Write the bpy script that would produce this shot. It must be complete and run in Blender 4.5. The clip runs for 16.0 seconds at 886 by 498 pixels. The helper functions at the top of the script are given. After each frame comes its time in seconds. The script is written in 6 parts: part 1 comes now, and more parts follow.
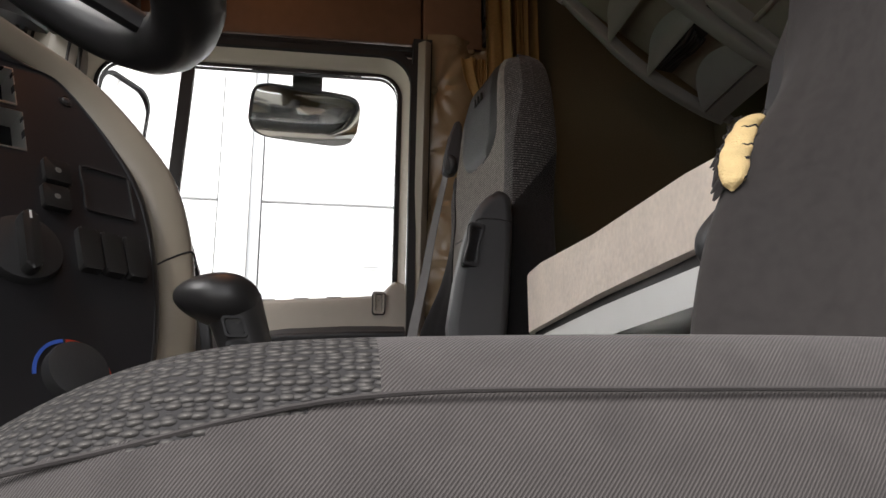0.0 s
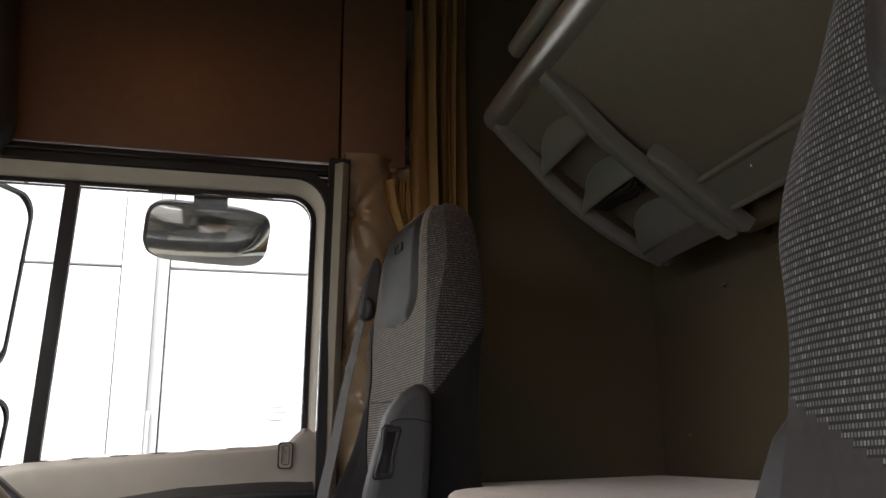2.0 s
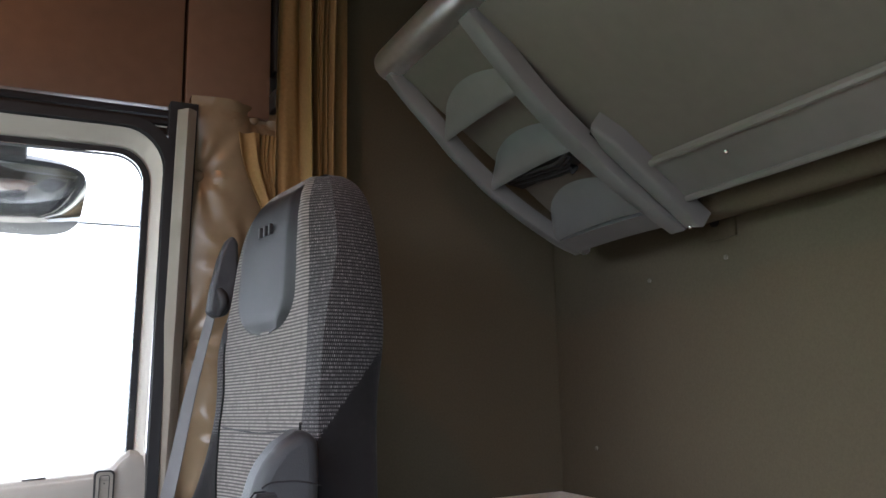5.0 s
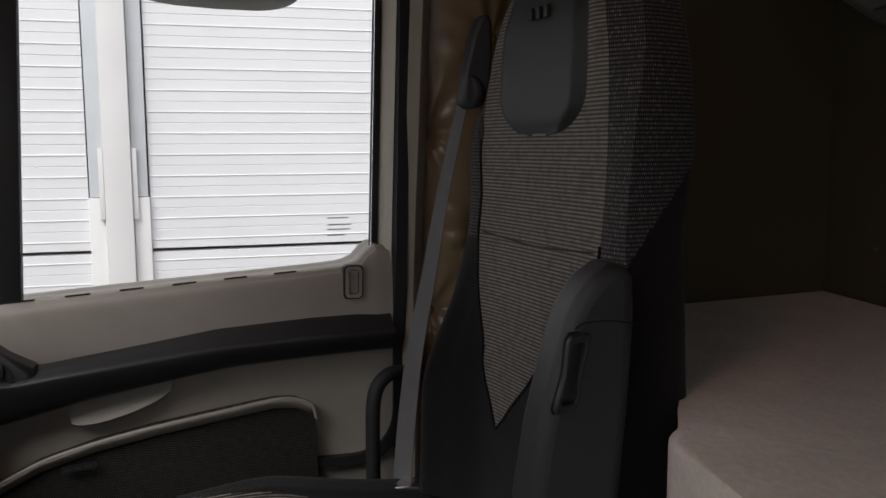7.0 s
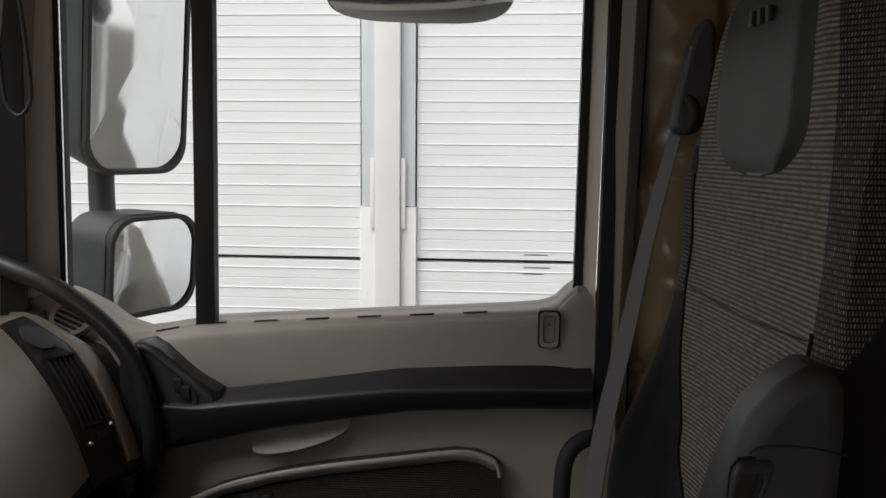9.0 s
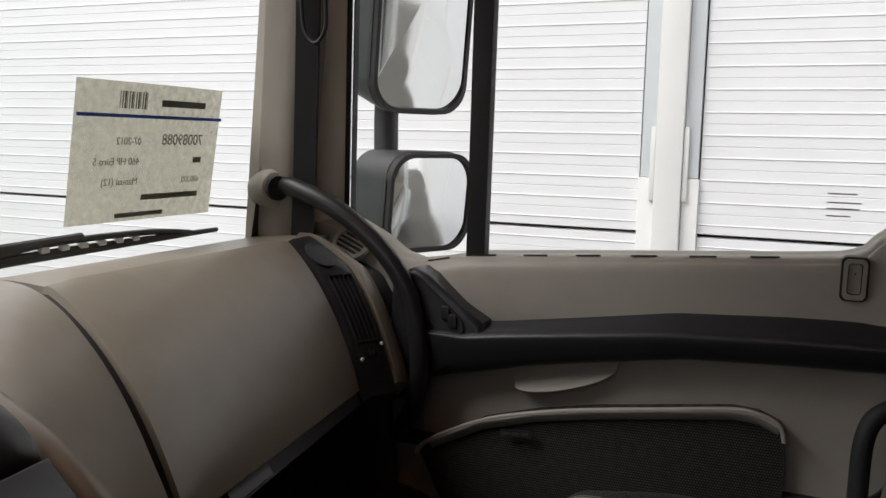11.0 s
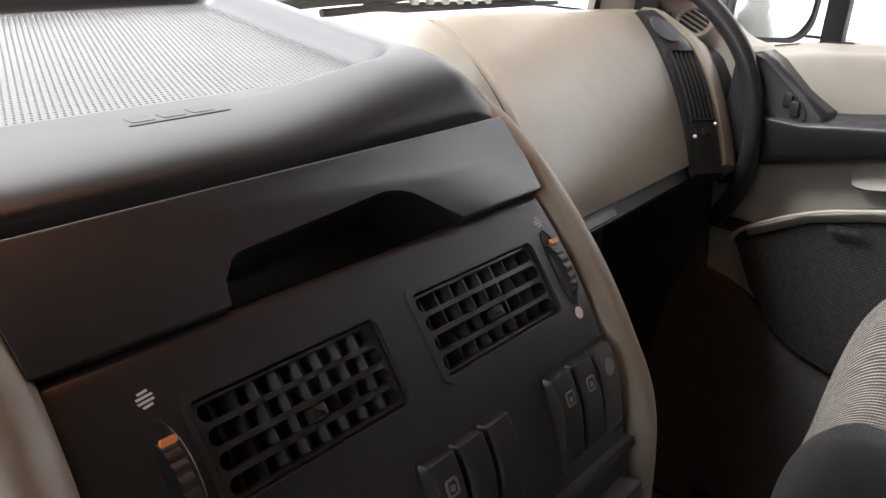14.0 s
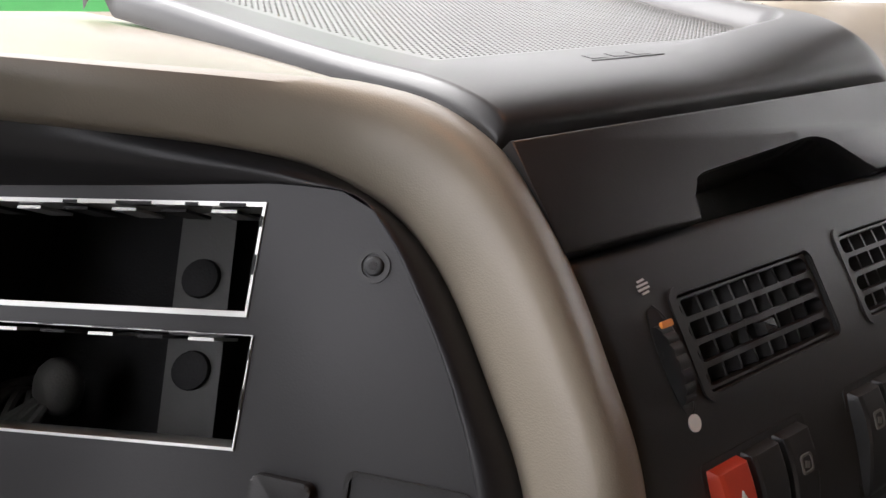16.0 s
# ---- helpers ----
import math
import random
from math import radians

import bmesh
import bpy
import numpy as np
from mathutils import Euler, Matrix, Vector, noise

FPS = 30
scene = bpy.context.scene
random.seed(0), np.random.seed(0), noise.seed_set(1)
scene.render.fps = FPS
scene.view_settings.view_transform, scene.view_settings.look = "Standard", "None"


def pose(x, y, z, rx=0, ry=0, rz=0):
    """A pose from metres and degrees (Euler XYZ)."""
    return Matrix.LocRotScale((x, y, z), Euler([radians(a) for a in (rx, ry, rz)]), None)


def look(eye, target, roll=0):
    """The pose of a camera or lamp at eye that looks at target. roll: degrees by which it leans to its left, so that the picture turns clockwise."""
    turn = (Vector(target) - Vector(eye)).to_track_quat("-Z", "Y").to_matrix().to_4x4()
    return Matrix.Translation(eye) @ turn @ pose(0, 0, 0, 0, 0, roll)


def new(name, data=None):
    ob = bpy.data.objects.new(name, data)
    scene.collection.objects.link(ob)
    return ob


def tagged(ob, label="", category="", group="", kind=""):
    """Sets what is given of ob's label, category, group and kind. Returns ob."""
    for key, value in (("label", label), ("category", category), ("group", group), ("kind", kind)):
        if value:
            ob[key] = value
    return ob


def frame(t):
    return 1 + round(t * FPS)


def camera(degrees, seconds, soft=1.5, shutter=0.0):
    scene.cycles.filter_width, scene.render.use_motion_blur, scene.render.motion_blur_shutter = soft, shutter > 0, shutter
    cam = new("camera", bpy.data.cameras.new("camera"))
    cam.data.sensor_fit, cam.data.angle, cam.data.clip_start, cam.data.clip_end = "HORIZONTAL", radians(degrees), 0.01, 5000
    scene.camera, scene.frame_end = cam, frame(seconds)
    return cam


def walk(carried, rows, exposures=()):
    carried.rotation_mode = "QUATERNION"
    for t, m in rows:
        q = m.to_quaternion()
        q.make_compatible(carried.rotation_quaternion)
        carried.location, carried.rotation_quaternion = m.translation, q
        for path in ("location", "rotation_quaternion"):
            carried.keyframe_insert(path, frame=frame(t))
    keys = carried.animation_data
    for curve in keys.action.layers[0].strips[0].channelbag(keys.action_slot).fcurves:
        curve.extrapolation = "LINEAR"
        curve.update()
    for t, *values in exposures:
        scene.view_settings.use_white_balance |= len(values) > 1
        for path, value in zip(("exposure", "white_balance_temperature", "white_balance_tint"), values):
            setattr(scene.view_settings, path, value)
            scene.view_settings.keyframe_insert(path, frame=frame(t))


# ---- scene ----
cam = camera(54.5, 16.0)
PATH = [
    (0, (0.058, -0.001, 0.576), (0.364, 1.907, 1.094), -0.2),
    (0.5, (0.085, 0.049, 0.679), (0.431, 1.949, 1.196), -0.3),
    (1, (0.081, 0.03, 0.774), (0.47, 1.921, 1.294), -0.3),
    (1.5, (0.09, 0.009, 0.874), (0.529, 1.887, 1.401), -0.4),
    (2, (0.099, 0.09, 0.959), (0.568, 1.966, 1.471), -0.5),
    (2.5, (0.124, 0.189, 1.011), (0.62, 2.057, 1.525), -0.5),
    (3, (0.123, 0.303, 1.076), (0.715, 2.144, 1.584), -0.9),
    (3.2, (0.137, 0.316, 1.078), (0.768, 2.141, 1.597), -0.9),
    (5.3, (0.103, 0.487, 1.154), (0.976, 2.266, 1.426), -0.9),
    (5.5, (0.105, 0.499, 1.165), (0.978, 2.292, 1.315), -0.8),
    (6, (0.078, 0.556, 1.186), (0.926, 2.362, 1.047), -0.7),
    (6.5, (-0.005, 0.65, 1.22), (0.715, 2.5, 0.979), -0.4),
    (7, (-0.021, 0.694, 1.241), (0.529, 2.602, 1.003), -0.3),
    (7.5, (0.002, 0.704, 1.235), (0.431, 2.644, 1.003), -0.3),
    (8, (0.095, 0.752, 1.217), (0.335, 2.724, 0.985), -0.1),
    (8.5, (0.187, 0.813, 1.256), (0.185, 2.801, 1.034), 0.2),
    (9, (0.178, 0.86, 1.279), (0.018, 2.84, 1.046), 0.5),
    (9.5, (0.154, 0.901, 1.269), (-0.183, 2.861, 1.063), 0.9),
    (9.7, (0.155, 0.907, 1.276), (-0.244, 2.854, 1.054), 0.9),
    (11.8, (0.176, 0.905, 1.122), (-0.744, 2.652, 0.804), 2.8),
    (12, (0.172, 0.902, 1.12), (-0.767, 2.623, 0.721), 3.0),
    (12.5, (0.146, 0.889, 1.131), (-0.849, 2.517, 0.53), 3.4),
    (13, (0.121, 0.864, 1.156), (-0.976, 2.398, 0.49), 3.5),
    (13.5, (0.117, 0.819, 1.144), (-1.063, 2.29, 0.477), 3.6),
    (14, (0.135, 0.797, 1.106), (-1.089, 2.227, 0.431), 3.8),
    (14.5, (0.143, 0.777, 1.08), (-1.126, 2.167, 0.402), 3.6),
    (15, (0.136, 0.75, 1.068), (-1.194, 2.078, 0.386), 3.7),
    (15.5, (0.109, 0.713, 1.07), (-1.31, 1.947, 0.391), 3.7),
    (16, (0.095, 0.672, 1.07), (-1.438, 1.76, 0.389), 3.6),
]
EXPOSE = [(0, 0.65, 6500, 10), (1.0, 0.62, 6500, 10), (1.5, 0.6, 6500, 10), (3.0, 0.62, 6300, 10), (5.3, 2.0, 5550, 9), (5.6, 2.0, 5550, 9), (6.0, 0.98, 5950, 9), (6.5, 0.1, 6000, 9), (7.0, -0.6, 6300, 12), (8.0, -0.57, 6400, 11), (9.0, -0.62, 6400, 10), (9.7, -0.55, 6400, 10), (11.9, -0.3, 6400, 10), (12.1, -0.1, 6400, 10), (12.5, 1.05, 6400, 10), (13.5, 0.95, 6300, 10), (14.0, 1.4, 6250, 10), (14.5, 2.35, 6200, 10), (15.3, 2.1, 6200, 10), (16.0, 1.2, 6400, 12)]
walk(cam, [(t, look(eye, target, roll)) for t, eye, target, roll in PATH], EXPOSE)

# ---- light: an overcast day, and the warm lamp in the roof of the cab ----
world = bpy.data.worlds.new("overcast_sky")
scene.world = world
world.use_nodes = True
wn = world.node_tree.nodes
sky = wn.new("ShaderNodeTexSky")
sky.sky_type, sky.sun_disc = "NISHITA", False
sky.sun_elevation, sky.sun_rotation = radians(52), radians(-50)
sky.air_density, sky.dust_density = 1.0, 4.0
wash = wn.new("ShaderNodeMixRGB")
wash.inputs[0].default_value, wash.inputs[2].default_value = 0.7, (16.3, 15.8, 15.8, 1)
world.node_tree.links.new(sky.outputs[0], wash.inputs[1])
world.node_tree.links.new(wash.outputs[0], wn["Background"].inputs[0])
wn["Background"].inputs[1].default_value = 0.15
sun = new("sun", bpy.data.lights.new("sun", "SUN"))
sun.data.energy, sun.data.angle, sun.data.color = 5.5, radians(40), (1, 0.98, 0.96)
sun.matrix_world = look((0, 0, 0), (0.6, 0.5, -1.0))

# ---- materials ----


def mat(name, color, rough=0.5, vary=0.12, scale=18, bump=0.0, grain=350, metal=0.0, spec=0.5, coarse=3.0, stain=None):
    """A surface with two scales of colour variation, uneven gloss and a fine relief."""
    m = bpy.data.materials.new(name)
    m.use_nodes = True
    nt = m.node_tree
    N, L = nt.nodes, nt.links
    b = N["Principled BSDF"]
    co = N.new("ShaderNodeTexCoord")
    n1 = N.new("ShaderNodeTexNoise")
    n1.inputs["Scale"].default_value, n1.inputs["Detail"].default_value = scale, 6
    n2 = N.new("ShaderNodeTexNoise")
    n2.inputs["Scale"].default_value, n2.inputs["Detail"].default_value = coarse, 4
    L.new(co.outputs["Object"], n1.inputs["Vector"])
    L.new(co.outputs["Object"], n2.inputs["Vector"])
    add = N.new("ShaderNodeMath")
    add.operation = "ADD"
    L.new(n1.outputs["Fac"], add.inputs[0])
    L.new(n2.outputs["Fac"], add.inputs[1])
    ramp = N.new("ShaderNodeMapRange")
    ramp.inputs["From Min"].default_value, ramp.inputs["From Max"].default_value = 0.6, 1.4
    ramp.inputs["To Min"].default_value, ramp.inputs["To Max"].default_value = 1 - vary, 1 + vary
    L.new(add.outputs[0], ramp.inputs["Value"])
    mul = N.new("ShaderNodeVectorMath")
    mul.operation = "SCALE"
    mul.inputs[0].default_value = color
    L.new(ramp.outputs[0], mul.inputs["Scale"])
    L.new(mul.outputs[0], b.inputs["Base Color"])
    rr = N.new("ShaderNodeMapRange")
    rr.inputs["From Min"].default_value, rr.inputs["From Max"].default_value = 0.3, 0.7
    rr.inputs["To Min"].default_value, rr.inputs["To Max"].default_value = max(rough - 0.06, 0.02), min(rough + 0.08, 1)
    L.new(n2.outputs["Fac"], rr.inputs["Value"])
    L.new(rr.outputs[0], b.inputs["Roughness"])
    b.inputs["Metallic"].default_value, b.inputs["Specular IOR Level"].default_value = metal, spec
    if bump:
        v = N.new("ShaderNodeTexVoronoi")
        v.inputs["Scale"].default_value = grain
        L.new(co.outputs["Object"], v.inputs["Vector"])
        bp = N.new("ShaderNodeBump")
        bp.inputs["Strength"].default_value, bp.inputs["Distance"].default_value = bump, 0.0008
        L.new(v.outputs["Distance"], bp.inputs["Height"])
        L.new(bp.outputs[0], b.inputs["Normal"])
    return m


def weave(name, dark, light, across, along, cover=0.35, rough=0.9, axes=("Y", "Z"), depth=0.6, shift=True, slant=0.0, mixed=False):
    """Cloth with light threads in rows on a dark ground, across and along in threads per metre."""
    m = mat(name, dark, rough, 0.15, 60, 0.0)
    nt = m.node_tree
    N, L = nt.nodes, nt.links
    b = N["Principled BSDF"]
    co = N.new("ShaderNodeTexCoord")
    sep = N.new("ShaderNodeSeparateXYZ")
    L.new(co.outputs["UV" if axes == "UV" else "Object"], sep.inputs[0])

    def math_node(op, a, c, d=None):
        n = N.new("ShaderNodeMath")
        n.operation = op
        for k, x in enumerate((a, c, d)):
            if x is None:
                continue
            if isinstance(x, (int, float)):
                n.inputs[k].default_value = x
            else:
                L.new(x, n.inputs[k])
        return n.outputs[0]
    u = sep.outputs["X"]
    v = sep.outputs["Y" if axes == "UV" else "Z"]
    row = math_node("MULTIPLY", math_node("ADD", v, math_node("MULTIPLY", u, slant)), along)
    whole = math_node("FLOOR", row, 0)
    fr = math_node("FRACT", row, 0)
    col = math_node("MULTIPLY", u, across)
    if shift:
        col = math_node("ADD", col, math_node("MULTIPLY", whole, 0.5))
    fc = math_node("FRACT", col, 0)
    near_r = math_node("SUBTRACT", 0.5, math_node("ABSOLUTE", math_node("SUBTRACT", fr, 0.5), 0))
    near_c = math_node("SUBTRACT", 0.5, math_node("ABSOLUTE", math_node("SUBTRACT", fc, 0.5), 0))
    if not shift and not slant:
        # each rib is a row of small knots
        near_r = math_node("MULTIPLY", near_r, math_node("ADD", 0.80, math_node("MULTIPLY", near_c, 0.42)))
    hgt = math_node("MULTIPLY", math_node("MINIMUM", math_node("MULTIPLY", near_r, 1.5), 0.45), math_node("MINIMUM", near_c, 0.27)) if shift else near_r
    mask = N.new("ShaderNodeMapRange")
    lo = (0.12 if shift else 0.5) * (1 - cover) * 0.8
    mask.inputs["From Min"].default_value, mask.inputs["From Max"].default_value = lo, lo + (0.02 if shift else 0.15)
    L.new(hgt, mask.inputs["Value"])
    mix = N.new("ShaderNodeMixRGB")
    mix.inputs[2].default_value = (*light, 1)
    old = b.inputs["Base Color"].links[0].from_socket
    L.new(old, mix.inputs[1])
    nz = N.new("ShaderNodeTexNoise")
    nz.inputs["Scale"].default_value = 90
    L.new(co.outputs["Object"], nz.inputs["Vector"])
    uneven = math_node("MINIMUM", math_node("MULTIPLY", nz.outputs["Fac"], 1.7), 1.0)
    if mixed:
        # some stitches show much more of the light thread than others
        cell, wn1 = N.new("ShaderNodeCombineXYZ"), N.new("ShaderNodeTexWhiteNoise")
        L.new(math_node("FLOOR", col, 0), cell.inputs[0])
        L.new(whole, cell.inputs[1])
        wn1.noise_dimensions = "2D"
        L.new(cell.outputs[0], wn1.inputs["Vector"])
        uneven = math_node("ADD", 0.40, math_node("MULTIPLY", math_node("POWER", wn1.outputs["Value"], 3.0), 0.60))
    L.new(math_node("MULTIPLY", mask.outputs[0], uneven), mix.inputs[0])
    L.new(mix.outputs[0], b.inputs["Base Color"])
    bp = N.new("ShaderNodeBump")
    bp.inputs["Strength"].default_value, bp.inputs["Distance"].default_value = depth, 0.0012
    L.new(hgt, bp.inputs["Height"])
    L.new(bp.outputs[0], b.inputs["Normal"])
    b.inputs["Sheen Weight"].default_value, b.inputs["Specular IOR Level"].default_value = 0.10, 0.2
    return m


def clear_glass(name, tint=(0.95, 0.95, 0.94)):
    m = bpy.data.materials.new(name)
    m.use_nodes = True
    N, L = m.node_tree.nodes, m.node_tree.links
    N.remove(N["Principled BSDF"])
    tr, gl, mx, fr = N.new("ShaderNodeBsdfTransparent"), N.new("ShaderNodeBsdfGlossy"), N.new("ShaderNodeMixShader"), N.new("ShaderNodeFresnel")
    tr.inputs[0].default_value = (*tint, 1)
    gl.inputs["Roughness"].default_value = 0.01
    fr.inputs[0].default_value = 1.25
    L.new(fr.outputs[0], mx.inputs[0])
    L.new(tr.outputs[0], mx.inputs[1])
    L.new(gl.outputs[0], mx.inputs[2])
    L.new(mx.outputs[0], N["Material Output"].inputs["Surface"])
    return m


BEIGE = mat("beige_grained_plastic", (0.245, 0.212, 0.168), 0.34, 0.09, 30, 0.12, 1150)
TAUPE = mat("taupe_door_plastic", (0.305, 0.278, 0.240), 0.55, 0.07, 25, 0.2, 500)
BLACK = mat("black_satin_plastic", (0.019, 0.0184, 0.0186), 0.36, 0.2, 30, 0.04, 900)
MATT = mat("black_matt_plastic", (0.019, 0.019, 0.020), 0.62, 0.2, 30, 0.2, 600)
SOFT = mat("charcoal_soft_touch_panel", (0.015, 0.0146, 0.0165), 0.38, 0.16, 14, 0.04, 900, spec=0.5, coarse=5)
RUBBER = mat("black_rubber", (0.012, 0.012, 0.013), 0.7, 0.2, 40)
GREY = mat("mid_grey_plastic", (0.16, 0.16, 0.152), 0.5, 0.08, 25, 0.15, 600)
SLATE = mat("slate_grey_plastic", (0.036, 0.0375, 0.0405), 0.5, 0.1, 25, 0.2, 600)
ARMS = mat("dark_slate_armrest_plastic", (0.019, 0.0194, 0.0215), 0.36, 0.1, 25, 0.1, 600)
ALU = mat("brushed_aluminium", (0.60, 0.60, 0.58), 0.34, 0.08, 60, 0, metal=0.85)
STEEL = mat("bright_steel", (0.72, 0.71, 0.69), 0.22, 0.1, 60, 0, metal=1.0)
WHITE = mat("white_coated_metal", (0.72, 0.73, 0.71), 0.4, 0.04, 12)
CREAM = mat("cream_painted_metal", (0.62, 0.58, 0.50), 0.35, 0.05, 10)
LINING = mat("olive_brown_cloth_lining", (0.104, 0.087, 0.053), 0.92, 0.14, 220, 0.35, 900)
LOCKER = mat("brown_leatherette_panel", (0.165, 0.095, 0.058), 0.42, 0.12, 40, 0.25, 500)
QUILT = mat("tan_quilted_vinyl", (0.27, 0.200, 0.120), 0.16, 0.12, 30, 0.1, 500)
qn, ql = QUILT.node_tree.nodes, QUILT.node_tree.links
qc, qz, qb = qn.new("ShaderNodeTexCoord"), qn.new("ShaderNodeTexNoise"), qn.new("ShaderNodeBump")
qz.inputs["Scale"].default_value, qz.inputs["Detail"].default_value, qz.inputs["Distortion"].default_value = 11, 2, 0.6
qb.inputs["Strength"].default_value, qb.inputs["Distance"].default_value = 0.35, 0.012
ql.new(qc.outputs["Object"], qz.inputs["Vector"])
ql.new(qz.outputs["Fac"], qb.inputs["Height"])
ql.new(qb.outputs[0], qn["Principled BSDF"].inputs["Normal"])
DRAPE = mat("golden_brown_curtain_cloth", (0.26, 0.165, 0.06), 0.85, 0.18, 150, 0.3, 900)
PROFILE = mat("grey_green_coated_profile", (0.195, 0.19, 0.17), 0.38, 0.08, 30, metal=0.25)
UNDER = mat("grey_brown_bunk_board", (0.155, 0.138, 0.11), 0.7, 0.08, 40, 0.2, 700)
VELOUR = mat("beige_velour", (0.78, 0.685, 0.585), 0.95, 0.14, 120, 0.6, 600, coarse=14)
vn, vl = VELOUR.node_tree.nodes, VELOUR.node_tree.links
vc, vz, vb = vn.new("ShaderNodeTexCoord"), vn.new("ShaderNodeTexNoise"), vn.new("ShaderNodeBump")
vz.inputs["Scale"].default_value, vz.inputs["Detail"].default_value, vz.inputs["Distortion"].default_value = 55, 5, 0.6
vb.inputs["Strength"].default_value, vb.inputs["Distance"].default_value = 0.40, 0.005
vl.new(vc.outputs["Object"], vz.inputs["Vector"])
vl.new(vz.outputs["Fac"], vb.inputs["Height"])
vl.new(vb.outputs[0], vn["Principled BSDF"].inputs["Normal"])
vn["Principled BSDF"].inputs["Sheen Weight"].default_value = 0.35
FOAM = mat("yellow_foam", (0.74, 0.55, 0.27), 0.95, 0.25, 60, 0.8, 500, coarse=25)
CARPET = mat("dark_floor_mat", (0.052, 0.050, 0.047), 0.95, 0.25, 120, 0.5, 500)
LIDTOP = mat("black_satin_lid_plastic", (0.019, 0.0186, 0.0190), 0.34, 0.15, 20, 0.03, 900, spec=0.5)
MIRROR = mat("mirror_glass", (0.80, 0.82, 0.82), 0.03, 0.01, 2, metal=1.0)
GLASS = clear_glass("window_glass")
PAPER = mat("cream_printed_paper", (0.50, 0.48, 0.37), 0.8, 0.75, 105, coarse=75)
tn, tl = PAPER.node_tree.nodes, PAPER.node_tree.links
see, blend = tn.new("ShaderNodeBsdfTranslucent"), tn.new("ShaderNodeMixShader")
see.inputs[0].default_value, blend.inputs[0].default_value = (0.66, 0.64, 0.54, 1), 0.35
tl.new(tn["Principled BSDF"].outputs[0], blend.inputs[1])
tl.new(see.outputs[0], blend.inputs[2])
tl.new(blend.outputs[0], tn["Material Output"].inputs["Surface"])
INK = mat("dark_print", (0.17, 0.17, 0.135), 0.8)
FAINT = mat("faint_etched_print", (0.45, 0.46, 0.45), 0.6)
BLUE = mat("blue_print", (0.03, 0.09, 0.42), 0.6)
RED = mat("red_plastic", (0.62, 0.06, 0.025), 0.4, 0.08)
PRINT = mat("white_print", (0.75, 0.75, 0.73), 0.6, 0.05)
ORANGE = mat("orange_pointer", (0.75, 0.28, 0.06), 0.5, 0.05)
BELT = mat("grey_webbing", (0.115, 0.113, 0.112), 0.5, 0.1, 60, 0.4, 1200)
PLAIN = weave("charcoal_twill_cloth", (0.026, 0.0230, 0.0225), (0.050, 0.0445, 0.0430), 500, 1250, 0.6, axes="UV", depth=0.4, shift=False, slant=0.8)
# same weave as PLAIN in a much darker tone, for the passenger seat
DARK_TWILL = weave("darker_twill_cloth", (0.007, 0.0068, 0.0075), (0.014, 0.0135, 0.0145), 500, 1250, 0.6, axes="UV", depth=0.4, shift=False, slant=0.8)
RIBC = weave("striped_cushion_cloth", (0.022, 0.020, 0.018), (0.27, 0.245, 0.21), 300, 142, 0.42, axes="UV", shift=False)
RIB = weave("ribbed_grey_seat_cloth", (0.068, 0.063, 0.058), (0.255, 0.237, 0.214), 330, 195, 0.62, axes="UV", shift=False)
DOTS = weave("dark_seat_cloth_with_light_dashes", (0.018, 0.017, 0.018), (0.20, 0.195, 0.19), 350, 195, 0.25, axes="UV", mixed=True)
DOTC = mat("dark_knotted_cushion_cloth", (0.020, 0.019, 0.0195), 0.9, 0.2, 60, 0.0, spec=0.2)
kn_n, kn_l = DOTC.node_tree.nodes, DOTC.node_tree.links
kco, kmap, kvo, kbp, kmr, kmx = (kn_n.new("ShaderNode" + k) for k in ("TexCoord", "Mapping", "TexVoronoi", "Bump", "MapRange", "MixRGB"))
kmap.inputs["Scale"].default_value = (0.55, 1.0, 1.0)
kvo.inputs["Scale"].default_value, kvo.inputs["Randomness"].default_value = 700, 0.4
kmr.inputs["From Min"].default_value, kmr.inputs["From Max"].default_value = 0.62, 0.10
kmr.inputs["To Min"].default_value, kmr.inputs["To Max"].default_value = 0.0, 1.0
kbp.inputs["Strength"].default_value, kbp.inputs["Distance"].default_value = 1.0, 0.0018
kn_l.new(kco.outputs["Object"], kmap.inputs["Vector"])
kn_l.new(kmap.outputs[0], kvo.inputs["Vector"])
kn_l.new(kvo.outputs["Distance"], kmr.inputs["Value"])
kn_l.new(kmr.outputs[0], kbp.inputs["Height"])
kn_l.new(kbp.outputs[0], kn_n["Principled BSDF"].inputs["Normal"])
kold = kn_n["Principled BSDF"].inputs["Base Color"].links[0].from_socket
kmx.inputs[2].default_value = (0.100, 0.094, 0.088, 1)
kn_l.new(kmr.outputs[0], kmx.inputs[0])
kn_l.new(kold, kmx.inputs[1])
kn_l.new(kmx.outputs[0], kn_n["Principled BSDF"].inputs["Base Color"])
MESH = weave("dark_speaker_cloth", (0.011, 0.010, 0.0092), (0.052, 0.048, 0.042), 250, 250, 0.3, axes="XZ")
LEATHER = mat("grey_leatherette_pad", (0.014, 0.0137, 0.0145), 0.55, 0.08, 40, 0.25, 600)
PANELW = mat("white_sectional_door_sheet", (0.84, 0.84, 0.85), 0.45, 0.03, 6, coarse=0.7)
RAILB = mat("pale_blue_grey_rail", (0.70, 0.725, 0.75), 0.4, 0.06, 10)
FRAMEW = mat("white_door_frame", (0.78, 0.77, 0.76), 0.5, 0.05, 8)
ASPHALT = mat("asphalt", (0.095, 0.091, 0.083), 0.95, 0.3, 40, 0.6, 160, spec=0.1, coarse=0.8)
GREEN = mat("green_painted_board", (0.06, 0.30, 0.08), 0.6, 0.1, 6)
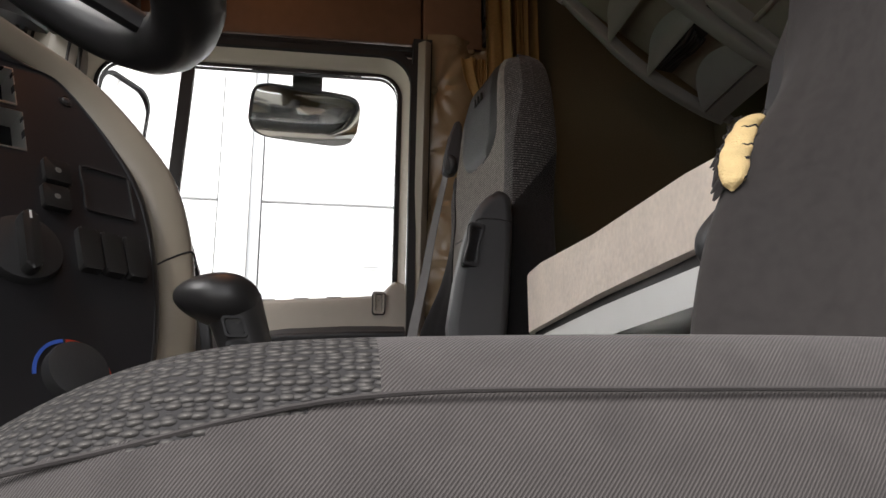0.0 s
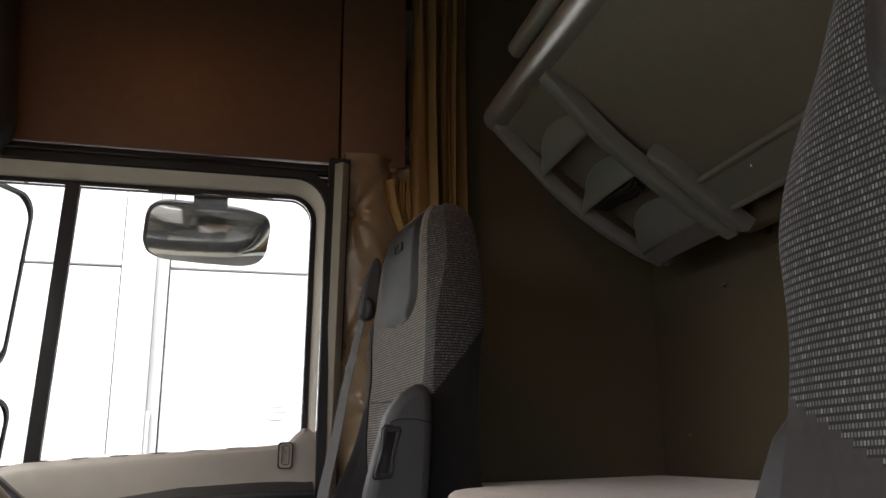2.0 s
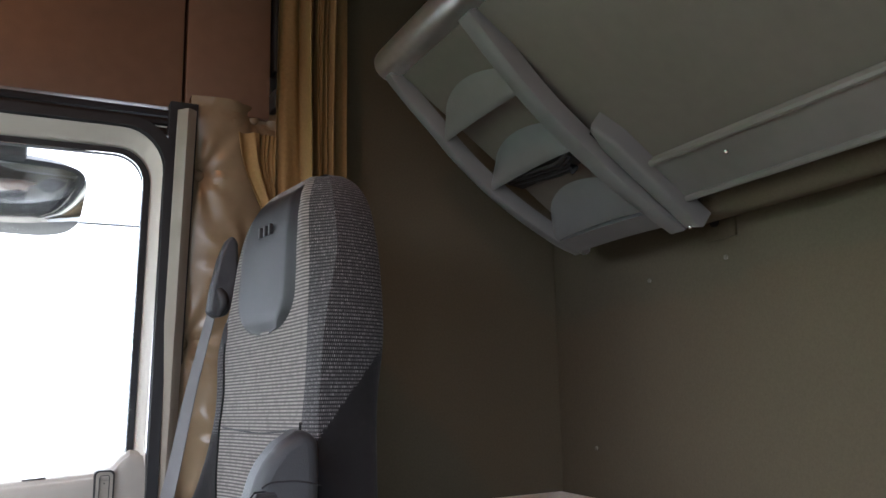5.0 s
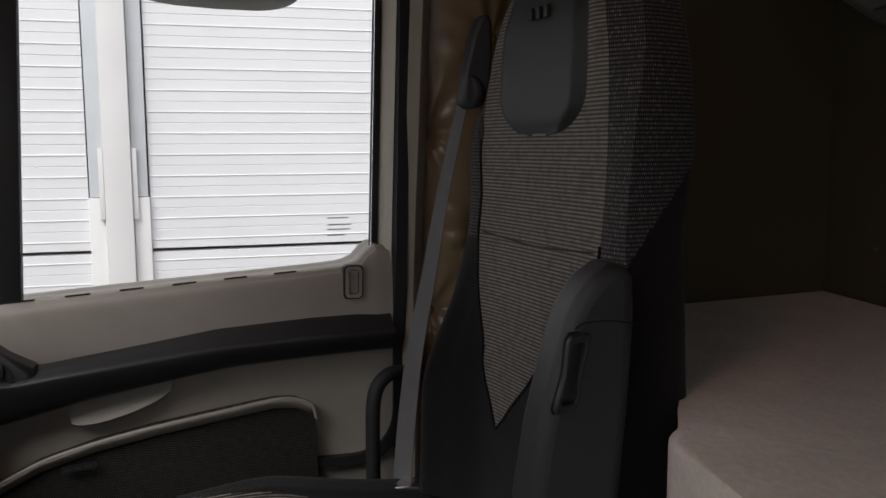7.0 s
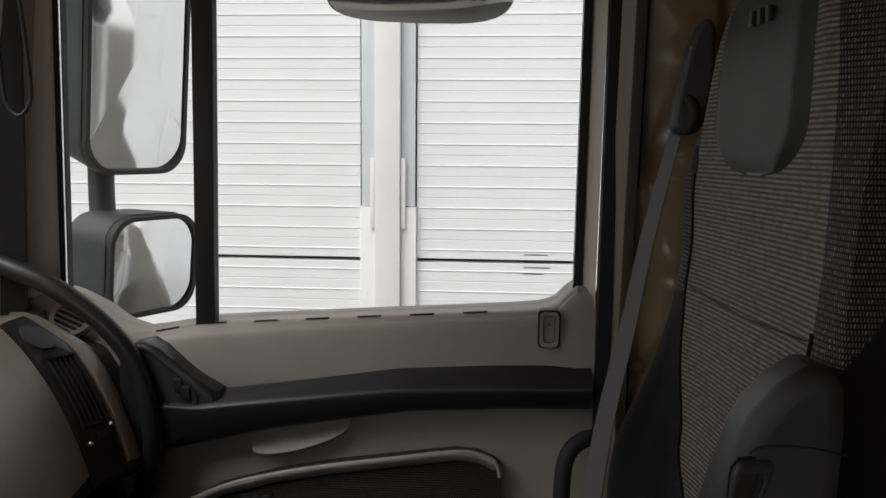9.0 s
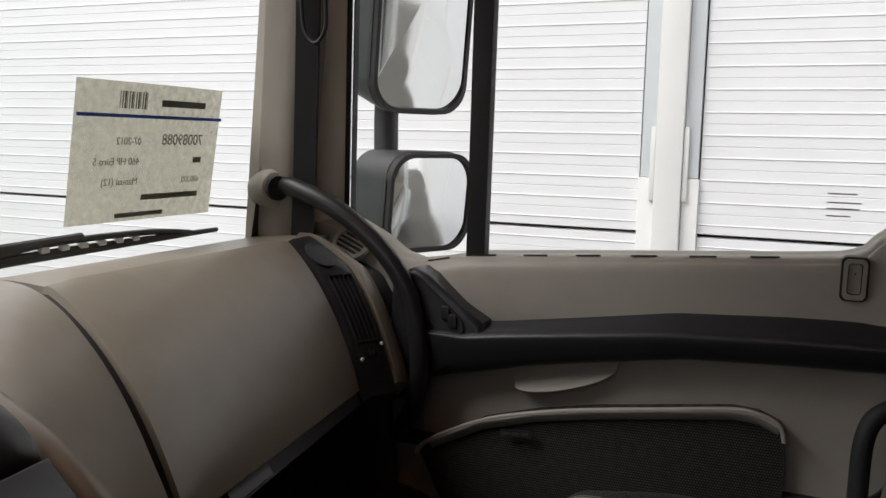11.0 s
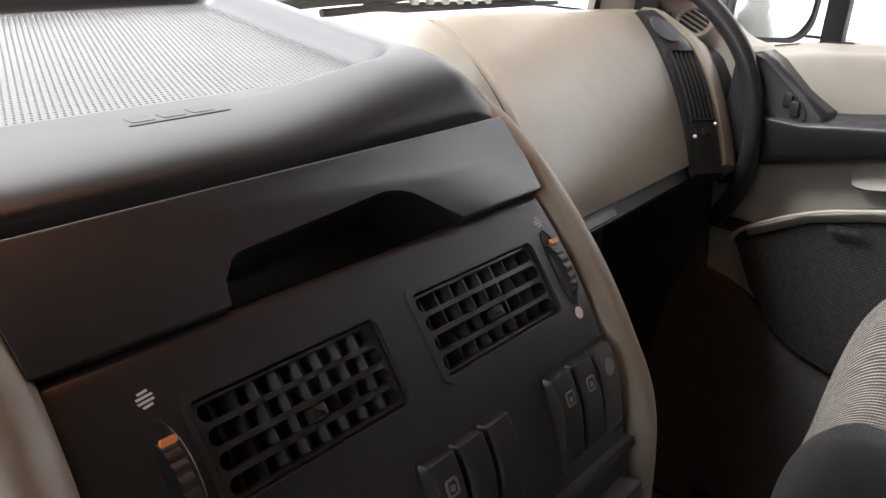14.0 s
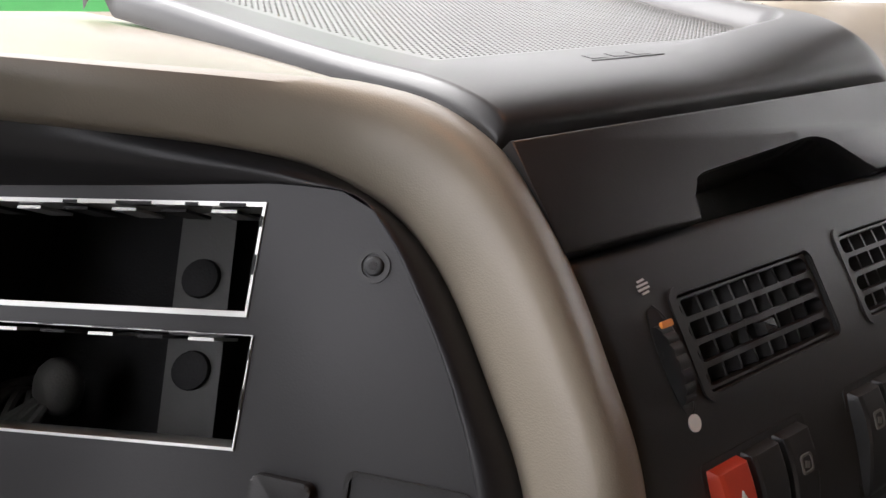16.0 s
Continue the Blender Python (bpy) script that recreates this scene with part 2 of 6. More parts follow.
YELLOW = mat("yellow_painted_edge", (0.55, 0.36, 0.04), 0.6, 0.15, 20)
BODY = mat("white_truck_paint", (0.68, 0.68, 0.67), 0.25, 0.03, 5)

# ---- mesh tools ----


def part(name, bm, material, parent=None, label="", smooth=True, flip=True):
    if flip:
        bmesh.ops.recalc_face_normals(bm, faces=bm.faces)
    me = bpy.data.meshes.new(name)
    bm.to_mesh(me)
    bm.free()
    for m in material if isinstance(material, (list, tuple)) else [material]:
        me.materials.append(m)
    if smooth:
        me.shade_smooth()
        me.set_sharp_from_angle(angle=radians(38))
    ob = new(name, me)
    if parent:
        ob.parent = parent
        if parent.type == "EMPTY":
            ob.matrix_parent_inverse = parent.matrix_basis.inverted()
    if label:
        ob["label"] = label
    return ob


def thing(name, place, label, category, group="", kind=""):
    ob = new(name)
    ob.matrix_basis = Matrix.Translation(place)
    ob.empty_display_size = 0.05
    return tagged(ob, label, category, group, kind)


def ease(a, b, x):
    k = min(max((x - a) / (b - a), 0), 1)
    return k * k * (3 - 2 * k)


def cr(p, t):
    """Catmull-Rom through the list p (numbers or vectors), t from 0 to 1."""
    n = len(p) - 1
    x = min(max(t, 0), 1) * n
    i = min(int(x), n - 1)
    f = x - i
    a, b, c, d = p[max(i - 1, 0)], p[i], p[i + 1], p[min(i + 2, n)]
    return 0.5 * ((2 * b) + (c - a) * f + (2 * a - 5 * b + 4 * c - d) * f * f + (3 * b - a - 3 * c + d) * f * f * f)


def pick(table, x):
    """A value from rows of (x, value), in straight steps."""
    xs, ys = zip(*table)
    return float(np.interp(x, xs, ys))


def grid(fn, nu, nv, close_u=False, mats=None, cap=False, cloth=False):
    """A sheet of nu by nv faces from fn(a, b), a and b from 0 to 1. cloth: lays out its UV map in metres."""
    bm = bmesh.new()
    cols = nu if close_u else nu + 1
    vs = [[bm.verts.new(fn(i / nu, j / nv)) for i in range(cols)] for j in range(nv + 1)]
    for j in range(nv):
        for i in range(nu):
            k = (i + 1) % cols
            f = bm.faces.new((vs[j][i], vs[j][k], vs[j + 1][k], vs[j + 1][i]))
            if mats:
                f.material_index = mats((i + 0.5) / nu, (j + 0.5) / nv)
    if cloth:
        layer = bm.loops.layers.uv.new("cloth")
        wide = []
        for j in range(nv + 1):
            run = [0.0]
            for i in range(nu):
                run.append(run[-1] + (vs[j][(i + 1) % cols].co - vs[j][i % cols].co).length)
            wide.append([r - run[nu // 2] for r in run])
        tall = [0.0]
        for j in range(nv):
            tall.append(tall[-1] + (vs[j + 1][nu // 2 % cols].co - vs[j][nu // 2 % cols].co).length)
        bm.faces.ensure_lookup_table()
        for j in range(nv):
            for i in range(nu):
                for loop, (p, q) in zip(bm.faces[j * nu + i].loops, ((i, j), (i + 1, j), (i + 1, j + 1), (i, j + 1))):
                    loop[layer].uv = (tall[q], wide[q][p]) if cloth == "along" else (wide[q][p], tall[q])
    if cap:
        for row in (vs[0], vs[-1]):
            bm.faces.new(row)
    return bm


def shell(fn, nu, nv, thick, mats=None):
    """A sheet with a thickness vector, closed round its edge."""
    bm = grid(fn, nu, nv, mats=mats)
    front = list(bm.faces)
    t = Vector(thick)
    ret = bmesh.ops.duplicate(bm, geom=front)
    back = [g for g in ret["geom"] if isinstance(g, bmesh.types.BMVert)]
    for v in back:
        v.co += t
    rim = [e for e in bm.edges if len(e.link_faces) == 1]
    bmesh.ops.bridge_loops(bm, edges=rim)
    return bm


def box(x0, x1, y0, y1, z0, z1, bev=0.004, seg=2):
    bm = bmesh.new()
    bmesh.ops.create_cube(bm, size=1)
    for v in bm.verts:
        v.co = Vector(((x0 + x1) / 2 + v.co.x * (x1 - x0), (y0 + y1) / 2 + v.co.y * (y1 - y0), (z0 + z1) / 2 + v.co.z * (z1 - z0)))
    if bev:
        bmesh.ops.bevel(bm, geom=bm.edges[:], offset=min(bev, 0.45 * min(x1 - x0, y1 - y0, z1 - z0)), segments=seg, affect="EDGES", profile=0.6)
    return bm


def prism(outline, lo, hi, put, bev=0.0, seg=2):
    """A plate: outline points (a, b), from depth lo to hi, each corner put into the world by put(a, b, depth)."""
    bm = bmesh.new()
    low = [bm.verts.new((a, b, lo)) for a, b in outline]
    top = [bm.verts.new((a, b, hi)) for a, b in outline]
    n = len(outline)
    bm.faces.new(low[::-1])
    cap = bm.faces.new(top)
    for i in range(n):
        bm.faces.new((low[i], low[(i + 1) % n], top[(i + 1) % n], top[i]))
    if bev:
        bmesh.ops.bevel(bm, geom=list(cap.edges), offset=bev, segments=seg, affect="EDGES", profile=0.6)
    for v in bm.verts:
        v.co = put(*v.co)
    return bm


def rounded(a0, a1, b0, b1, r, n=5):
    out = []
    for ca, cb, s in ((a1 - r, b1 - r, 0), (a0 + r, b1 - r, 90), (a0 + r, b0 + r, 180), (a1 - r, b0 + r, 270)):
        out += [(ca + r * math.cos(radians(s + 90 * k / n)), cb + r * math.sin(radians(s + 90 * k / n))) for k in range(n + 1)]
    return out


def disc(a, b, r, n=20):
    return [(a + r * math.cos(2 * math.pi * k / n), b + r * math.sin(2 * math.pi * k / n)) for k in range(n)]


def frame_ring(outer, inner, lo, hi, put):
    """A frame between two outlines of the same number of points."""
    bm = bmesh.new()
    n = len(outer)
    rows = [[bm.verts.new(put(a, b, d)) for a, b in loop] for loop, d in ((outer, lo), (outer, hi), (inner, hi), (inner, lo))]
    for q in range(4):
        for i in range(n):
            bm.faces.new((rows[q][i], rows[q][(i + 1) % n], rows[(q + 1) % 4][(i + 1) % n], rows[(q + 1) % 4][i]))
    return bm


def tube(points, radius, n=12, steps=8, close=False, flat=1.0):
    """A round bar along a smooth line; radius may be a list."""
    P = [Vector(p) for p in points]
    if close:
        line = [cr(P[-1:] + P + P[:2], (k / (steps * len(P)) * len(P) + 1) / (len(P) + 2)) for k in range(steps * len(P))]
    else:
        m = steps * (len(P) - 1)
        line = [cr(P, k / m) for k in range(m + 1)]
    R = radius if isinstance(radius, (list, tuple)) else [radius, radius]
    bm = bmesh.new()
    rows, side = [], None
    for k, p in enumerate(line):
        a, b = line[k - 1] if k or close else line[0], line[(k + 1) % len(line)] if close else line[min(k + 1, len(line) - 1)]
        d = (b - a).normalized()
        if side is None:
            side = d.orthogonal().normalized()
        side = (side - d * side.dot(d)).normalized()
        up = d.cross(side)
        r = cr(list(R), k / (len(line) - 1))
        rows.append([bm.verts.new(p + side * r * math.cos(2 * math.pi * i / n) + up * r * flat * math.sin(2 * math.pi * i / n)) for i in range(n)])
    for k in range(len(rows) if close else len(rows) - 1):
        for i in range(n):
            bm.faces.new((rows[k][i], rows[k][(i + 1) % n], rows[(k + 1) % len(rows)][(i + 1) % n], rows[(k + 1) % len(rows)][i]))
    if not close:
        bm.faces.new(rows[0][::-1])
        bm.faces.new(rows[-1])
    return bm


def ribbon(points, width, thick, across):
    """A flat band along a smooth line, lying across the given direction."""
    P = [Vector(p) for p in points]
    c = Vector(across).normalized()
    m = 8 * (len(P) - 1)
    bm = bmesh.new()
    rows = []
    for k in range(m + 1):
        p = cr(P, k / m)
        d = (cr(P, min(k + 1, m) / m) - cr(P, max(k - 1, 0) / m)).normalized()
        w = (c - d * c.dot(d)).normalized() * (cr(list(width), k / m) if isinstance(width, (list, tuple)) else width) / 2
        h = d.cross(w).normalized() * thick / 2
        rows.append([bm.verts.new(p + w + h), bm.verts.new(p - w + h), bm.verts.new(p - w - h), bm.verts.new(p + w - h)])
    for k in range(m):
        for i in range(4):
            bm.faces.new((rows[k][i], rows[k][(i + 1) % 4], rows[k + 1][(i + 1) % 4], rows[k + 1][i]))
    bm.faces.new(rows[0][::-1])
    bm.faces.new(rows[-1])
    return bm


def ball(c, rx, ry, rz, turn=None, n=20):
    bm = bmesh.new()
    bmesh.ops.create_uvsphere(bm, u_segments=n, v_segments=n // 2 + 2, radius=1)
    for v in bm.verts:
        p = Vector((v.co.x * rx, v.co.y * ry, v.co.z * rz))
        v.co = Vector(c) + (turn @ p if turn else p)
    return bm


def letters(text, size, put, name, parent, material, mirror=False):
    """Raised lettering in the built-in font, each corner put into the world by put(a, b, depth)."""
    cu = bpy.data.curves.new(name, "FONT")
    cu.body, cu.size, cu.extrude = text, size, 0.0002
    ob = bpy.data.objects.new(name, cu)
    scene.collection.objects.link(ob)
    bpy.context.view_layer.update()
    me = bpy.data.meshes.new_from_object(ob.evaluated_get(bpy.context.evaluated_depsgraph_get()))
    bpy.data.objects.remove(ob)
    bm = bmesh.new()
    bm.from_mesh(me)
    for v in bm.verts:
        v.co = put(-v.co.x if mirror else v.co.x, v.co.y, v.co.z)
    return part(name, bm, material, parent, smooth=False)


def join(*bms):
    out = bmesh.new()
    for b in bms:
        me = bpy.data.meshes.new("tmp")
        b.to_mesh(me)
        b.free()
        out.from_mesh(me)
        bpy.data.meshes.remove(me)
    return out

# ---- the setting: yard, garage doors, shell of the cab ----
# x runs to the rear of the cab, y to the passenger's side; the cab's floor lies at FLOOR.
FLOOR, YARD = 0.15, -1.15


def structure(name, bm, material, label, category, smooth=False):
    return tagged(part(name, bm, material, smooth=smooth), label, category, kind="structure")


structure("ground", box(-400, 400, -400, 400, YARD - 0.2, YARD, 0), ASPHALT, "dark grey worn asphalt of a truck yard", "ground")
# cab shell: inner lining inside, white paint outside
structure("floor", box(-0.86, 1.24, -0.06, 2.25, FLOOR - 0.05, FLOOR, 0), CARPET, "dark rubber mat on the cab floor", "floor")
structure("ceiling", box(-0.86, 1.24, -0.06, 2.25, 2.22, 2.27, 0), LINING, "olive brown cloth lined roof of the cab", "ceiling")
structure("wall_rear", box(1.17, 1.20, -0.02, 2.20, FLOOR, 2.22, 0), LINING, "olive brown cloth lined rear wall above the bed", "wall")
structure("wall_rear_outside", box(1.203, 1.24, -0.06, 2.25, -0.3, 2.22, 0), BODY, "white painted back of the truck cab", "wall")
structure("wall_passenger_rear", box(0.53, 1.168, 2.10, 2.135, FLOOR, 2.22, 0), LINING, "olive brown cloth lined side wall beside the bed", "wall")
structure("wall_passenger_outside", box(0.34, 1.20, 2.20, 2.25, -0.3, 2.22, 0), BODY, "white painted side of the truck cab", "wall")
structure("wall_over_door", box(-0.84, 0.34, 2.17, 2.23, 1.69, 2.22, 0), BODY, "white painted roof side above the passenger door", "wall")
structure("wall_driver_rear", box(0.32, 1.168, -0.05, 0.0, FLOOR, 2.22, 0), LINING, "olive brown cloth lined wall behind the driver door", "wall")
structure("wall_driver_top", box(-0.84, 0.318, -0.05, 0.0, 1.62, 2.22, 0), LOCKER, "brown panel above the open driver doorway", "wall")
structure("wall_driver_front", box(-0.84, -0.58, -0.05, 0.0, FLOOR, 1.618, 0), TAUPE, "taupe front post of the open driver doorway", "wall")
structure("wall_front", box(-0.84, -0.79, -0.02, 2.20, -0.3, 0.955, 0), BODY, "white painted front of the truck under the windscreen", "wall")
structure("wall_front_top", box(-0.72, -0.55, 0.0, 2.165, 1.80, 2.218, 0.02), LOCKER, "brown panel above the windscreen", "wall")
structure("wall_passenger_front", box(-0.84, -0.60, 2.20, 2.25, -0.3, 0.95, 0), BODY, "white painted side of the truck before the passenger door", "wall")
structure("wall_passenger_low", box(-0.598, 0.338, 2.225, 2.255, -0.3, 0.93, 0), BODY, "white painted outside of the passenger door", "wall")
structure("underbody", box(-0.70, 1.15, 0.10, 2.10, YARD, -0.10, 0.02), MATT, "dark underbody below the cab floor", "underbody")
structure("footwell_bulkhead", box(-0.70, -0.66, 0.02, 2.18, FLOOR, 0.80, 0.005), CARPET, "dark felt bulkhead under the dashboard", "wall")
structure("engine_tunnel", box(-0.655, 0.55, 0.70, 1.42, FLOOR, 0.38, 0.05, 4), CARPET, "dark felt engine tunnel between the seats", "floor")

# ---- garage across the yard ----
WALL = 4.05
garage = thing("garage", (0, WALL, YARD), "long white garage front with ribbed sectional doors", "building")
part("wall", box(-14, 14, WALL + 0.25, WALL + 0.45, YARD, 6.5, 0), FRAMEW, garage)
part("wall_top", box(-14, 14, WALL - 0.02, WALL + 0.24, 3.9, 6.5, 0.01), FRAMEW, garage)
RIBH = 0.0785


def door_leaf(x0, x1, z0, z1):
    """One ribbed section: shallow grooves every rib, and a proud bead between them."""
    n = max(int(round((z1 - z0) / RIBH)), 1)
    prof = [(0.03, z0 + 0.004), (0.0, z0 + 0.008)]
    for k in range(n):
        a = z0 + (z1 - z0) * k / n
        h = (z1 - z0) / n
        if k:
            prof += [(0.0, a - 0.002), (0.0022, a - 0.0008), (0.0022, a + 0.0008), (0.0, a + 0.002)]
        prof += [(0.0, a + h * 0.47), (-0.0022, a + h * 0.50), (-0.0022, a + h * 0.53), (0.0, a + h * 0.54)]
    prof += [(0.0, z1 - 0.008), (0.03, z1 - 0.004)]
    bm = bmesh.new()
    rows = [[bm.verts.new((x, WALL + d, z)) for d, z in prof] for x in (x0, x1)]
    for i in range(len(prof) - 1):
        bm.faces.new((rows[0][i], rows[1][i], rows[1][i + 1], rows[0][i + 1]))
    return bm


POSTS = [-9.1, -4.72, -0.285, 4.15, 8.6]
for px in POSTS:
    post = part("door_post", box(px - 0.047, px + 0.047, WALL - 0.045, WALL + 0.2, YARD, 3.9, 0.006), FRAMEW, garage)
    for s in (-1, 1):
        part("guide_rail", box(*sorted((px + s * 0.049, px + s * 0.105)), WALL - 0.02, WALL + 0.05, YARD, 1.06, 0.003), FRAMEW, post)
        part("upper_rail", box(*sorted((px + s * 0.049, px + s * 0.100)), WALL - 0.016, WALL + 0.05, 1.062, 3.89, 0.003), RAILB, post)
        part("rail_bracket", box(*sorted((px + s * 0.0485, px + s * 0.066)), WALL - 0.034, WALL - 0.0205, 0.98, 1.24, 0.004), FRAMEW, post)
for a, b in zip(POSTS[:-1], POSTS[1:]):
    z = 0.86 - 2 * 1.02
    while z < 3.85:
        part("door_section", door_leaf(a + 0.106, b - 0.106, max(z, YARD), min(z + 1.02, 3.9)), PANELW, garage, smooth=False, flip=False)
        z += 1.02
notice = thing("notice_board", (-5.35, 2.4, YARD), "green painted board with a yellow lettered edge in the yard", "board")
part("board", box(-5.40, -5.30, 0.4, 3.885, YARD, 2.2, 0.01), GREEN, notice)
part("edge", box(-5.40, -5.296, 3.887, 3.965, YARD, 2.2, 0.01), YELLOW, notice)
part("white_edge", box(-5.40, -5.294, 3.967, 4.025, YARD, 2.25, 0.01), FRAMEW, notice)
for k in range(16):
    part("mark", box(-5.2955, -5.292, 3.905, 3.950, 0.30 + k * 0.055, 0.335 + k * 0.055, 0), UNDER, notice)

fair = thing("side_fairing", (2.6, 2.1, YARD), "white and blue side fairing of the truck behind the cab", "fairing")
part("panel", box(1.35, 4.6, 2.08, 2.20, -0.75, 0.25, 0.03, 3), BODY, fair)
part("stripe", box(1.36, 4.59, 2.200, 2.204, -0.30, -0.12, 0), BLUE, fair, "blue stripe")
part("stripe", box(1.36, 4.59, 2.200, 2.204, -0.02, 0.05, 0), BLUE, fair, "thin blue stripe")
part("chassis_rail", box(1.25, 4.6, 0.65, 1.5, -0.75, -0.35, 0.02), MATT, fair, "black chassis rail")
for x in (1.9, 4.1):
    radius = (-0.2 - YARD) / 2
    part("wheel", prism(disc(x, YARD + radius, radius, 40), 1.76, 2.06, lambda a, b, d: Vector((a, d, b)), 0.03, 3), RUBBER, fair, "black wheel")

# ---- windscreen ----


def screen(a, b, d=0.0):
    """The bowed windscreen: a across, b up, d inwards."""
    y = 0.06 + a * 2.06
    z = 0.93 + b * 0.87
    bow = abs(2 * a - 1)
    return Vector((-0.765 + 0.16 * (z - 1) + 0.095 * bow ** 4 + d, y, z))


ws = thing("window_1", (-0.76, 1.09, 0.93), "wide bowed windscreen with a black edge", "window", kind="structure")
g = part("pane", grid(lambda a, b: screen(a, b), 30, 10), GLASS, ws)
g.visible_shadow = False
edge = join(grid(lambda a, b: screen(0.986 + 0.014 * a, b, 0.004), 2, 12), grid(lambda a, b: screen(0.028 * a, b, 0.004), 2, 12),
            grid(lambda a, b: screen(a, 0.97 + 0.03 * b, 0.004), 30, 2), grid(lambda a, b: screen(a, 0.045 * b, 0.004), 30, 2))
part("black_edge", edge, MATT, ws)


def stuck(a, b, d):
    """On the inside of the windscreen, a metres across from the sheet's corner and b up."""
    z = 1.050 + b
    return Vector((-0.765 + 0.16 * (z - 1) + 0.006 + d, 1.772 + a, z))


sheet = thing("paper_sheet", (-0.75, 1.79, 1.06), "cream printed data sheet stuck inside the windscreen", "paper")
part("sheet", grid(lambda a, b: stuck(a * 0.305, b * 0.20, 0.004 * math.sin(3 * a) * b), 8, 6), PAPER, sheet)
part("blue_line", grid(lambda a, b: stuck(a * 0.305, 0.150 + b * 0.005, 0.005), 2, 1), BLUE, sheet)
for text, size, a, b in (("07-2012", 0.015, 0.125, 0.112), ("460 HP Euro 5", 0.015, 0.125, 0.083), ("Manual (12)", 0.015, 0.125, 0.054), ("70089088", 0.0235, 0.262, 0.112), ("620.332", 0.013, 0.262, 0.054)):
    letters(text, size, lambda x, y, d, a=a, b=b: stuck(a + x, b + y, 0.006 + d), "print", sheet, INK, mirror=True)
for a, b, w, h in ((0.243, 0.084, 0.020, 0.009), (0.135, 0.030, 0.128, 0.0085), (0.085, 0.006, 0.100, 0.007), (0.16, 0.168, 0.10, 0.010)):
    part("print_bar", grid(lambda x, y, a=a, b=b, w=w, h=h: stuck(a + x * w, b + y * h, 0.006), 1, 1), INK, sheet)
for k in range(13):
    part("print_bar", grid(lambda x, y, k=k: stuck(0.075 + 0.0044 * k + x * (0.0015 + 0.001 * (k % 3)), 0.163 + y * 0.024, 0.006), 1, 1), INK, sheet)

wip = thing("windscreen_wiper", (-0.82, 1.6, 0.98), "black windscreen wiper lying along the foot of the glass", "wiper")
part("arm", tube([(-0.80, 1.25, 0.985), (-0.80, 1.45, 1.005), (-0.80, 1.62, 1.018), (-0.80, 1.85, 1.026)], [0.012, 0.009, 0.007], 8), MATT, wip)
part("blade", tube([(-0.80, 1.60, 1.001), (-0.80, 1.80, 1.007), (-0.79, 2.15, 1.012)], [0.006, 0.008, 0.004], 8), RUBBER, wip)
bridge = part("bridge", tube([(-0.80, 1.68, 1.008), (-0.80, 1.78, 1.022), (-0.795, 1.98, 1.022), (-0.79, 2.08, 1.013)], 0.005, 6), MATT, wip)
for k in range(6):
    part("bridge_slot", box(-0.799, -0.790, 1.77 + 0.035 * k, 1.785 + 0.035 * k, 1.011, 1.019, 0.002), ALU, bridge)

# front post between windscreen and door
pil = structure("pillar_front", grid(lambda a, b: Vector((cr([-0.70, -0.665, -0.615, -0.595], a) + 0.16 * (b * 0.9 - 0.1), cr([2.10, 2.095, 2.10, 2.16], a) - 0.13 * b * 0.75 + 0.02, 0.90 + 0.92 * b)), 12, 10), TAUPE, "taupe trimmed post between windscreen and passenger door", "pillar", True)
band = [(-0.590, 2.112, 0.99), (-0.576, 2.100, 1.12), (-0.551, 2.070, 1.41), (-0.527, 2.036, 1.70), (-0.520, 2.028, 1.78)]
part("seal_band", ribbon(band, 0.036, 0.012, (1.0, 0.25, 0.0)), RUBBER, pil, "black rubber seal band")
structure("pillar_front_driver", box(-0.74, -0.60, 0.002, 0.10, 0.9, 1.80, 0.02), TAUPE, "taupe trimmed post between windscreen and driver doorway", "pillar", True)

# ---- passenger door ----


def dy(z):
    return 2.165 - 0.17 * (z - 1.0) if z > 1 else 2.165


def inner(a, b, d):
    """On the door's inside: a along the cab, b up, d metres inwards."""
    return Vector((a, dy(b) - d, b))


SILL = [(-0.60, 1.048), (-0.55, 1.038), (-0.50, 1.012), (-0.465, 0.986), (-0.43, 0.976), (-0.39, 0.982), (-0.32, 0.996), (-0.09, 1.012), (0.17, 1.029), (0.225, 1.034), (0.247, 1.041), (0.260, 1.054), (0.270, 1.070), (0.280, 1.071), (0.34, 1.064)]
door = thing("door_1", (-0.1, 2.17, FLOOR), "closed passenger door in taupe trim with a large side window", "door", kind="structure")


def door_face(a, b):
    x = -0.600 + 0.906 * a
    zs = pick(SILL, x)
    y0 = dy(zs) + 0.012
    ys = [y0 + 0.035, y0 + 0.004, y0 - 0.010, y0 - 0.020, y0 - 0.022, y0 - 0.012, y0 - 0.005, y0 - 0.005]
    zz = [zs, zs + 0.001, zs - 0.006, zs - 0.022, 0.92, 0.84, 0.55, 0.17]
    return Vector((x, cr(ys, b), cr(zz, b)))


part("door_panel", shell(door_face, 64, 40, (0, 0.05, 0)), TAUPE, door)
for k in range(7):
    x = -0.375 + 0.083 * k + (0.004 if k == 0 else 0)
    z = pick(SILL, x)
    sl = (pick(SILL, x + 0.04) - z) / 0.04
    y = dy(z) + 0.012
    part("demist_slot", prism(rounded(-0.019, 0.019, -0.0022, 0.0022, 0.002, 2), 0, 0.0016, lambda a, b, d, x=x, z=z, y=y, sl=sl: Vector((x + a, y - 0.001 + b, z + a * sl + 0.0006 + d))), MATT, door)
# round demister outlet in the raised front corner
dvc, dva, dvn = Vector((-0.516, 2.146, 1.006)), Vector((1.0, 0.0, -0.45)).normalized(), Vector((0.28, -0.74, 0.61)).normalized()
dvb = dvn.cross(dva)


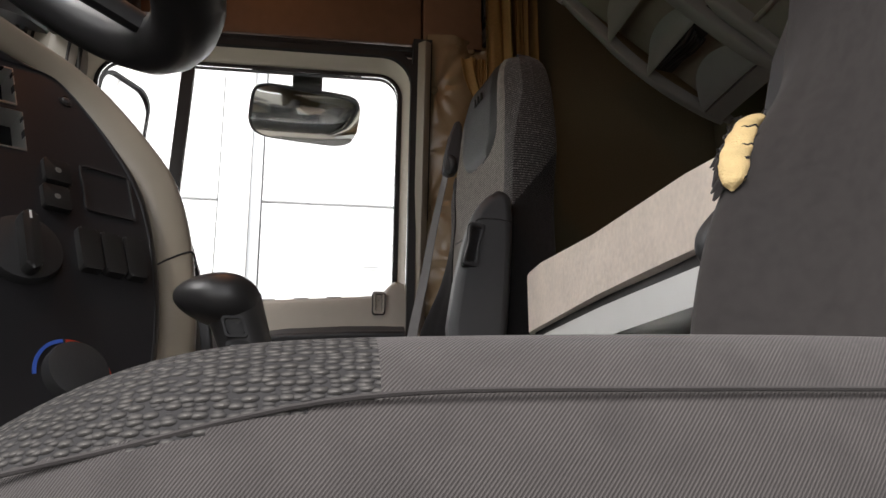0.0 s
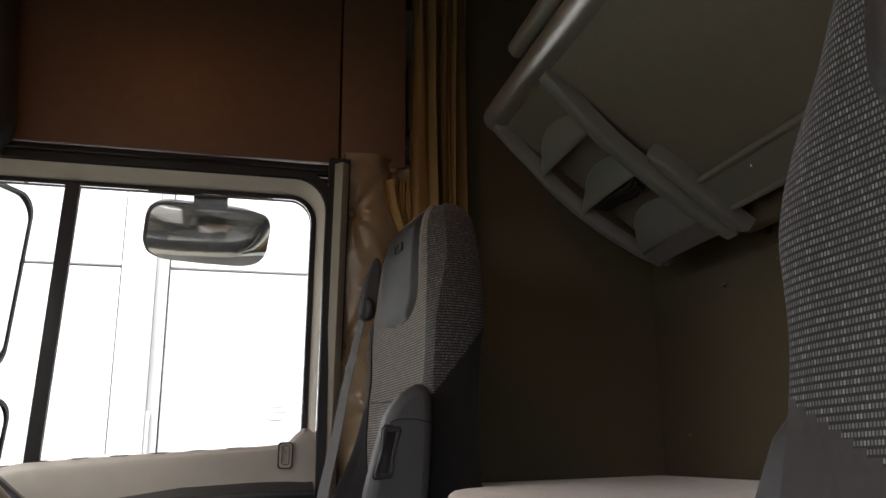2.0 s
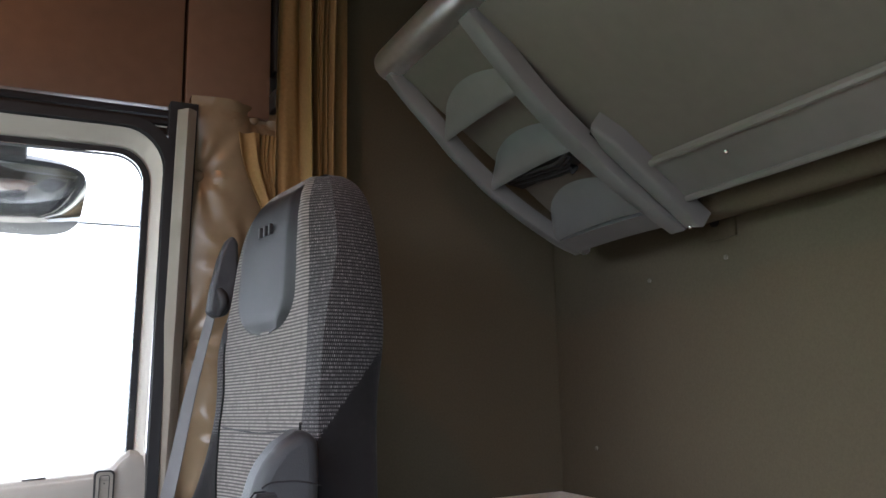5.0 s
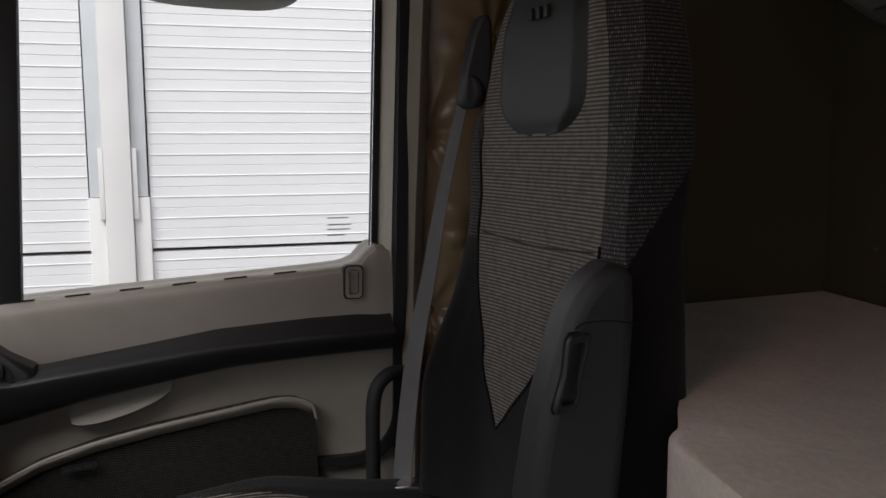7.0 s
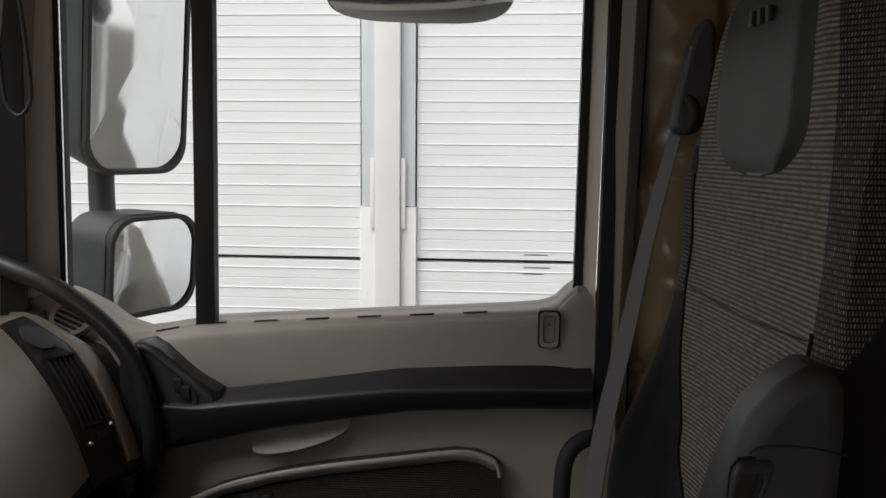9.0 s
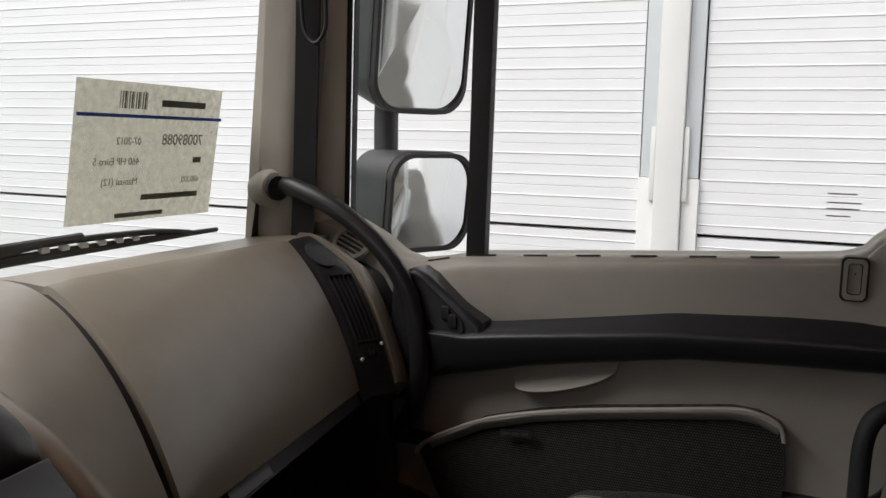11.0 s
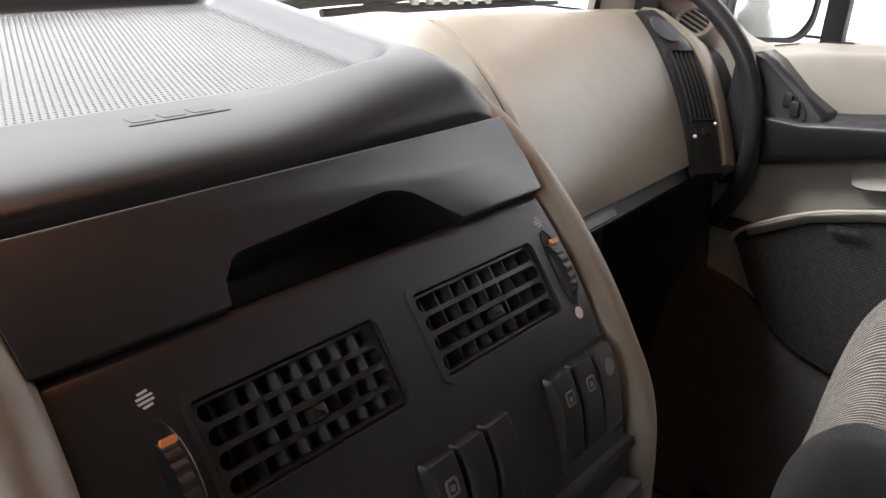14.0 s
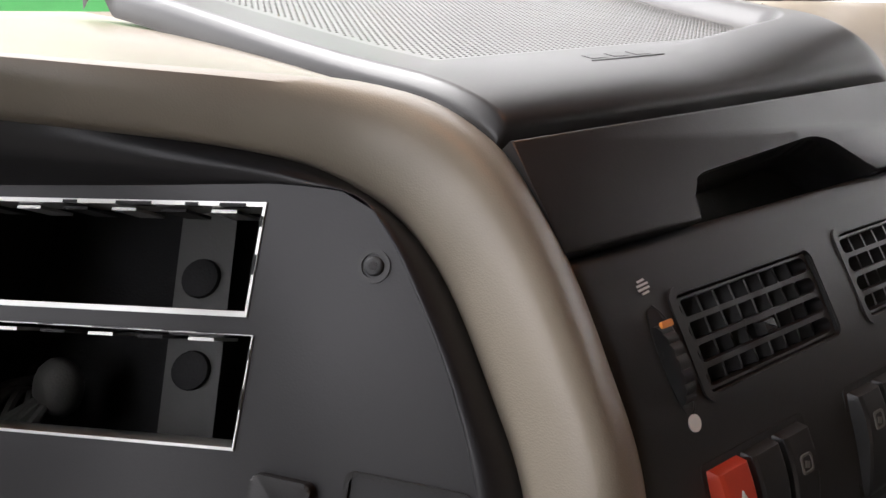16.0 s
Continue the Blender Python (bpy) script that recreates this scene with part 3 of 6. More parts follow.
def outlet(a, b, d):
    return dvc + dva * a + dvb * b + dvn * d


dv = part("side_vent", frame_ring(disc(0, 0, 0.031, 28), disc(0, 0, 0.024, 28), -0.010, 0.004, outlet), TAUPE, door, "round demister outlet")
part("vent_pit", prism(disc(0, 0, 0.0245, 28), -0.010, -0.002, outlet), RUBBER, dv)
for k in range(5):
    w = math.sqrt(0.024 ** 2 - (0.0085 * (k - 2)) ** 2)
    part("slat", prism([(-w, 0.0085 * (k - 2) - 0.0012), (w, 0.0085 * (k - 2) - 0.0012), (w, 0.0085 * (k - 2) + 0.0012), (-w, 0.0085 * (k - 2) + 0.0012)], -0.004, 0.002, outlet), TAUPE, dv)
# window frame, seals and glass



def raked(outline):
    """The window's front edge leans forward on its way down."""
    return [(a - 0.10 * (1.40 - b) * ease(-0.30, -0.45, a), b) for a, b in outline]


ring_o, ring_i, seal_i = raked(rounded(-0.560, 0.303, 0.86, 1.646, 0.075, 8)), raked(rounded(-0.512, 0.285, 0.90, 1.617, 0.062, 8)), raked(rounded(-0.498, 0.272, 0.915, 1.604, 0.052, 8))
reveal = bmesh.new()
loops = [[reveal.verts.new(inner(a, b, d)) for a, b in loop] for loop, d in ((ring_o, -0.045), (ring_o, 0.004), (ring_i, -0.032), (ring_i, -0.045))]
for q in range(4):
    for i in range(len(ring_o)):
        j = (i + 1) % len(ring_o)
        reveal.faces.new((loops[q][i], loops[q][j], loops[(q + 1) % 4][j], loops[(q + 1) % 4][i]))
win = part("window_frame", reveal, CREAM, door, "cream painted window frame")
part("seal", frame_ring(ring_i, seal_i, -0.040, -0.026, inner), RUBBER, win)
part("outer_seal", frame_ring(raked(rounded(-0.575, 0.324, 0.68, 1.663, 0.082, 8)), raked(rounded(-0.562, 0.305, 0.698, 1.648, 0.074, 8)), -0.02, 0.016, inner), RUBBER, win)
pane = part("pane", prism(seal_i, -0.022, -0.018, inner), GLASS, door)
pane.visible_shadow = False
part("window_bar", prism([(-0.326, 0.97), (-0.294, 0.97), (-0.249, 1.61), (-0.281, 1.61)], -0.034, -0.014, inner, 0.003), MATT, door, "black upright bar dividing the side window")
for k, (w, b) in enumerate(((0.036, 1.118), (0.042, 1.106), (0.040, 1.098), (0.030, 1.088))):
    part("glass_mark", prism([(0.196, b), (0.196 + w, b), (0.196 + w, b + 0.002), (0.196, b + 0.002)], -0.0175, -0.0172, inner), FAINT, pane)
# lock pull
lock = part("lock_pull", frame_ring(rounded(0.222, 0.250, 0.982, 1.036, 0.007), rounded(0.227, 0.245, 0.988, 1.031, 0.005), 0.0, 0.026, inner), TAUPE, door)
part("lock_gap", prism(rounded(0.219, 0.253, 0.979, 1.039, 0.008), 0.0, 0.0195, inner), MATT, lock)
part("lock_floor", prism(rounded(0.2285, 0.2435, 0.9895, 1.0295, 0.003, 3), 0.010, 0.0212, inner), TAUPE, lock)
part("lock_slide", prism(rounded(0.2290, 0.2430, 1.0215, 1.0285, 0.002, 3), 0.015, 0.0245, inner, 0.001), TAUPE, lock)
part("lock_mark", prism([(0.2345, 1.0175), (0.2375, 1.0175), (0.236, 1.0145)], 0.0205, 0.0217, inner), MATT, lock)

# arm rest with the switch pod
TOP = [(-0.36, 0.895), (-0.30, 0.893), (-0.243, 0.899), (0.008, 0.939), (0.16, 0.949), (0.305, 0.954)]
EDGE = [(-0.36, 0.880), (-0.30, 0.878), (-0.243, 0.886), (0.008, 0.917), (0.16, 0.925), (0.305, 0.929)]
LOW = [(-0.36, 0.806), (-0.30, 0.819), (-0.202, 0.842), (-0.033, 0.871), (0.03, 0.880), (0.16, 0.887), (0.305, 0.892)]


def arm_face(a, b):
    x = -0.36 + 0.66 * a
    t, e, l = pick(TOP, x), pick(EDGE, x), pick(LOW, x)
    ys = [2.156, 2.146, 2.120, 2.108, 2.105, 2.110, 2.122, 2.152]
    zs = [t + 0.003, t - 0.001, e + 0.009, e + 0.003, e - 0.004, (e + l) / 2, l + 0.002, l - 0.004]
    return Vector((x, cr(ys, b), cr(zs, b)))


arm = part("armrest", grid(arm_face, 48, 28), ARMS, door, "slate grey armrest along the door")
POD = [(-0.425, 0.955), (-0.41, 0.972), (-0.385, 0.978), (-0.36, 0.968), (-0.31, 0.925), (-0.272, 0.902), (-0.262, 0.870), (-0.29, 0.846), (-0.34, 0.812), (-0.385, 0.806), (-0.415, 0.82), (-0.428, 0.87)]
pod = part("switch_pod", prism(POD, 0.0, 0.052, lambda a, b, d: Vector((a, 2.165 - d, b)), 0.012, 3), ARMS, door)


def dish(r):
    """A capsule outline along the pod's slope."""
    (a0, b0), (a1, b1) = (-0.388, 0.948), (-0.322, 0.893)
    turn = math.atan2(b1 - b0, a1 - a0)
    ends = ((a1, b1, -90), (a0, b0, 90))
    return [(ca + r * math.cos(turn + radians(s0 + 18 * k)), cb + r * math.sin(turn + radians(s0 + 18 * k))) for ca, cb, s0 in ends for k in range(11)]


part("pod_rim", frame_ring(dish(0.0225), dish(0.0195), 0.050, 0.0548, lambda a, b, d: Vector((a, 2.165 - d, b))), ARMS, pod)
part("pod_face", prism(dish(0.0195), 0.050, 0.0530, lambda a, b, d: Vector((a, 2.165 - d, b))), MATT, pod)
for a, b in ((-0.330, 0.914), (-0.318, 0.902)):
    part("window_switch", prism(rounded(a - 0.007, a + 0.007, b - 0.011, b + 0.011, 0.003, 3), 0.052, 0.0568, lambda p, q, d: Vector((p, 2.165 - d, q)), 0.002), BLACK, pod)


def cup(a, b):
    """A shallow lens-shaped pull cup, its lower lip standing proud."""
    s = max(math.sin(math.pi * a), 0.0) ** 0.24
    z = 0.818 + 0.046 * a + (0.016 - 0.056 * b) * s
    return Vector((-0.229 + 0.163 * a, 2.1515 - 0.013 * s * min(b / 0.86, 1) ** 2.2 * ease(1.0, 0.86, b), z))


part("pull_cup", grid(cup, 36, 28), TAUPE, door, "moulded pull cup")
RIM = [(-0.385, 0.672), (-0.365, 0.697), (-0.276, 0.743), (-0.19, 0.768), (-0.104, 0.785), (0.0, 0.801), (0.095, 0.815), (0.130, 0.813), (0.158, 0.801), (0.166, 0.778), (0.168, 0.73), (0.168, 0.55)]
part("pocket_rim", tube([(a, 2.134, b) for a, b in RIM[:10]], 0.0036, 10, 10), TAUPE, door)
part("speaker_cloth", prism([(a, b) for a, b in RIM] + [(0.168, 0.48), (-0.10, 0.482), (-0.205, 0.498), (-0.255, 0.512), (-0.294, 0.535), (-0.345, 0.595)], 0.0, 0.020, lambda a, b, d: Vector((a, 2.165 - d, b))), MESH, door, "dark woven speaker cloth")
# dark cover over the taupe lower door, standing in for the shade there
part("lower_panel", shell(lambda a, b: Vector((-0.572 + 0.872 * a, 2.158 - 0.018 * math.sin(math.pi * b) ** 0.5, 0.18 + 0.42 * b * (1 - 0.29 * ease(0.15, 0.5, a)))), 24, 12, (0, 0.02, 0)), CARPET, door, "lower door panel, dark colour standing for its shade")
part("pocket_lip", grid(lambda a, b: Vector((-0.362 + 0.520 * a, cr([2.134, 2.1305, 2.1325, 2.1385, 2.1455], b), pick(RIM[1:9], -0.362 + 0.520 * a) + cr([0.002, -0.001, -0.006, -0.013, -0.018], b))), 60, 12), TAUPE, door, "rolled lip of the door pocket")
plate = part("name_plate", prism(rounded(-0.242, -0.190, 0.727, 0.738, 0.002, 2), 0.0325, 0.035, lambda a, b, d: Vector((a, 2.165 - d, b + 0.10 * (a + 0.21)))), BLACK, door)
for k in range(3):
    part("plate_bar", prism(rounded(-0.238 + 0.0155 * k, -0.227 + 0.0155 * k, 0.730, 0.735, 0.001, 2), 0.0352, 0.0358, lambda a, b, d: Vector((a, 2.165 - d, b + 0.10 * (a + 0.21)))), SLATE, plate)
part("door_edge_grip", tube([(0.318, 2.13, 0.848), (0.285, 2.115, 0.846), (0.262, 2.105, 0.815), (0.258, 2.105, 0.72), (0.26, 2.11, 0.52)], 0.013, 10), MATT, door, "black moulded grip")

# rear door post: seal strip, beige strip and quilted pad
post_b = structure("pillar_rear", grid(lambda a, b: Vector((0.319 + 0.033 * a, cr([2.135, 2.118, 2.13], a) - 0.17 * max(b * 1.13 - 0.45, 0), 0.55 + 1.13 * b)), 6, 20), BEIGE, "beige strip on the post behind the passenger door", "pillar", True)
part("rubber_seal", shell(lambda a, b: Vector((0.308 + 0.050 * a, 2.152 - 0.17 * max(b * 1.15 - 0.45, 0), 0.55 + 1.15 * b)), 3, 20, (0, 0.03, 0)), RUBBER, post_b, "black rubber door seal")
TUFTS = [(0.356, 1.262), (0.368, 1.575), (0.47, 1.42), (0.372, 0.95), (0.47, 1.10), (0.47, 1.70)]


def quilt(a, b):
    x, z = 0.346 + 0.20 * a, 0.55 + 1.17 * b
    y = 2.112 - 0.15 * (z - 1.25) * (1 - 0.6 * a) - 0.018 * math.sin(math.pi * min(a * 1.3, 1))
    for tx, tz in TUFTS:
        r = math.hypot(x - tx, z - tz)
        ang = math.atan2(z - tz, x - tx)
        y += 0.020 * math.exp(-(r / 0.028) ** 2) + 0.0035 * math.sin(9 * ang + tx * 50) * math.exp(-((r - 0.05) / 0.035) ** 2)
    return Vector((x, y, z))


pad = thing("quilted_pad", (0.44, 2.11, 0.55), "tan buttoned vinyl pad on the cab side behind the door", "wall pad")
part("cover", shell(quilt, 60, 130, (0, 0.03, 0)), QUILT, pad)
for tx, tz in TUFTS:
    c = quilt((tx - 0.342) / 0.20, (tz - 0.55) / 1.17)
    part("button", ball((tx, c.y - 0.004, tz), 0.011, 0.006, 0.011, n=14), QUILT, pad)

cap = structure("pillar_cover", grid(lambda a, b: Vector((-0.50 + 0.125 * math.copysign(abs(math.cos(2 * math.pi * a)) ** 0.6, math.cos(2 * math.pi * a)) * (1 - 0.25 * ease(0.12, 0, b)) - 0.05 * b, 2.00 + 0.075 * math.copysign(abs(math.sin(2 * math.pi * a)) ** 0.6, math.sin(2 * math.pi * a)) * (1 - 0.3 * ease(0.12, 0, b)), 1.640 + 0.56 * b)), 40, 24, close_u=True, cap=True), SLATE, "slate grey cover at the top of the front post", "pillar", True)
# ---- lockers above the door ----
lockers = thing("overhead_locker", (-0.1, 2.1, 1.70), "brown leatherette lockers above the passenger door", "locker")
for x0, x1 in ((-0.70, 0.333), (0.338, 0.500)):
    part("front_panel", box(x0, x1, 2.068, 2.165, 1.700, 2.215, 0.005), LOCKER, lockers)
for k, (z, y) in enumerate(((1.690, 2.075), (1.672, 2.068), (1.656, 2.078))):
    part("rubber_lip", tube([(-0.70, y, z), (-0.2, y, z), (0.34, y, z - 0.002)], 0.008, 8, 4), RUBBER, lockers)
part("catch", box(0.500, 0.514, 2.03, 2.10, 1.715, 1.752, 0.004), MATT, lockers, "black catch")
part("hinge_strip", box(0.506, 0.512, 2.06, 2.10, 1.80, 1.99, 0.002), MATT, lockers)

# ---- curtains ----


def drape(x0, x1, y0, z0, z1, folds, deep, seed, pinch=None):
    rnd = random.Random(seed)
    ph = [rnd.uniform(0, 6) for _ in range(4)]

    def fn(a, b):
        z = z0 + (z1 - z0) * b
        w = 1 - (pinch or 0) * (1 - b)
        x = (x0 + x1) / 2 + (x1 - x0) * (a - 0.5) * w + 0.006 * math.sin(5 * b + ph[0]) + 0.035 * (pinch or 0) * (1 - b)
        run = a + 0.10 * math.sin(2 * math.pi * 1.3 * a + ph[0]) + 0.03 * math.sin(4 * b + 9 * a)
        swell = 0.55 + 0.45 * math.sin(2 * math.pi * 1.7 * a + ph[3])
        y = y0 + deep * swell * math.sin(2 * math.pi * folds * run + ph[1] + 0.9 * math.sin(3 * b + ph[2])) + 0.3 * deep * math.sin(2 * math.pi * folds * 2.3 * run + ph[3] + 3 * b)
        return Vector((x, y, z))
    return fn


cur = thing("curtain", (0.57, 2.0, 0.9), "golden brown curtain gathered behind the passenger seat", "curtain")
part("cloth", shell(drape(0.505, 0.655, 2.02, 0.93, 2.19, 4, 0.024, 3), 110, 40, (0.0, 0.0025, 0.0)), DRAPE, cur)
cur2 = thing("curtain", (0.45, 2.05, 1.5), "short golden brown curtain hanging beside the door pillar", "curtain")
part("cloth", shell(drape(0.435, 0.525, 2.045, 1.47, 1.66, 3, 0.010, 8, 0.70), 80, 24, (0.0, 0.0025, 0.0)), DRAPE, cur2)
rail = thing("curtain_rail", (0.58, 2.03, 2.19), "slim dark curtain rail under the roof", "rail")
part("rail", box(0.37, 0.68, 2.01, 2.04, 2.19, 2.215, 0.004), MATT, rail)

# ---- mirrors outside the passenger window ----
km = thing("kerb_mirror", (0.03, 2.20, 1.55), "grey framed kerb mirror hanging outside over the side window", "mirror")
kc, kt = Vector((0.032, 2.215, 1.548)), Euler((radians(31), radians(0), radians(12))).to_matrix()


def kmp(a, b, d):
    """Mirror face: a along, b up, d towards the cab; the face is domed."""
    return kc + kt @ Vector((a, -d, 1.04 * b))


def bowl(a, b):
    return 0.018 * (1 - (a / 0.16) ** 2) * 1.0 + 0.020 * (1 - (b / 0.07) ** 2)


KO = [(0.152 * math.copysign(abs(math.cos(t)) ** 0.38, math.cos(t)), (0.066 if math.sin(t) > 0 else 0.066 + 0.012 * math.sin(t) ** 2) * math.copysign(abs(math.sin(t)) ** 0.38, math.sin(t))) for t in [2 * math.pi * k / 48 for k in range(48)]]
part("housing", prism(KO, -0.055, 0.0, lambda a, b, d: kmp(a * (1 + 2 * min(d, 0)), b * (1 + 2 * min(d, 0)), d), 0.006), SLATE, km)


def kface(a, b):
    t = 2 * math.pi * a
    o = KO[int(round(a * 48)) % 48]
    p, q = o[0] * 0.955 * b, o[1] * 0.94 * b
    return kmp(p, q, 0.002 + bowl(p, q))


part("mirror_glass", grid(kface, 48, 12, close_u=True), MIRROR, km, "domed mirror glass")
part("arm", box(-0.005, 0.075, 2.145, 2.24, 1.600, 1.665, 0.012, 3), MATT, km)


def door_mirror(name, label, c, w, h, depth, turn, bend, tilt):
    t = thing(name, c, label, "mirror")
    R = Euler((radians(tilt), 0, radians(turn))).to_matrix()
    C = Vector(c)
    put = lambda a, b, d: C + R @ Vector((a, -d, b))
    part("housing", prism(rounded(-w / 2, w / 2, -h / 2, h / 2, min(w, h) * 0.28, 8), -depth, 0.006, lambda a, b, d: put(a * (1 + 0.10 * min(d, 0) / depth), b * (1 + 0.12 * min(d, 0) / depth), d), 0.012, 3), SLATE, t)
    part("rim", frame_ring(rounded(-w / 2 + 0.002, w / 2 - 0.002, -h / 2 + 0.002, h / 2 - 0.002, min(w, h) * 0.26, 8), rounded(-w / 2 + 0.010, w / 2 - 0.010, -h / 2 + 0.010, h / 2 - 0.010, min(w, h) * 0.24, 8), 0.004, 0.019, put), MATT, t)
    fo = rounded(-w / 2 + 0.009, w / 2 - 0.009, -h / 2 + 0.009, h / 2 - 0.009, min(w, h) * 0.24, 8)
    most = (w / 2) ** 2 + (h / 2) ** 2

    def dome(a, b):
        p, q = (c * b for c in fo[int(round(a * len(fo))) % len(fo)])
        return put(p, q, 0.0065 + 0.8 * (most - p * p - q * q) / (2 * bend))
    part("mirror_glass", grid(dome, len(fo), 14, close_u=True), MIRROR, t)


# mirrors look back along the cab's side, turned towards the driver
door_mirror("main_mirror", "tall grey main mirror outside the passenger window", (-0.508, 2.395, 1.46), 0.225, 0.47, 0.115, 63, 1.3, 5)
door_mirror("wide_angle_mirror", "grey wide angle mirror on the same bracket outside", (-0.490, 2.385, 1.062), 0.200, 0.190, 0.115, 63, 0.42, 6)
br = thing("mirror_bracket", (-0.62, 2.40, 1.2), "grey tubular bracket carrying the door mirrors", "bracket")
part("tube", tube([(-0.595, 2.43, 1.10), (-0.60, 2.435, 1.2), (-0.595, 2.43, 1.35)], 0.024, 14), SLATE, br)
part("stay", tube([(-0.62, 2.43, 1.70), (-0.56, 2.36, 1.74), (-0.42, 2.24, 1.70), (-0.30, 2.20, 1.66)], 0.016, 10), SLATE, br)
part("stay", tube([(-0.62, 2.43, 0.98), (-0.70, 2.36, 0.93), (-0.74, 2.28, 0.92)], 0.016, 10), SLATE, br)

# ---- grab bar by the front post ----
gb = thing("grab_bar", (-0.64, 2.13, 1.09), "black curved grab bar beside the dashboard", "grab bar")
part("bar", tube([(-0.645, 2.135, 1.085), (-0.615, 2.10, 1.098), (-0.57, 2.085, 1.092), (-0.50, 2.085, 1.062), (-0.425, 2.092, 1.000), (-0.385, 2.10, 0.93), (-0.37, 2.105, 0.84), (-0.385, 2.12, 0.76), (-0.42, 2.14, 0.70)], 0.0155, 14), BLACK, gb)
part("boss", tube([(-0.664, 2.122, 1.090), (-0.648, 2.110, 1.093), (-0.630, 2.094, 1.095), (-0.622, 2.088, 1.095)], [0.034, 0.034, 0.031, 0.024], 20), TAUPE, gb, "taupe mounting boss")
part("boss_ring", tube([(-0.626, 2.090, 1.095), (-0.616, 2.085, 1.095)], 0.020, 16, 2), MATT, gb)
st = thing("strap_loop", (-0.56, 2.07, 1.3), "black rubber loop hanging at the front post", "strap")
part("loop", tube([(-0.541, 2.020, 1.64), (-0.552, 2.045, 1.46), (-0.554, 2.056, 1.365), (-0.549, 2.058, 1.335), (-0.533, 2.058, 1.320), (-0.517, 2.058, 1.335), (-0.512, 2.056, 1.365), (-0.514, 2.045, 1.46), (-0.520, 2.020, 1.64)], 0.0032, 8), MATT, st)

# ---- passenger side of the dashboard ----
TL, TR, BL, BR = Vector((-0.548, 1.548, 1.020)), Vector((-0.556, 2.034, 1.020)), Vector((-0.313, 1.481, 0.832)), Vector((-0.416, 2.008, 0.806))
OUT = Vector((0.55, -0.10, 0.80))


def lobe(f, s, h=0.0):
    """The rounded passenger dashboard: f across (0 to 1 over the locker lid), s down its face, h proud."""
    top, low = TL.lerp(TR, f), BL.lerp(BR, f)
    turned = Vector((0.27 * max(f - 1, 0), 0, 0))
    if s < 0:
        back = Vector((-0.775, top.y + 0.05 * (1 - f), 0.985))
        return top.lerp(back, -s) + Vector((0, 0, 0.012 * math.sin(math.pi * min(-s, 1)) + h))
    p = top.lerp(low, s) + turned * min(s * 4, 1)
    return p + OUT * (0.036 * math.sin(math.pi * min(s, 1)) ** 0.8 * (1.0 - 0.35 * f) + h)


dash = thing("passenger_dashboard", (-0.45, 1.75, 0.8), "beige grained passenger dashboard with a large locker lid", "dashboard")
part("top", shell(lambda a, b: lobe(0.018 + 1.29 * a, -1 + 1.0 * b, -0.002), 30, 16, (0, 0, -0.02)), BEIGE, dash)
lid = part("locker_lid", shell(lambda a, b: lobe(0.018 + 0.946 * a, 0.0 + 0.985 * b, 0.004 * min(1, 12 * min(a, 1 - a), 12 * (1 - b))), 40, 30, (-0.02, 0, -0.02)), BEIGE, dash, "beige grained locker lid")
part("lid_catch", shell(lambda a, b: lobe(0.16 + 0.18 * a, 0.990 + 0.050 * b, 0.003), 10, 4, (-0.01, 0, -0.01)), SLATE, lid)
part("frame", shell(lambda a, b: lobe(-0.03 + 1.05 * a, -0.06 + 1.10 * b, -0.009), 30, 24, (-0.03, 0, -0.03)), MATT, dash)


def bridge_face(a, b):
    """Beige flank and top from the middle console to the locker lid."""
    near = [Vector(p) for p in ((-0.775, 1.30, 0.985), (-0.62, 1.335, 1.008), (-0.45, 1.325, 1.016), (-0.295, 1.284, 1.008), (-0.222, 1.262, 0.985), (-0.163, 1.262, 0.935), (-0.118, 1.268, 0.870), (-0.092, 1.275, 0.800), (-0.085, 1.280, 0.700))]
    far = [lobe(-0.022, s, 0.002) for s in (-1.0, -0.55, -0.1, 0.14, 0.34, 0.55, 0.78, 1.0)] + [BL + Vector((0.01, -0.03, -0.10))]
    p, q = cr(near, b), cr(far, b)
    dip = -0.016 * math.sin(math.pi * a) * ease(0.2, 0.45, b) * (1 - ease(0.75, 1, b))
    return p.lerp(q, a) + OUT * dip


part("flank", shell(bridge_face, 24, 48, (-0.02, 0, -0.012)), BEIGE, dash)
part("console_trim", tube([(-0.292, 1.276, 1.008), (-0.222, 1.262, 0.985), (-0.163, 1.262, 0.935), (-0.118, 1.268, 0.870), (-0.092, 1.275, 0.80), (-0.09, 1.28, 0.66)], [0.012, 0.014, 0.015, 0.015], 10), BEIGE, dash)
vent = part("vent_housing", shell(lambda a, b: lobe(0.970 + 0.150 * a, 0.0 + 1.05 * b, 0.003 - 0.006 * (2 * a - 1) ** 6), 14, 30, (-0.02, 0, -0.02)), BLACK, dash, "black end vent panel")
part("vent_pit", shell(lambda a, b: lobe(1.012 + 0.082 * a, 0.34 + 0.42 * b, 0.0042), 6, 10, (-0.002, 0, -0.002)), RUBBER, vent)
for k in range(6):
    part("slat", shell(lambda a, b, k=k: lobe(1.012 + 0.0158 * k + 0.0030 * a, 0.34 + 0.42 * b, 0.0080), 1, 8, (-0.003, 0, -0.003)), BLACK, vent)
for b0 in (0.33, 0.76):
    part("vent_lip", shell(lambda a, b, b0=b0: lobe(1.010 + 0.086 * a, b0 + 0.012 * b, 0.0085), 6, 1, (-0.004, 0, -0.004)), BLACK, vent)
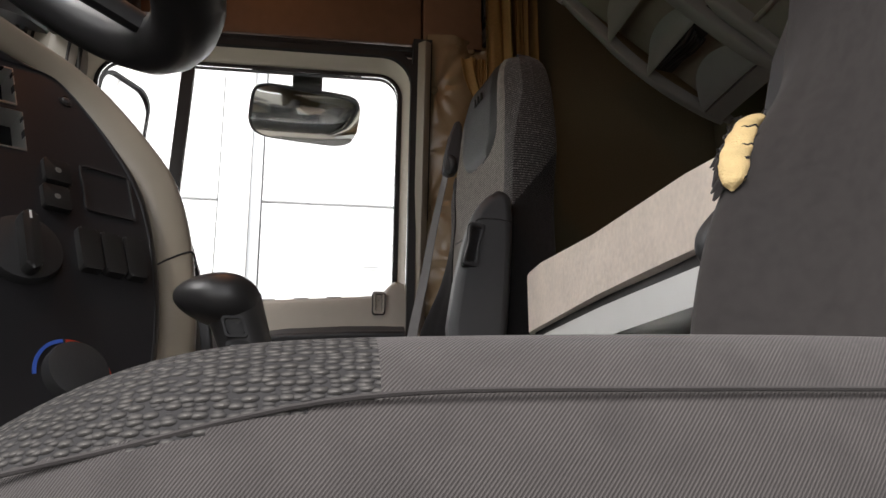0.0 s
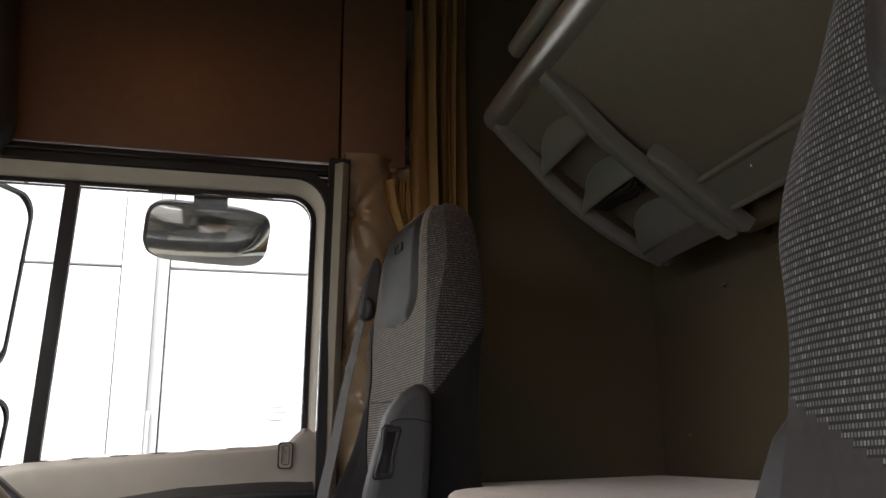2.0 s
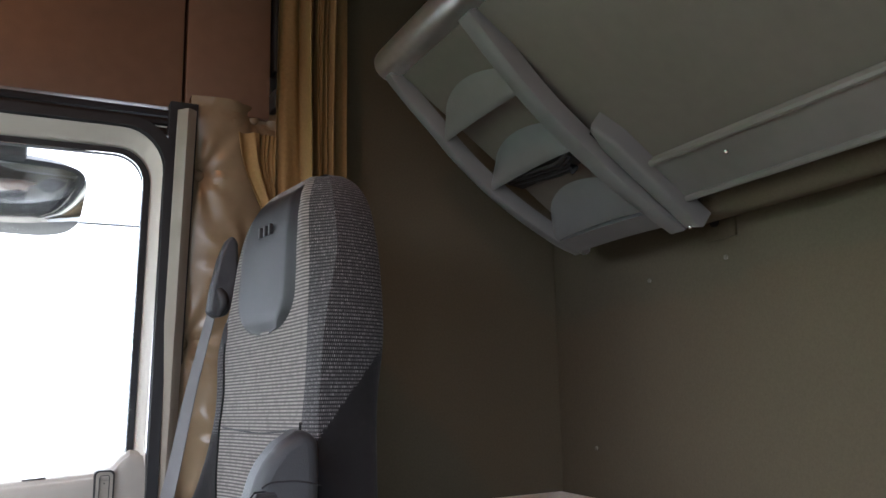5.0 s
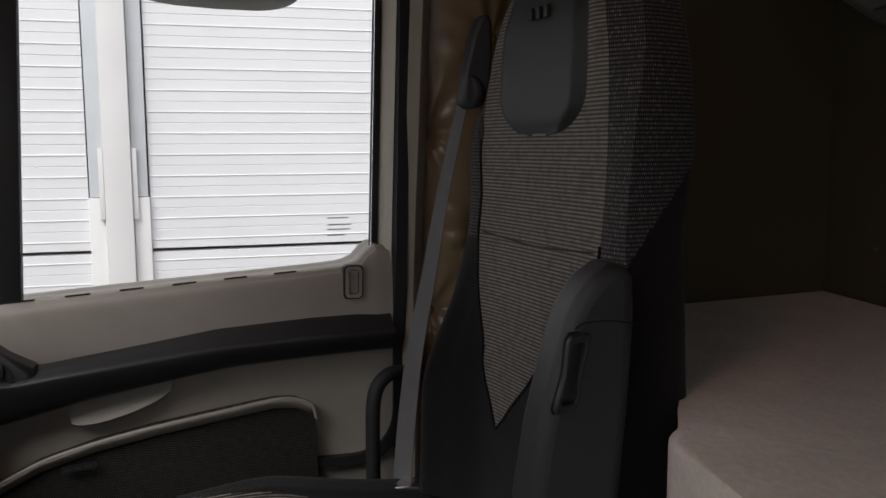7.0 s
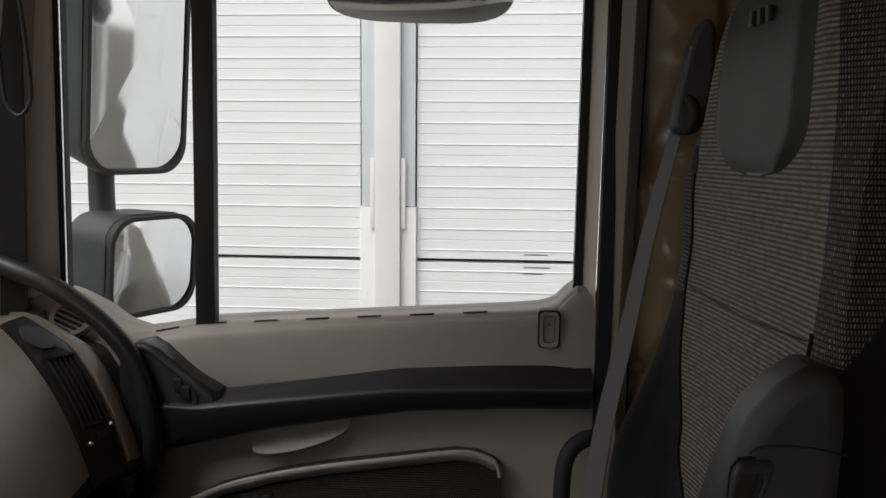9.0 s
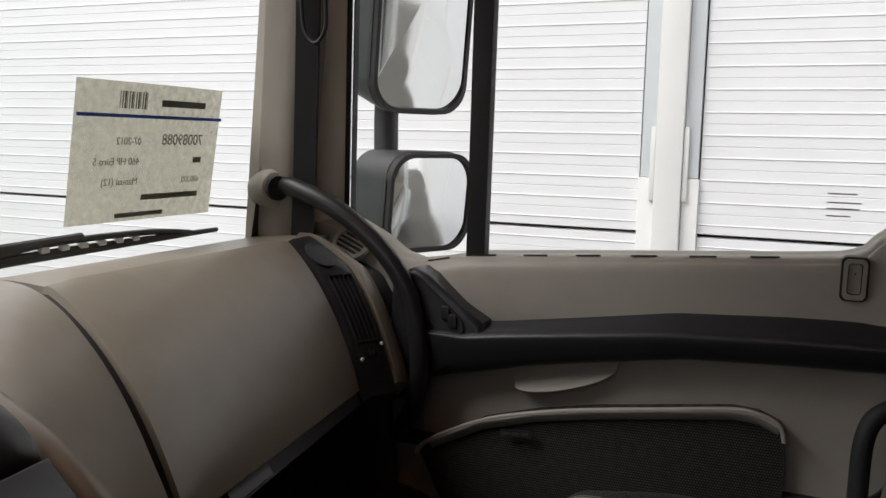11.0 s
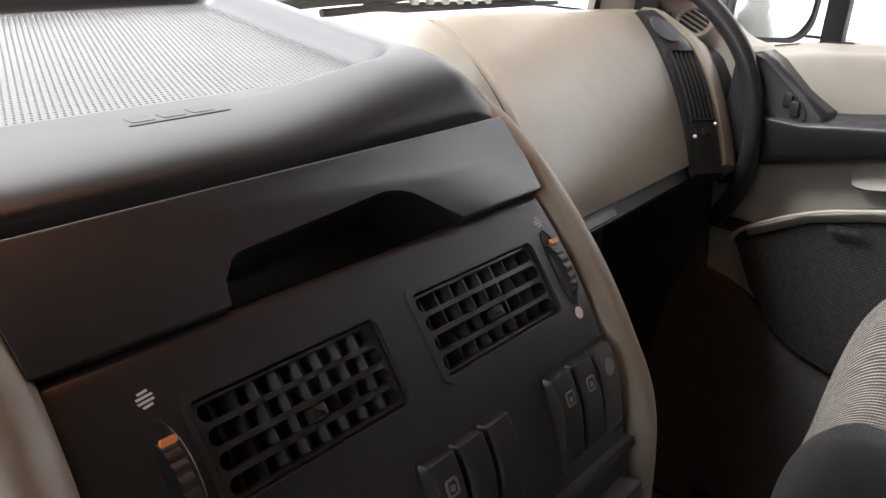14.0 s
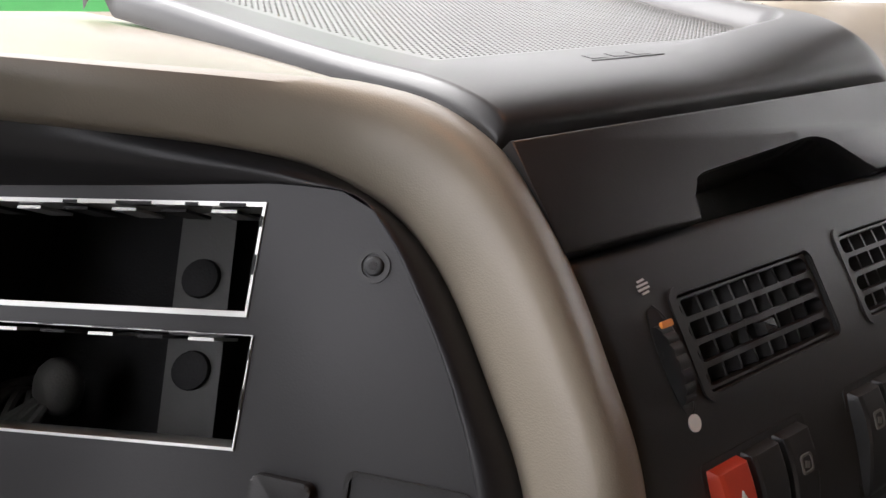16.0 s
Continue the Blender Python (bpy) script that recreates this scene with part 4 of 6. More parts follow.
part("vent_round", shell(lambda a, b: lobe(1.040 + 0.040 * b * math.cos(2 * math.pi * a), 0.165 + 0.095 * b * math.sin(2 * math.pi * a), 0.0055), 24, 4, (-0.004, 0, -0.004)), SLATE, vent)
for k in range(3):
    part("vent_wheel", shell(lambda a, b, k=k: lobe(1.020 + 0.024 * k + 0.016 * a, 0.815 + 0.035 * b, 0.010 if k == 1 else 0.007), 2, 2, (-0.004, 0, -0.004)), BLACK, vent)
for f0, s0 in ((1.012, 0.86), (1.098, 0.79)):
    part("dot", ball(lobe(f0, s0, 0.007), 0.0032, 0.0032, 0.0032, n=10), PRINT, vent)
end = part("end_cap", shell(lambda a, b: lobe(1.126 + 0.075 * a, -0.12 + 1.12 * b, 0.004 - 0.02 * a * a), 10, 24, (-0.02, 0, -0.02)), BEIGE, dash)
part("end_gap", shell(lambda a, b: lobe(1.19 + 0.12 * a, -0.15 + 1.15 * b, -0.022), 6, 24, (-0.02, 0, -0.02)), MATT, dash)
part("under_tray", shell(lambda a, b: Vector((cr([-0.37, -0.44, -0.62], b) - 0.08 * a, 1.40 + 0.74 * a, cr([0.815, 0.79, 0.76], b) - 0.03 * a)), 12, 8, (0, 0, -0.02)), MATT, dash)
kick = thing("footwell_trim", (-0.4, 1.36, 0.3), "dark felt side of the engine tunnel under the dashboard", "trim", kind="structure")
part("panel", shell(lambda a, b: Vector((-0.62 + 0.37 * a, 1.30 + 0.06 * b + 0.03 * a, 0.16 + 0.66 * b)), 8, 8, (0, -0.03, 0)), CARPET, kick)
kick2 = thing("footwell_trim", (-0.4, 2.1, 0.3), "dark felt footwell side by the passenger door", "trim", kind="structure")
part("panel", shell(lambda a, b: Vector((-0.62 + 0.24 * a * (1 - 0.3 * b), 2.13 - 0.01 * b, 0.16 + 0.70 * b)), 8, 8, (0, 0.03, 0)), CARPET, kick2)

# ---- middle console ----
CO = Vector((-0.150, 0.910, 0.945))
CU = Vector((-0.020, 0.335, 0.010)).normalized()
CF = Vector((-0.998, -0.060, 0.0)).normalized()
CZ = CU.cross(CF).normalized()
WIDE = 0.336


def arc(v):
    """The bowed console front: depth and drop at v metres down its face."""
    n, d, z = 12, 0.0, 0.0
    for k in range(n):
        th = radians(45 - 30 * min((k + 0.5) / n * v / 0.17, 1.2))
        d += math.sin(th) * v / n
        z += math.cos(th) * v / n
    return d, z


def con(u, v, h=0.0):
    """On the console's front: u across, v down, h proud."""
    d, z = arc(v)
    th = radians(45 - 30 * min(v / 0.17, 1.2))
    return CO + CU * u - CF * (d + h * math.cos(th)) + CZ * (-z + h * math.sin(th))


def deck(u, d, z):
    """Above the front: u across, d forwards, z up from the front's upper edge."""
    return CO + CU * u + CF * d + CZ * z


cons = thing("middle_console", (-0.2, 1.08, 0.6), "black middle console with air vents, switches and a tray on top", "console")
V1, V2 = (0.049, 0.157, 0.028, 0.073), (0.187, 0.299, 0.026, 0.072)


def front_hole(u, v):
    for a, b, c, d in (V1, V2):
        if a < u < b and c < v < d:
            return True
    return False


def hole_grid(us, vs, fn, skip):
    bm = bmesh.new()
    vv = [[bm.verts.new(fn(u, v)) for u in us] for v in vs]
    for j in range(len(vs) - 1):
        for i in range(len(us) - 1):
            if not skip((us[i] + us[i + 1]) / 2, (vs[j] + vs[j + 1]) / 2):
                bm.faces.new((vv[j][i], vv[j][i + 1], vv[j + 1][i + 1], vv[j + 1][i]))
    return bm


def lines(lo, hi, n, *extra):
    return sorted(set([round(lo + (hi - lo) * k / n, 5) for k in range(n + 1)] + [round(e, 5) for e in extra]))


def roll_off(e, r):
    """How far a rounded edge of radius r has dropped, e metres in from it."""
    k = 1 - min(max(e, 0) / r, 1)
    return r * (1 - math.sqrt(max(1 - k * k, 0)))


def con_edge(u, v):
    return con(u, v, -roll_off(u + 0.007, 0.011) - roll_off(WIDE - u, 0.008) - 0.6 * roll_off(v + 0.002, 0.006))


front = part("front_panel", hole_grid(lines(-0.007, WIDE, 57, -0.0066, -0.0058, -0.0045, -0.003, 0.0005, 0.002, WIDE - 0.001, WIDE - 0.003, WIDE - 0.005, *V1[:2], *V2[:2]), lines(-0.002, 0.34, 40, -0.0015, -0.0005, 0.001, 0.003, V1[2], V1[3], V2[2], V2[3]), con_edge, front_hole), BLACK, cons)
part("side", shell(lambda a, b: con(-0.007, 0.34 * b, -0.0085) + CF * (0.20 * a) + CU * 0.001, 4, 24, CU * 0.01), BLACK, cons)
part("side", shell(lambda a, b: con(WIDE, 0.34 * b, -0.0085) + CF * (0.20 * a) - CU * 0.001, 4, 24, -CU * 0.01), BLACK, cons)
part("core", box(-0.60, -0.21, 0.93, 1.23, 0.40, 0.94, 0.01), MATT, cons)


def air_vent(u0, u1, v0, v1):
    """Framed outlet: rows of slim bars before upright fins, with a thumb slide in the middle."""
    fr = part("air_vent", frame_ring(rounded(u0 - 0.004, u1 + 0.004, v0 - 0.004, v1 + 0.004, 0.007), rounded(u0 - 0.0005, u1 + 0.0005, v0 - 0.0005, v1 + 0.0005, 0.005), -0.006, 0.0012, lambda a, b, d: con(a, b, d)), BLACK, cons)
    part("well", hole_grid(lines(u0, u1, 4), lines(v0, v1, 4), lambda u, v: con(u, v, -0.035), lambda u, v: False), MATT, fr)
    for a, b in ((u0, u0), (u1, u1)):
        part("well_side", grid(lambda p, q, a=a: con(a, v0 + (v1 - v0) * p, -0.035 * q), 6, 2), MATT, fr)
    for a in (v0, v1):
        part("well_side", grid(lambda p, q, a=a: con(u0 + (u1 - u0) * p, a, -0.035 * q), 6, 2), MATT, fr)
    n, m = 4, 8
    for k in range(n):
        # each row is a slot with round ends in the grille plate
        va, vb = v0 + 0.001 + (v1 - v0 - 0.002) * k / n, v0 + 0.001 + (v1 - v0 - 0.002) * (k + 1) / n
        part("slot_frame", frame_ring(rounded(u0 + 0.001, u1 - 0.001, va, vb, 0.0012, 6), rounded(u0 + 0.0032, u1 - 0.0032, va + 0.0013, vb - 0.0013, 0.0040, 6), -0.010, -0.0015, lambda a, b, d: con(a, b, d)), BLACK, fr)
        for i in range(m):
            u = u0 + 0.004 + (u1 - u0 - 0.008) * (i + 0.5) / m
            part("fin", prism([(-0.0045, va + 0.0012), (0.0045, va + 0.0012), (0.0045, vb - 0.0012), (-0.0045, vb - 0.0012)], 0, 0.0016, lambda a, b, d, u=u: con(u + 0.62 * a + d, b, -0.013 + 0.78 * a)), BLACK, fr)
    uc, vc = (u0 + u1) / 2 + 0.003, v0 + (v1 - v0) * 0.62
    part("slide", prism(rounded(uc - 0.0045, uc + 0.0045, vc - 0.0035, vc + 0.0035, 0.001, 3), -0.006, 0.0005, lambda a, b, d: con(a, b, d), 0.002), BLACK, fr)


air_vent(*V1)
air_vent(*V2)
for u, v0, v1 in ((0.033, 0.029, 0.077), (0.316, 0.023, 0.073)):
    well = part("wheel_slot", prism([(u + 0.0062 * math.copysign(abs(math.cos(t)) ** 0.8, math.cos(t)), (v0 + v1) / 2 + (v1 - v0) / 2 * math.sin(t)) for t in [2 * math.pi * k / 24 for k in range(24)]], -0.001, 0.0006, lambda a, b, d: con(a, b, d)), RUBBER, cons)
    part("slot_lip", tube([con(u + 0.0072 * math.cos(t), (v0 + v1) / 2 + (v1 - v0) * 0.52 * math.sin(t), 0.0004) for t in [radians(-80 + 160 * k / 8) for k in range(9)]], [0.0004, 0.0014, 0.0014, 0.0004], 8, 3), BLACK, well)
    vm = (v0 + v1) / 2 + 0.002
    part("thumb_wheel", grid(lambda a, b, u=u, vm=vm: con(u - 0.0034 + 0.0068 * b, vm - 0.0175 * math.cos(math.pi * a), 0.0005 + 0.0058 * math.sin(math.pi * a) * (1 + 0.16 * abs(math.sin(math.pi * 9 * a)))), 90, 2), BLACK, well)
    part("pointer", prism(rounded(u - 0.0036, u + 0.0036, v0 + 0.0075, v0 + 0.0105, 0.001, 2), 0.0045, 0.0062, lambda a, b, d: con(a, b, d)), ORANGE, well)
for u, v in ((0.034, 0.0812), (0.3157, 0.079)):
    part("dot", prism(disc(u, v, 0.0038), 0.0, 0.0006, lambda a, b, d: con(a, b, d)), PRINT, cons)
for u, v in ((0.0345, 0.0195), (0.3175, 0.0165)):
    for k in range(4):
        part("flow_mark", prism([(u - (0.0024, 0.0038, 0.0038, 0.0024)[k], v - 0.0030 + 0.0019 * k), (u + (0.0020, 0.0034, 0.0034, 0.0020)[k], v - 0.0036 + 0.0019 * k), (u + (0.0024, 0.0038, 0.0038, 0.0024)[k], v - 0.0026 + 0.0019 * k), (u - (0.0020, 0.0034, 0.0034, 0.0020)[k], v - 0.0020 + 0.0019 * k)], 0.0, 0.0006, lambda a, b, d: con(a, b, d)), PRINT, cons)


def rocker(u0, u1, v0, v1, material, mark=None):
    """A bowed rocker switch."""
    def fn(a, b):
        u, v = u0 + (u1 - u0) * a, v0 + (v1 - v0) * b
        e = min(a, 1 - a) * (u1 - u0)
        lift = 0.006 - 0.004 * ease(0.15, 0.95, b) + 0.0025 * math.sin(math.pi * b)
        return con(u, v, lift * min(1, (e / 0.002) ** 0.5) * min(1, (min(b, 1 - b) * 24) ** 0.5))
    s = part("switch", grid(fn, 16, 24), material, cons)
    u, v = (u0 + u1) / 2, v0 + (v1 - v0) * 0.30
    if mark == "dot":
        part("mark", prism(disc(u, v - 0.002, 0.0055), 0.0060, 0.0078, lambda a, b, d: con(a, b, d)), GREY, s)
    elif mark == "triangle":
        part("mark", frame_ring([(u - 0.006, v + 0.007), (u + 0.006, v + 0.007), (u, v - 0.005)], [(u - 0.003, v + 0.005), (u + 0.003, v + 0.005), (u, v - 0.001)], 0.006, 0.0082, lambda a, b, d: con(a, b, d)), PRINT, s)
    elif mark:
        part("mark", frame_ring(rounded(u - 0.0045, u + 0.0045, v - 0.005, v + 0.004, 0.002, 3), rounded(u - 0.0033, u + 0.0033, v - 0.0038, v + 0.0028, 0.0015, 3), 0.005, 0.0082, lambda a, b, d: con(a, b, d)), GREY, s)
        part("mark", prism([(u - 0.001, v - 0.002), (u + 0.002, v - 0.001), (u + 0.001, v + 0.002), (u - 0.002, v + 0.001)], 0.005, 0.0082, lambda a, b, d: con(a, b, d)), GREY, s)
    return s


for u0, kinds in ((0.032, ((RED, "triangle"), (BLACK, None), (BLACK, "box"))), (0.146, ((BLACK, "box"), (BLACK, None), (BLACK, None))), (0.258, ((BLACK, "box"), (BLACK, "box"), (SLATE, "dot")))):
    part("switch_well", prism(rounded(u0 - 0.003, u0 + 0.0745, 0.0985, 0.1605, 0.003, 3), -0.001, 0.0008, lambda a, b, d: con(a, b, d)), MATT, cons)
    for k, (m, mark) in enumerate(kinds):
        rocker(u0 + 0.0240 * k, u0 + 0.0240 * k + 0.0230, 0.1015, 0.1575, m, mark)
part("ledge", prism(rounded(0.006, WIDE - 0.002, 0.168, 0.175, 0.002, 3), -0.001, 0.006, lambda a, b, d: con(a, b, d), 0.002), BLACK, cons)
part("latch_knob", prism(rounded(0.262, 0.326, 0.192, 0.206, 0.007, 5), 0.0, 0.015, lambda a, b, d: con(a, b, d), 0.006, 4), SLATE, cons)
part("flap", prism(rounded(0.01, WIDE - 0.01, 0.205, 0.31, 0.006, 4), 0.0, 0.012, lambda a, b, d: con(a, b, d), 0.004, 3), BLACK, cons)

# drawer front with a finger notch, under the tray
DL = 0.0485


def dra(u, w, h=0.0):
    """On the drawer's sloping front: u across, w up, h proud."""
    return deck(u, 0.004 + w * 0.70 - h * 0.70, 0.004 + w * 0.78 + h * 0.70)


def bend(p, q, r, n):
    return [tuple(Vector(p).lerp(Vector(q), k / n).lerp(Vector(q).lerp(Vector(r), k / n), k / n)) for k in range(n + 1)]


NOTCH = [(0.0868, -0.004)] + bend((0.0878, 0.001), (0.0895, 0.0165), (0.1070, 0.0176), 9) + [(0.14, 0.0197), (0.17, 0.0216)] + bend((0.199, 0.0235), (0.215, 0.0245), (0.227, 0.0164), 8) + [(0.244, 0.003), (0.252, -0.004)]
DRAW = [(-0.003, -0.003)] + NOTCH + [(WIDE - 0.001, -0.004), (WIDE + 0.001, 0.020), (WIDE + 0.001, DL), (-0.005, DL), (-0.004, 0.02)]
dr = part("drawer_front", prism(DRAW, -0.015, 0.0055, dra, 0.0014, 3), BLACK, cons)
part("notch_wall", grid(lambda a, b: dra(*NOTCH[round(a * (len(NOTCH) - 1))], 0.001 - 0.035 * b), len(NOTCH) - 1, 2), MATT, dr)
part("notch_back", grid(lambda a, b: dra(0.08 + 0.19 * a, -0.004 + 0.036 * b, -0.034), 4, 2), MATT, dr)
part("gap", box(-0.26, -0.215, 0.925, 1.235, 0.93, 0.985, 0.004), MATT, cons)

# lid with a sunken, pimpled tray


def lid_edges(d):
    return -0.004 - 0.14 * (d - 0.04), WIDE + 0.004 + 0.24 * (d - 0.04)


def tray_in(u, d):
    """How far inside the tray: its rim stands on the far side and at the back, and turns round corners."""
    p, q, f, r = lid_edges(d)[1] - u - 0.036, 0.408 - d, d - 0.106, 0.030
    back = r - math.hypot(r - p, r - q) if p < r and q < r else min(p, q)
    front = r - math.hypot(r - p, r - f) if p < r and f < r else min(p, f)
    return min(back, front)


def lid_z(u, d):
    ul, ur = lid_edges(d)
    k, k2 = (1 - min(max(d - 0.043, 0) / w, 1) for w in (0.072, 0.080))
    z = 0.047 + 0.018 * math.sqrt(1 - k * k) + 0.016 * ease(0.10, 0.42, d) - 0.008 * max(1 - (u - ul) / 0.006, 0) ** 1.3
    # the rim dies out along the front, away from the far corner
    along = max(ease(0.20, 0.02, ur - u), ease(0.16, 0.34, d))
    rim = (1 - ease(-0.004, 0.016, tray_in(u, d))) * along * ease(0.0, 0.02, 0.442 - d)
    return z + 0.0160 * rim * math.sqrt(1 - k2 * k2) - 0.010 * (1 - min((ur - u) / 0.026, 1)) ** 2


def lid_u(a, d):
    """Columns that run beside the lid's edges, evenly spread between them."""
    ul, ur = lid_edges(d)
    if a < 0.3:
        return ul + 0.095 * a / 0.3
    if a > 0.7:
        return ur - 0.095 * (1 - a) / 0.3
    return ul + 0.095 + (ur - ul - 0.19) * (a - 0.3) / 0.4


def lid_row(b):
    """Rows across the lid, close together over its rounded front."""
    return 0.043 + 0.397 * b ** 1.7


def lid_top(a, b):
    d = lid_row(b)
    u = lid_u(a, d)
    return deck(u, d, lid_z(u, d))


def lid_mat(a, b):
    d = lid_row(b)
    ul, ur = lid_edges(d)
    u = lid_u(a, d)
    return 1 if tray_in(u, d) > 0.017 and d > 0.114 and u - ul > 0.035 else 0


PIMPLE = mat("black_pimpled_tray_mat", (0.045, 0.045, 0.043), 0.32, 0.1, 30, 0.03, 900, spec=0.9)
top = part("tray", shell(lid_top, 200, 150, (0, 0, -0.012), lid_mat), [LIDTOP, PIMPLE], cons, "black tray with a pimpled mat")
# pimples in slanting rows
verts, faces = [], []
for j in range(64):
    for i in range(110):
        u, d = -0.03 + 0.0042 * (i + 0.5 * (j % 2)), 0.112 + 0.0046 * j
        if tray_in(u, d) < 0.019 or u - lid_edges(d)[0] < 0.040 or d < 0.116 or (0.098 < u < 0.168 and d < 0.118):
            continue
        n = len(verts)
        h = lid_z(u, d)
        for r, e in ((0.0013, -0.0001), (0.0010, 0.00022), (0.0005, 0.00034)):
            verts += [deck(u + r * math.cos(t * 1.0472), d + r * math.sin(t * 1.0472), h + e) for t in range(6)]
        for k in (0, 6):
            faces += [(n + k + t, n + k + (t + 1) % 6, n + k + 6 + (t + 1) % 6, n + k + 6 + t) for t in range(6)]
        faces.append(tuple(n + 12 + t for t in range(6)))
pim = bmesh.new()
pv = [pim.verts.new(p) for p in verts]
for fc in faces:
    pim.faces.new([pv[k] for k in fc])
part("pimple_relief", pim, PIMPLE, top)
for k in range(3):
    u = 0.107 + 0.018 * k
    part("emblem_bar", prism(rounded(u, u + 0.014, 0.0950, 0.1040, 0.0015, 2), -0.001, 0.00025, lambda a, b, d: deck(a, b, lid_z(a, b) + d)), BLACK, top)
part("emblem_bar", prism([(0.103, 0.0905), (0.163, 0.0905), (0.163, 0.0918), (0.103, 0.0918)], -0.001, 0.00025, lambda a, b, d: deck(a, b, lid_z(a, b) + d)), MATT, top)

# ---- driver's side of the dashboard ----
DP = Vector((-0.188, 0.839, 0.942))
DH = Vector((0.75, 0.66, 0.0)).normalized()
DN = Vector((0.60, -0.68, 0.42)).normalized()
DW = DH.cross(DN).normalized()
if DW.z > 0:
    DW = -DW


def pan(a, b, d=0.0):
    """On the panel beside the wheel: a towards the middle console, b down, d proud."""
    return DP + DH * a + DW * (b - 0.11 * min(a + 0.05, 0)) + DN * d


dd = thing("driver_dashboard", (-0.4, 0.5, 0.6), "black driver dashboard with an empty radio slot under a beige top", "dashboard")
# the panel's edge: down from its rounded upper corner
RIGHT = [(-0.0335, -0.0291), (-0.0195, -0.0290), (-0.0075, -0.0252), (0.0060, -0.0110), (0.0200, 0.0095), (0.0340, 0.0320), (0.0460, 0.0560), (0.0555, 0.0800), (0.0620, 0.1075), (0.0648, 0.1375), (0.064, 0.173), (0.060, 0.215), (0.052, 0.259), (0.038, 0.3105), (0.026, 0.349), (0.010, 0.40)]
PANEL_TOP = [(-0.281, -0.024), (-0.2285, -0.025), (-0.161, -0.026), (-0.113, -0.0268), (-0.076, -0.0278), (-0.050, -0.0285)]
HOLE = (-0.235, -0.051, -0.020, 0.0290)
HOLE2 = (-0.235, -0.0465, 0.0360, 0.084)


BOW = [cr([Vector((p, q, 0)) for p, q in RIGHT[1:]], k / 240) for k in range(241)]
PANEL_EDGE = [Vector((*p, 0)) for p in PANEL_TOP + RIGHT[:-1]]


def right_edge(b):
    return pick([(v.y, v.x) for v in BOW], b)


def pan_skip(a, b):
    return (HOLE[0] < a < HOLE[1] and HOLE[2] < b < HOLE[3]) or (HOLE2[0] < a < HOLE2[1] and HOLE2[2] < b < HOLE2[3])


bs = lines(-0.0289, 0.40, 70, HOLE[2], HOLE[3], HOLE2[2], HOLE2[3])
bm = bmesh.new()
rows = []
for b in bs:
    r = right_edge(b)
    w = HOLE2[1] if b > 0.0325 else HOLE[1]
    us = [-0.40, -0.30, HOLE[0], -0.20, -0.15, -0.10, w] + [w + (r - w) * k / 10 for k in range(1, 11)]
    rows.append([(u, b, bm.verts.new(pan(u, b))) for u in us])
for j in range(len(rows) - 1):
    for i in range(len(rows[0]) - 1):
        q = (rows[j][i], rows[j][i + 1], rows[j + 1][i + 1], rows[j + 1][i])
        if not pan_skip(sum(p[0] for p in q) / 4, sum(p[1] for p in q) / 4):
            bm.faces.new([p[2] for p in q])
panel = part("panel", bm, SOFT, dd)
for h, lip, side, sill in ((HOLE, 0.0019, 0.0012, 0.0024), (HOLE2, 0.0004, 0.0007, 0.0012)):
    cage = part("radio_cage", frame_ring([(h[0], h[2]), (h[1], h[2]), (h[1], h[3]), (h[0], h[3])], [(h[0] + side, h[2] + lip), (h[1] - side, h[2] + lip), (h[1] - side, h[3] - sill), (h[0] + side, h[3] - sill)], -0.022, 0.001, pan), ALU, dd, "bright folded steel radio cage")
    for k in range(7):
        part("spring_tab", prism([(h[0] + 0.012 + 0.024 * k, h[2] + 0.0026), (h[0] + 0.024 + 0.024 * k, h[2] + 0.0026), (h[0] + 0.024 + 0.024 * k, h[2] + 0.004), (h[0] + 0.012 + 0.024 * k, h[2] + 0.004)], -0.03, -0.006, pan), MATT if k % 2 else ALU, cage)
    for k, (p, q) in enumerate(((-0.060, -0.072), (-0.082, -0.088), (-0.104, -0.121), (-0.140, -0.147))):
        part("slit", prism([(q, h[2] + 0.3 * lip), (p, h[2] + 0.3 * lip), (p, h[2] + 1.1 * lip), (q, h[2] + 1.1 * lip)], -0.004, 0.0014, pan), MATT, cage)
    for p, q in ((0.006, 0.0105), (0.0225, 0.031)):
        part("slit", prism([(h[1] - 1.3 * side, h[2] + p), (h[1] - 0.2 * side, h[2] + p), (h[1] - 0.2 * side, h[2] + q), (h[1] - 1.3 * side, h[2] + q)], -0.004, 0.0014, pan), MATT, cage)
slot = part("slot_back", join(prism([(-0.262, -0.052), (-0.03, -0.052), (-0.03, 0.112), (-0.262, 0.112)], -0.160, -0.150, pan), frame_ring([(-0.264, -0.054), (-0.028, -0.054), (-0.028, 0.114), (-0.264, 0.114)], [(-0.260, -0.050), (-0.032, -0.050), (-0.032, 0.110), (-0.260, 0.110)], -0.150, -0.012, pan)), MATT, dd)
strap = part("mounting_strip", grid(lambda a, b: pan(-0.157 + 0.010 * b + 0.034 * a, -0.045 + 0.15 * b, -0.120), 2, 8), GREY, dd)
for a, b in ((-0.137, 0.007), (-0.133, 0.060)):
    part("strip_plug", prism(disc(a, b, 0.0115), -0.120, -0.116, pan, 0.002), MATT, strap)
wires = thing("wire_bundle", (-0.40, 0.70, 0.85), "grey plug and cables inside the empty radio slot", "cable")
part("plug", ball(pan(-0.200, 0.073, -0.098), 0.012, 0.014, 0.018, n=12), GREY, wires)
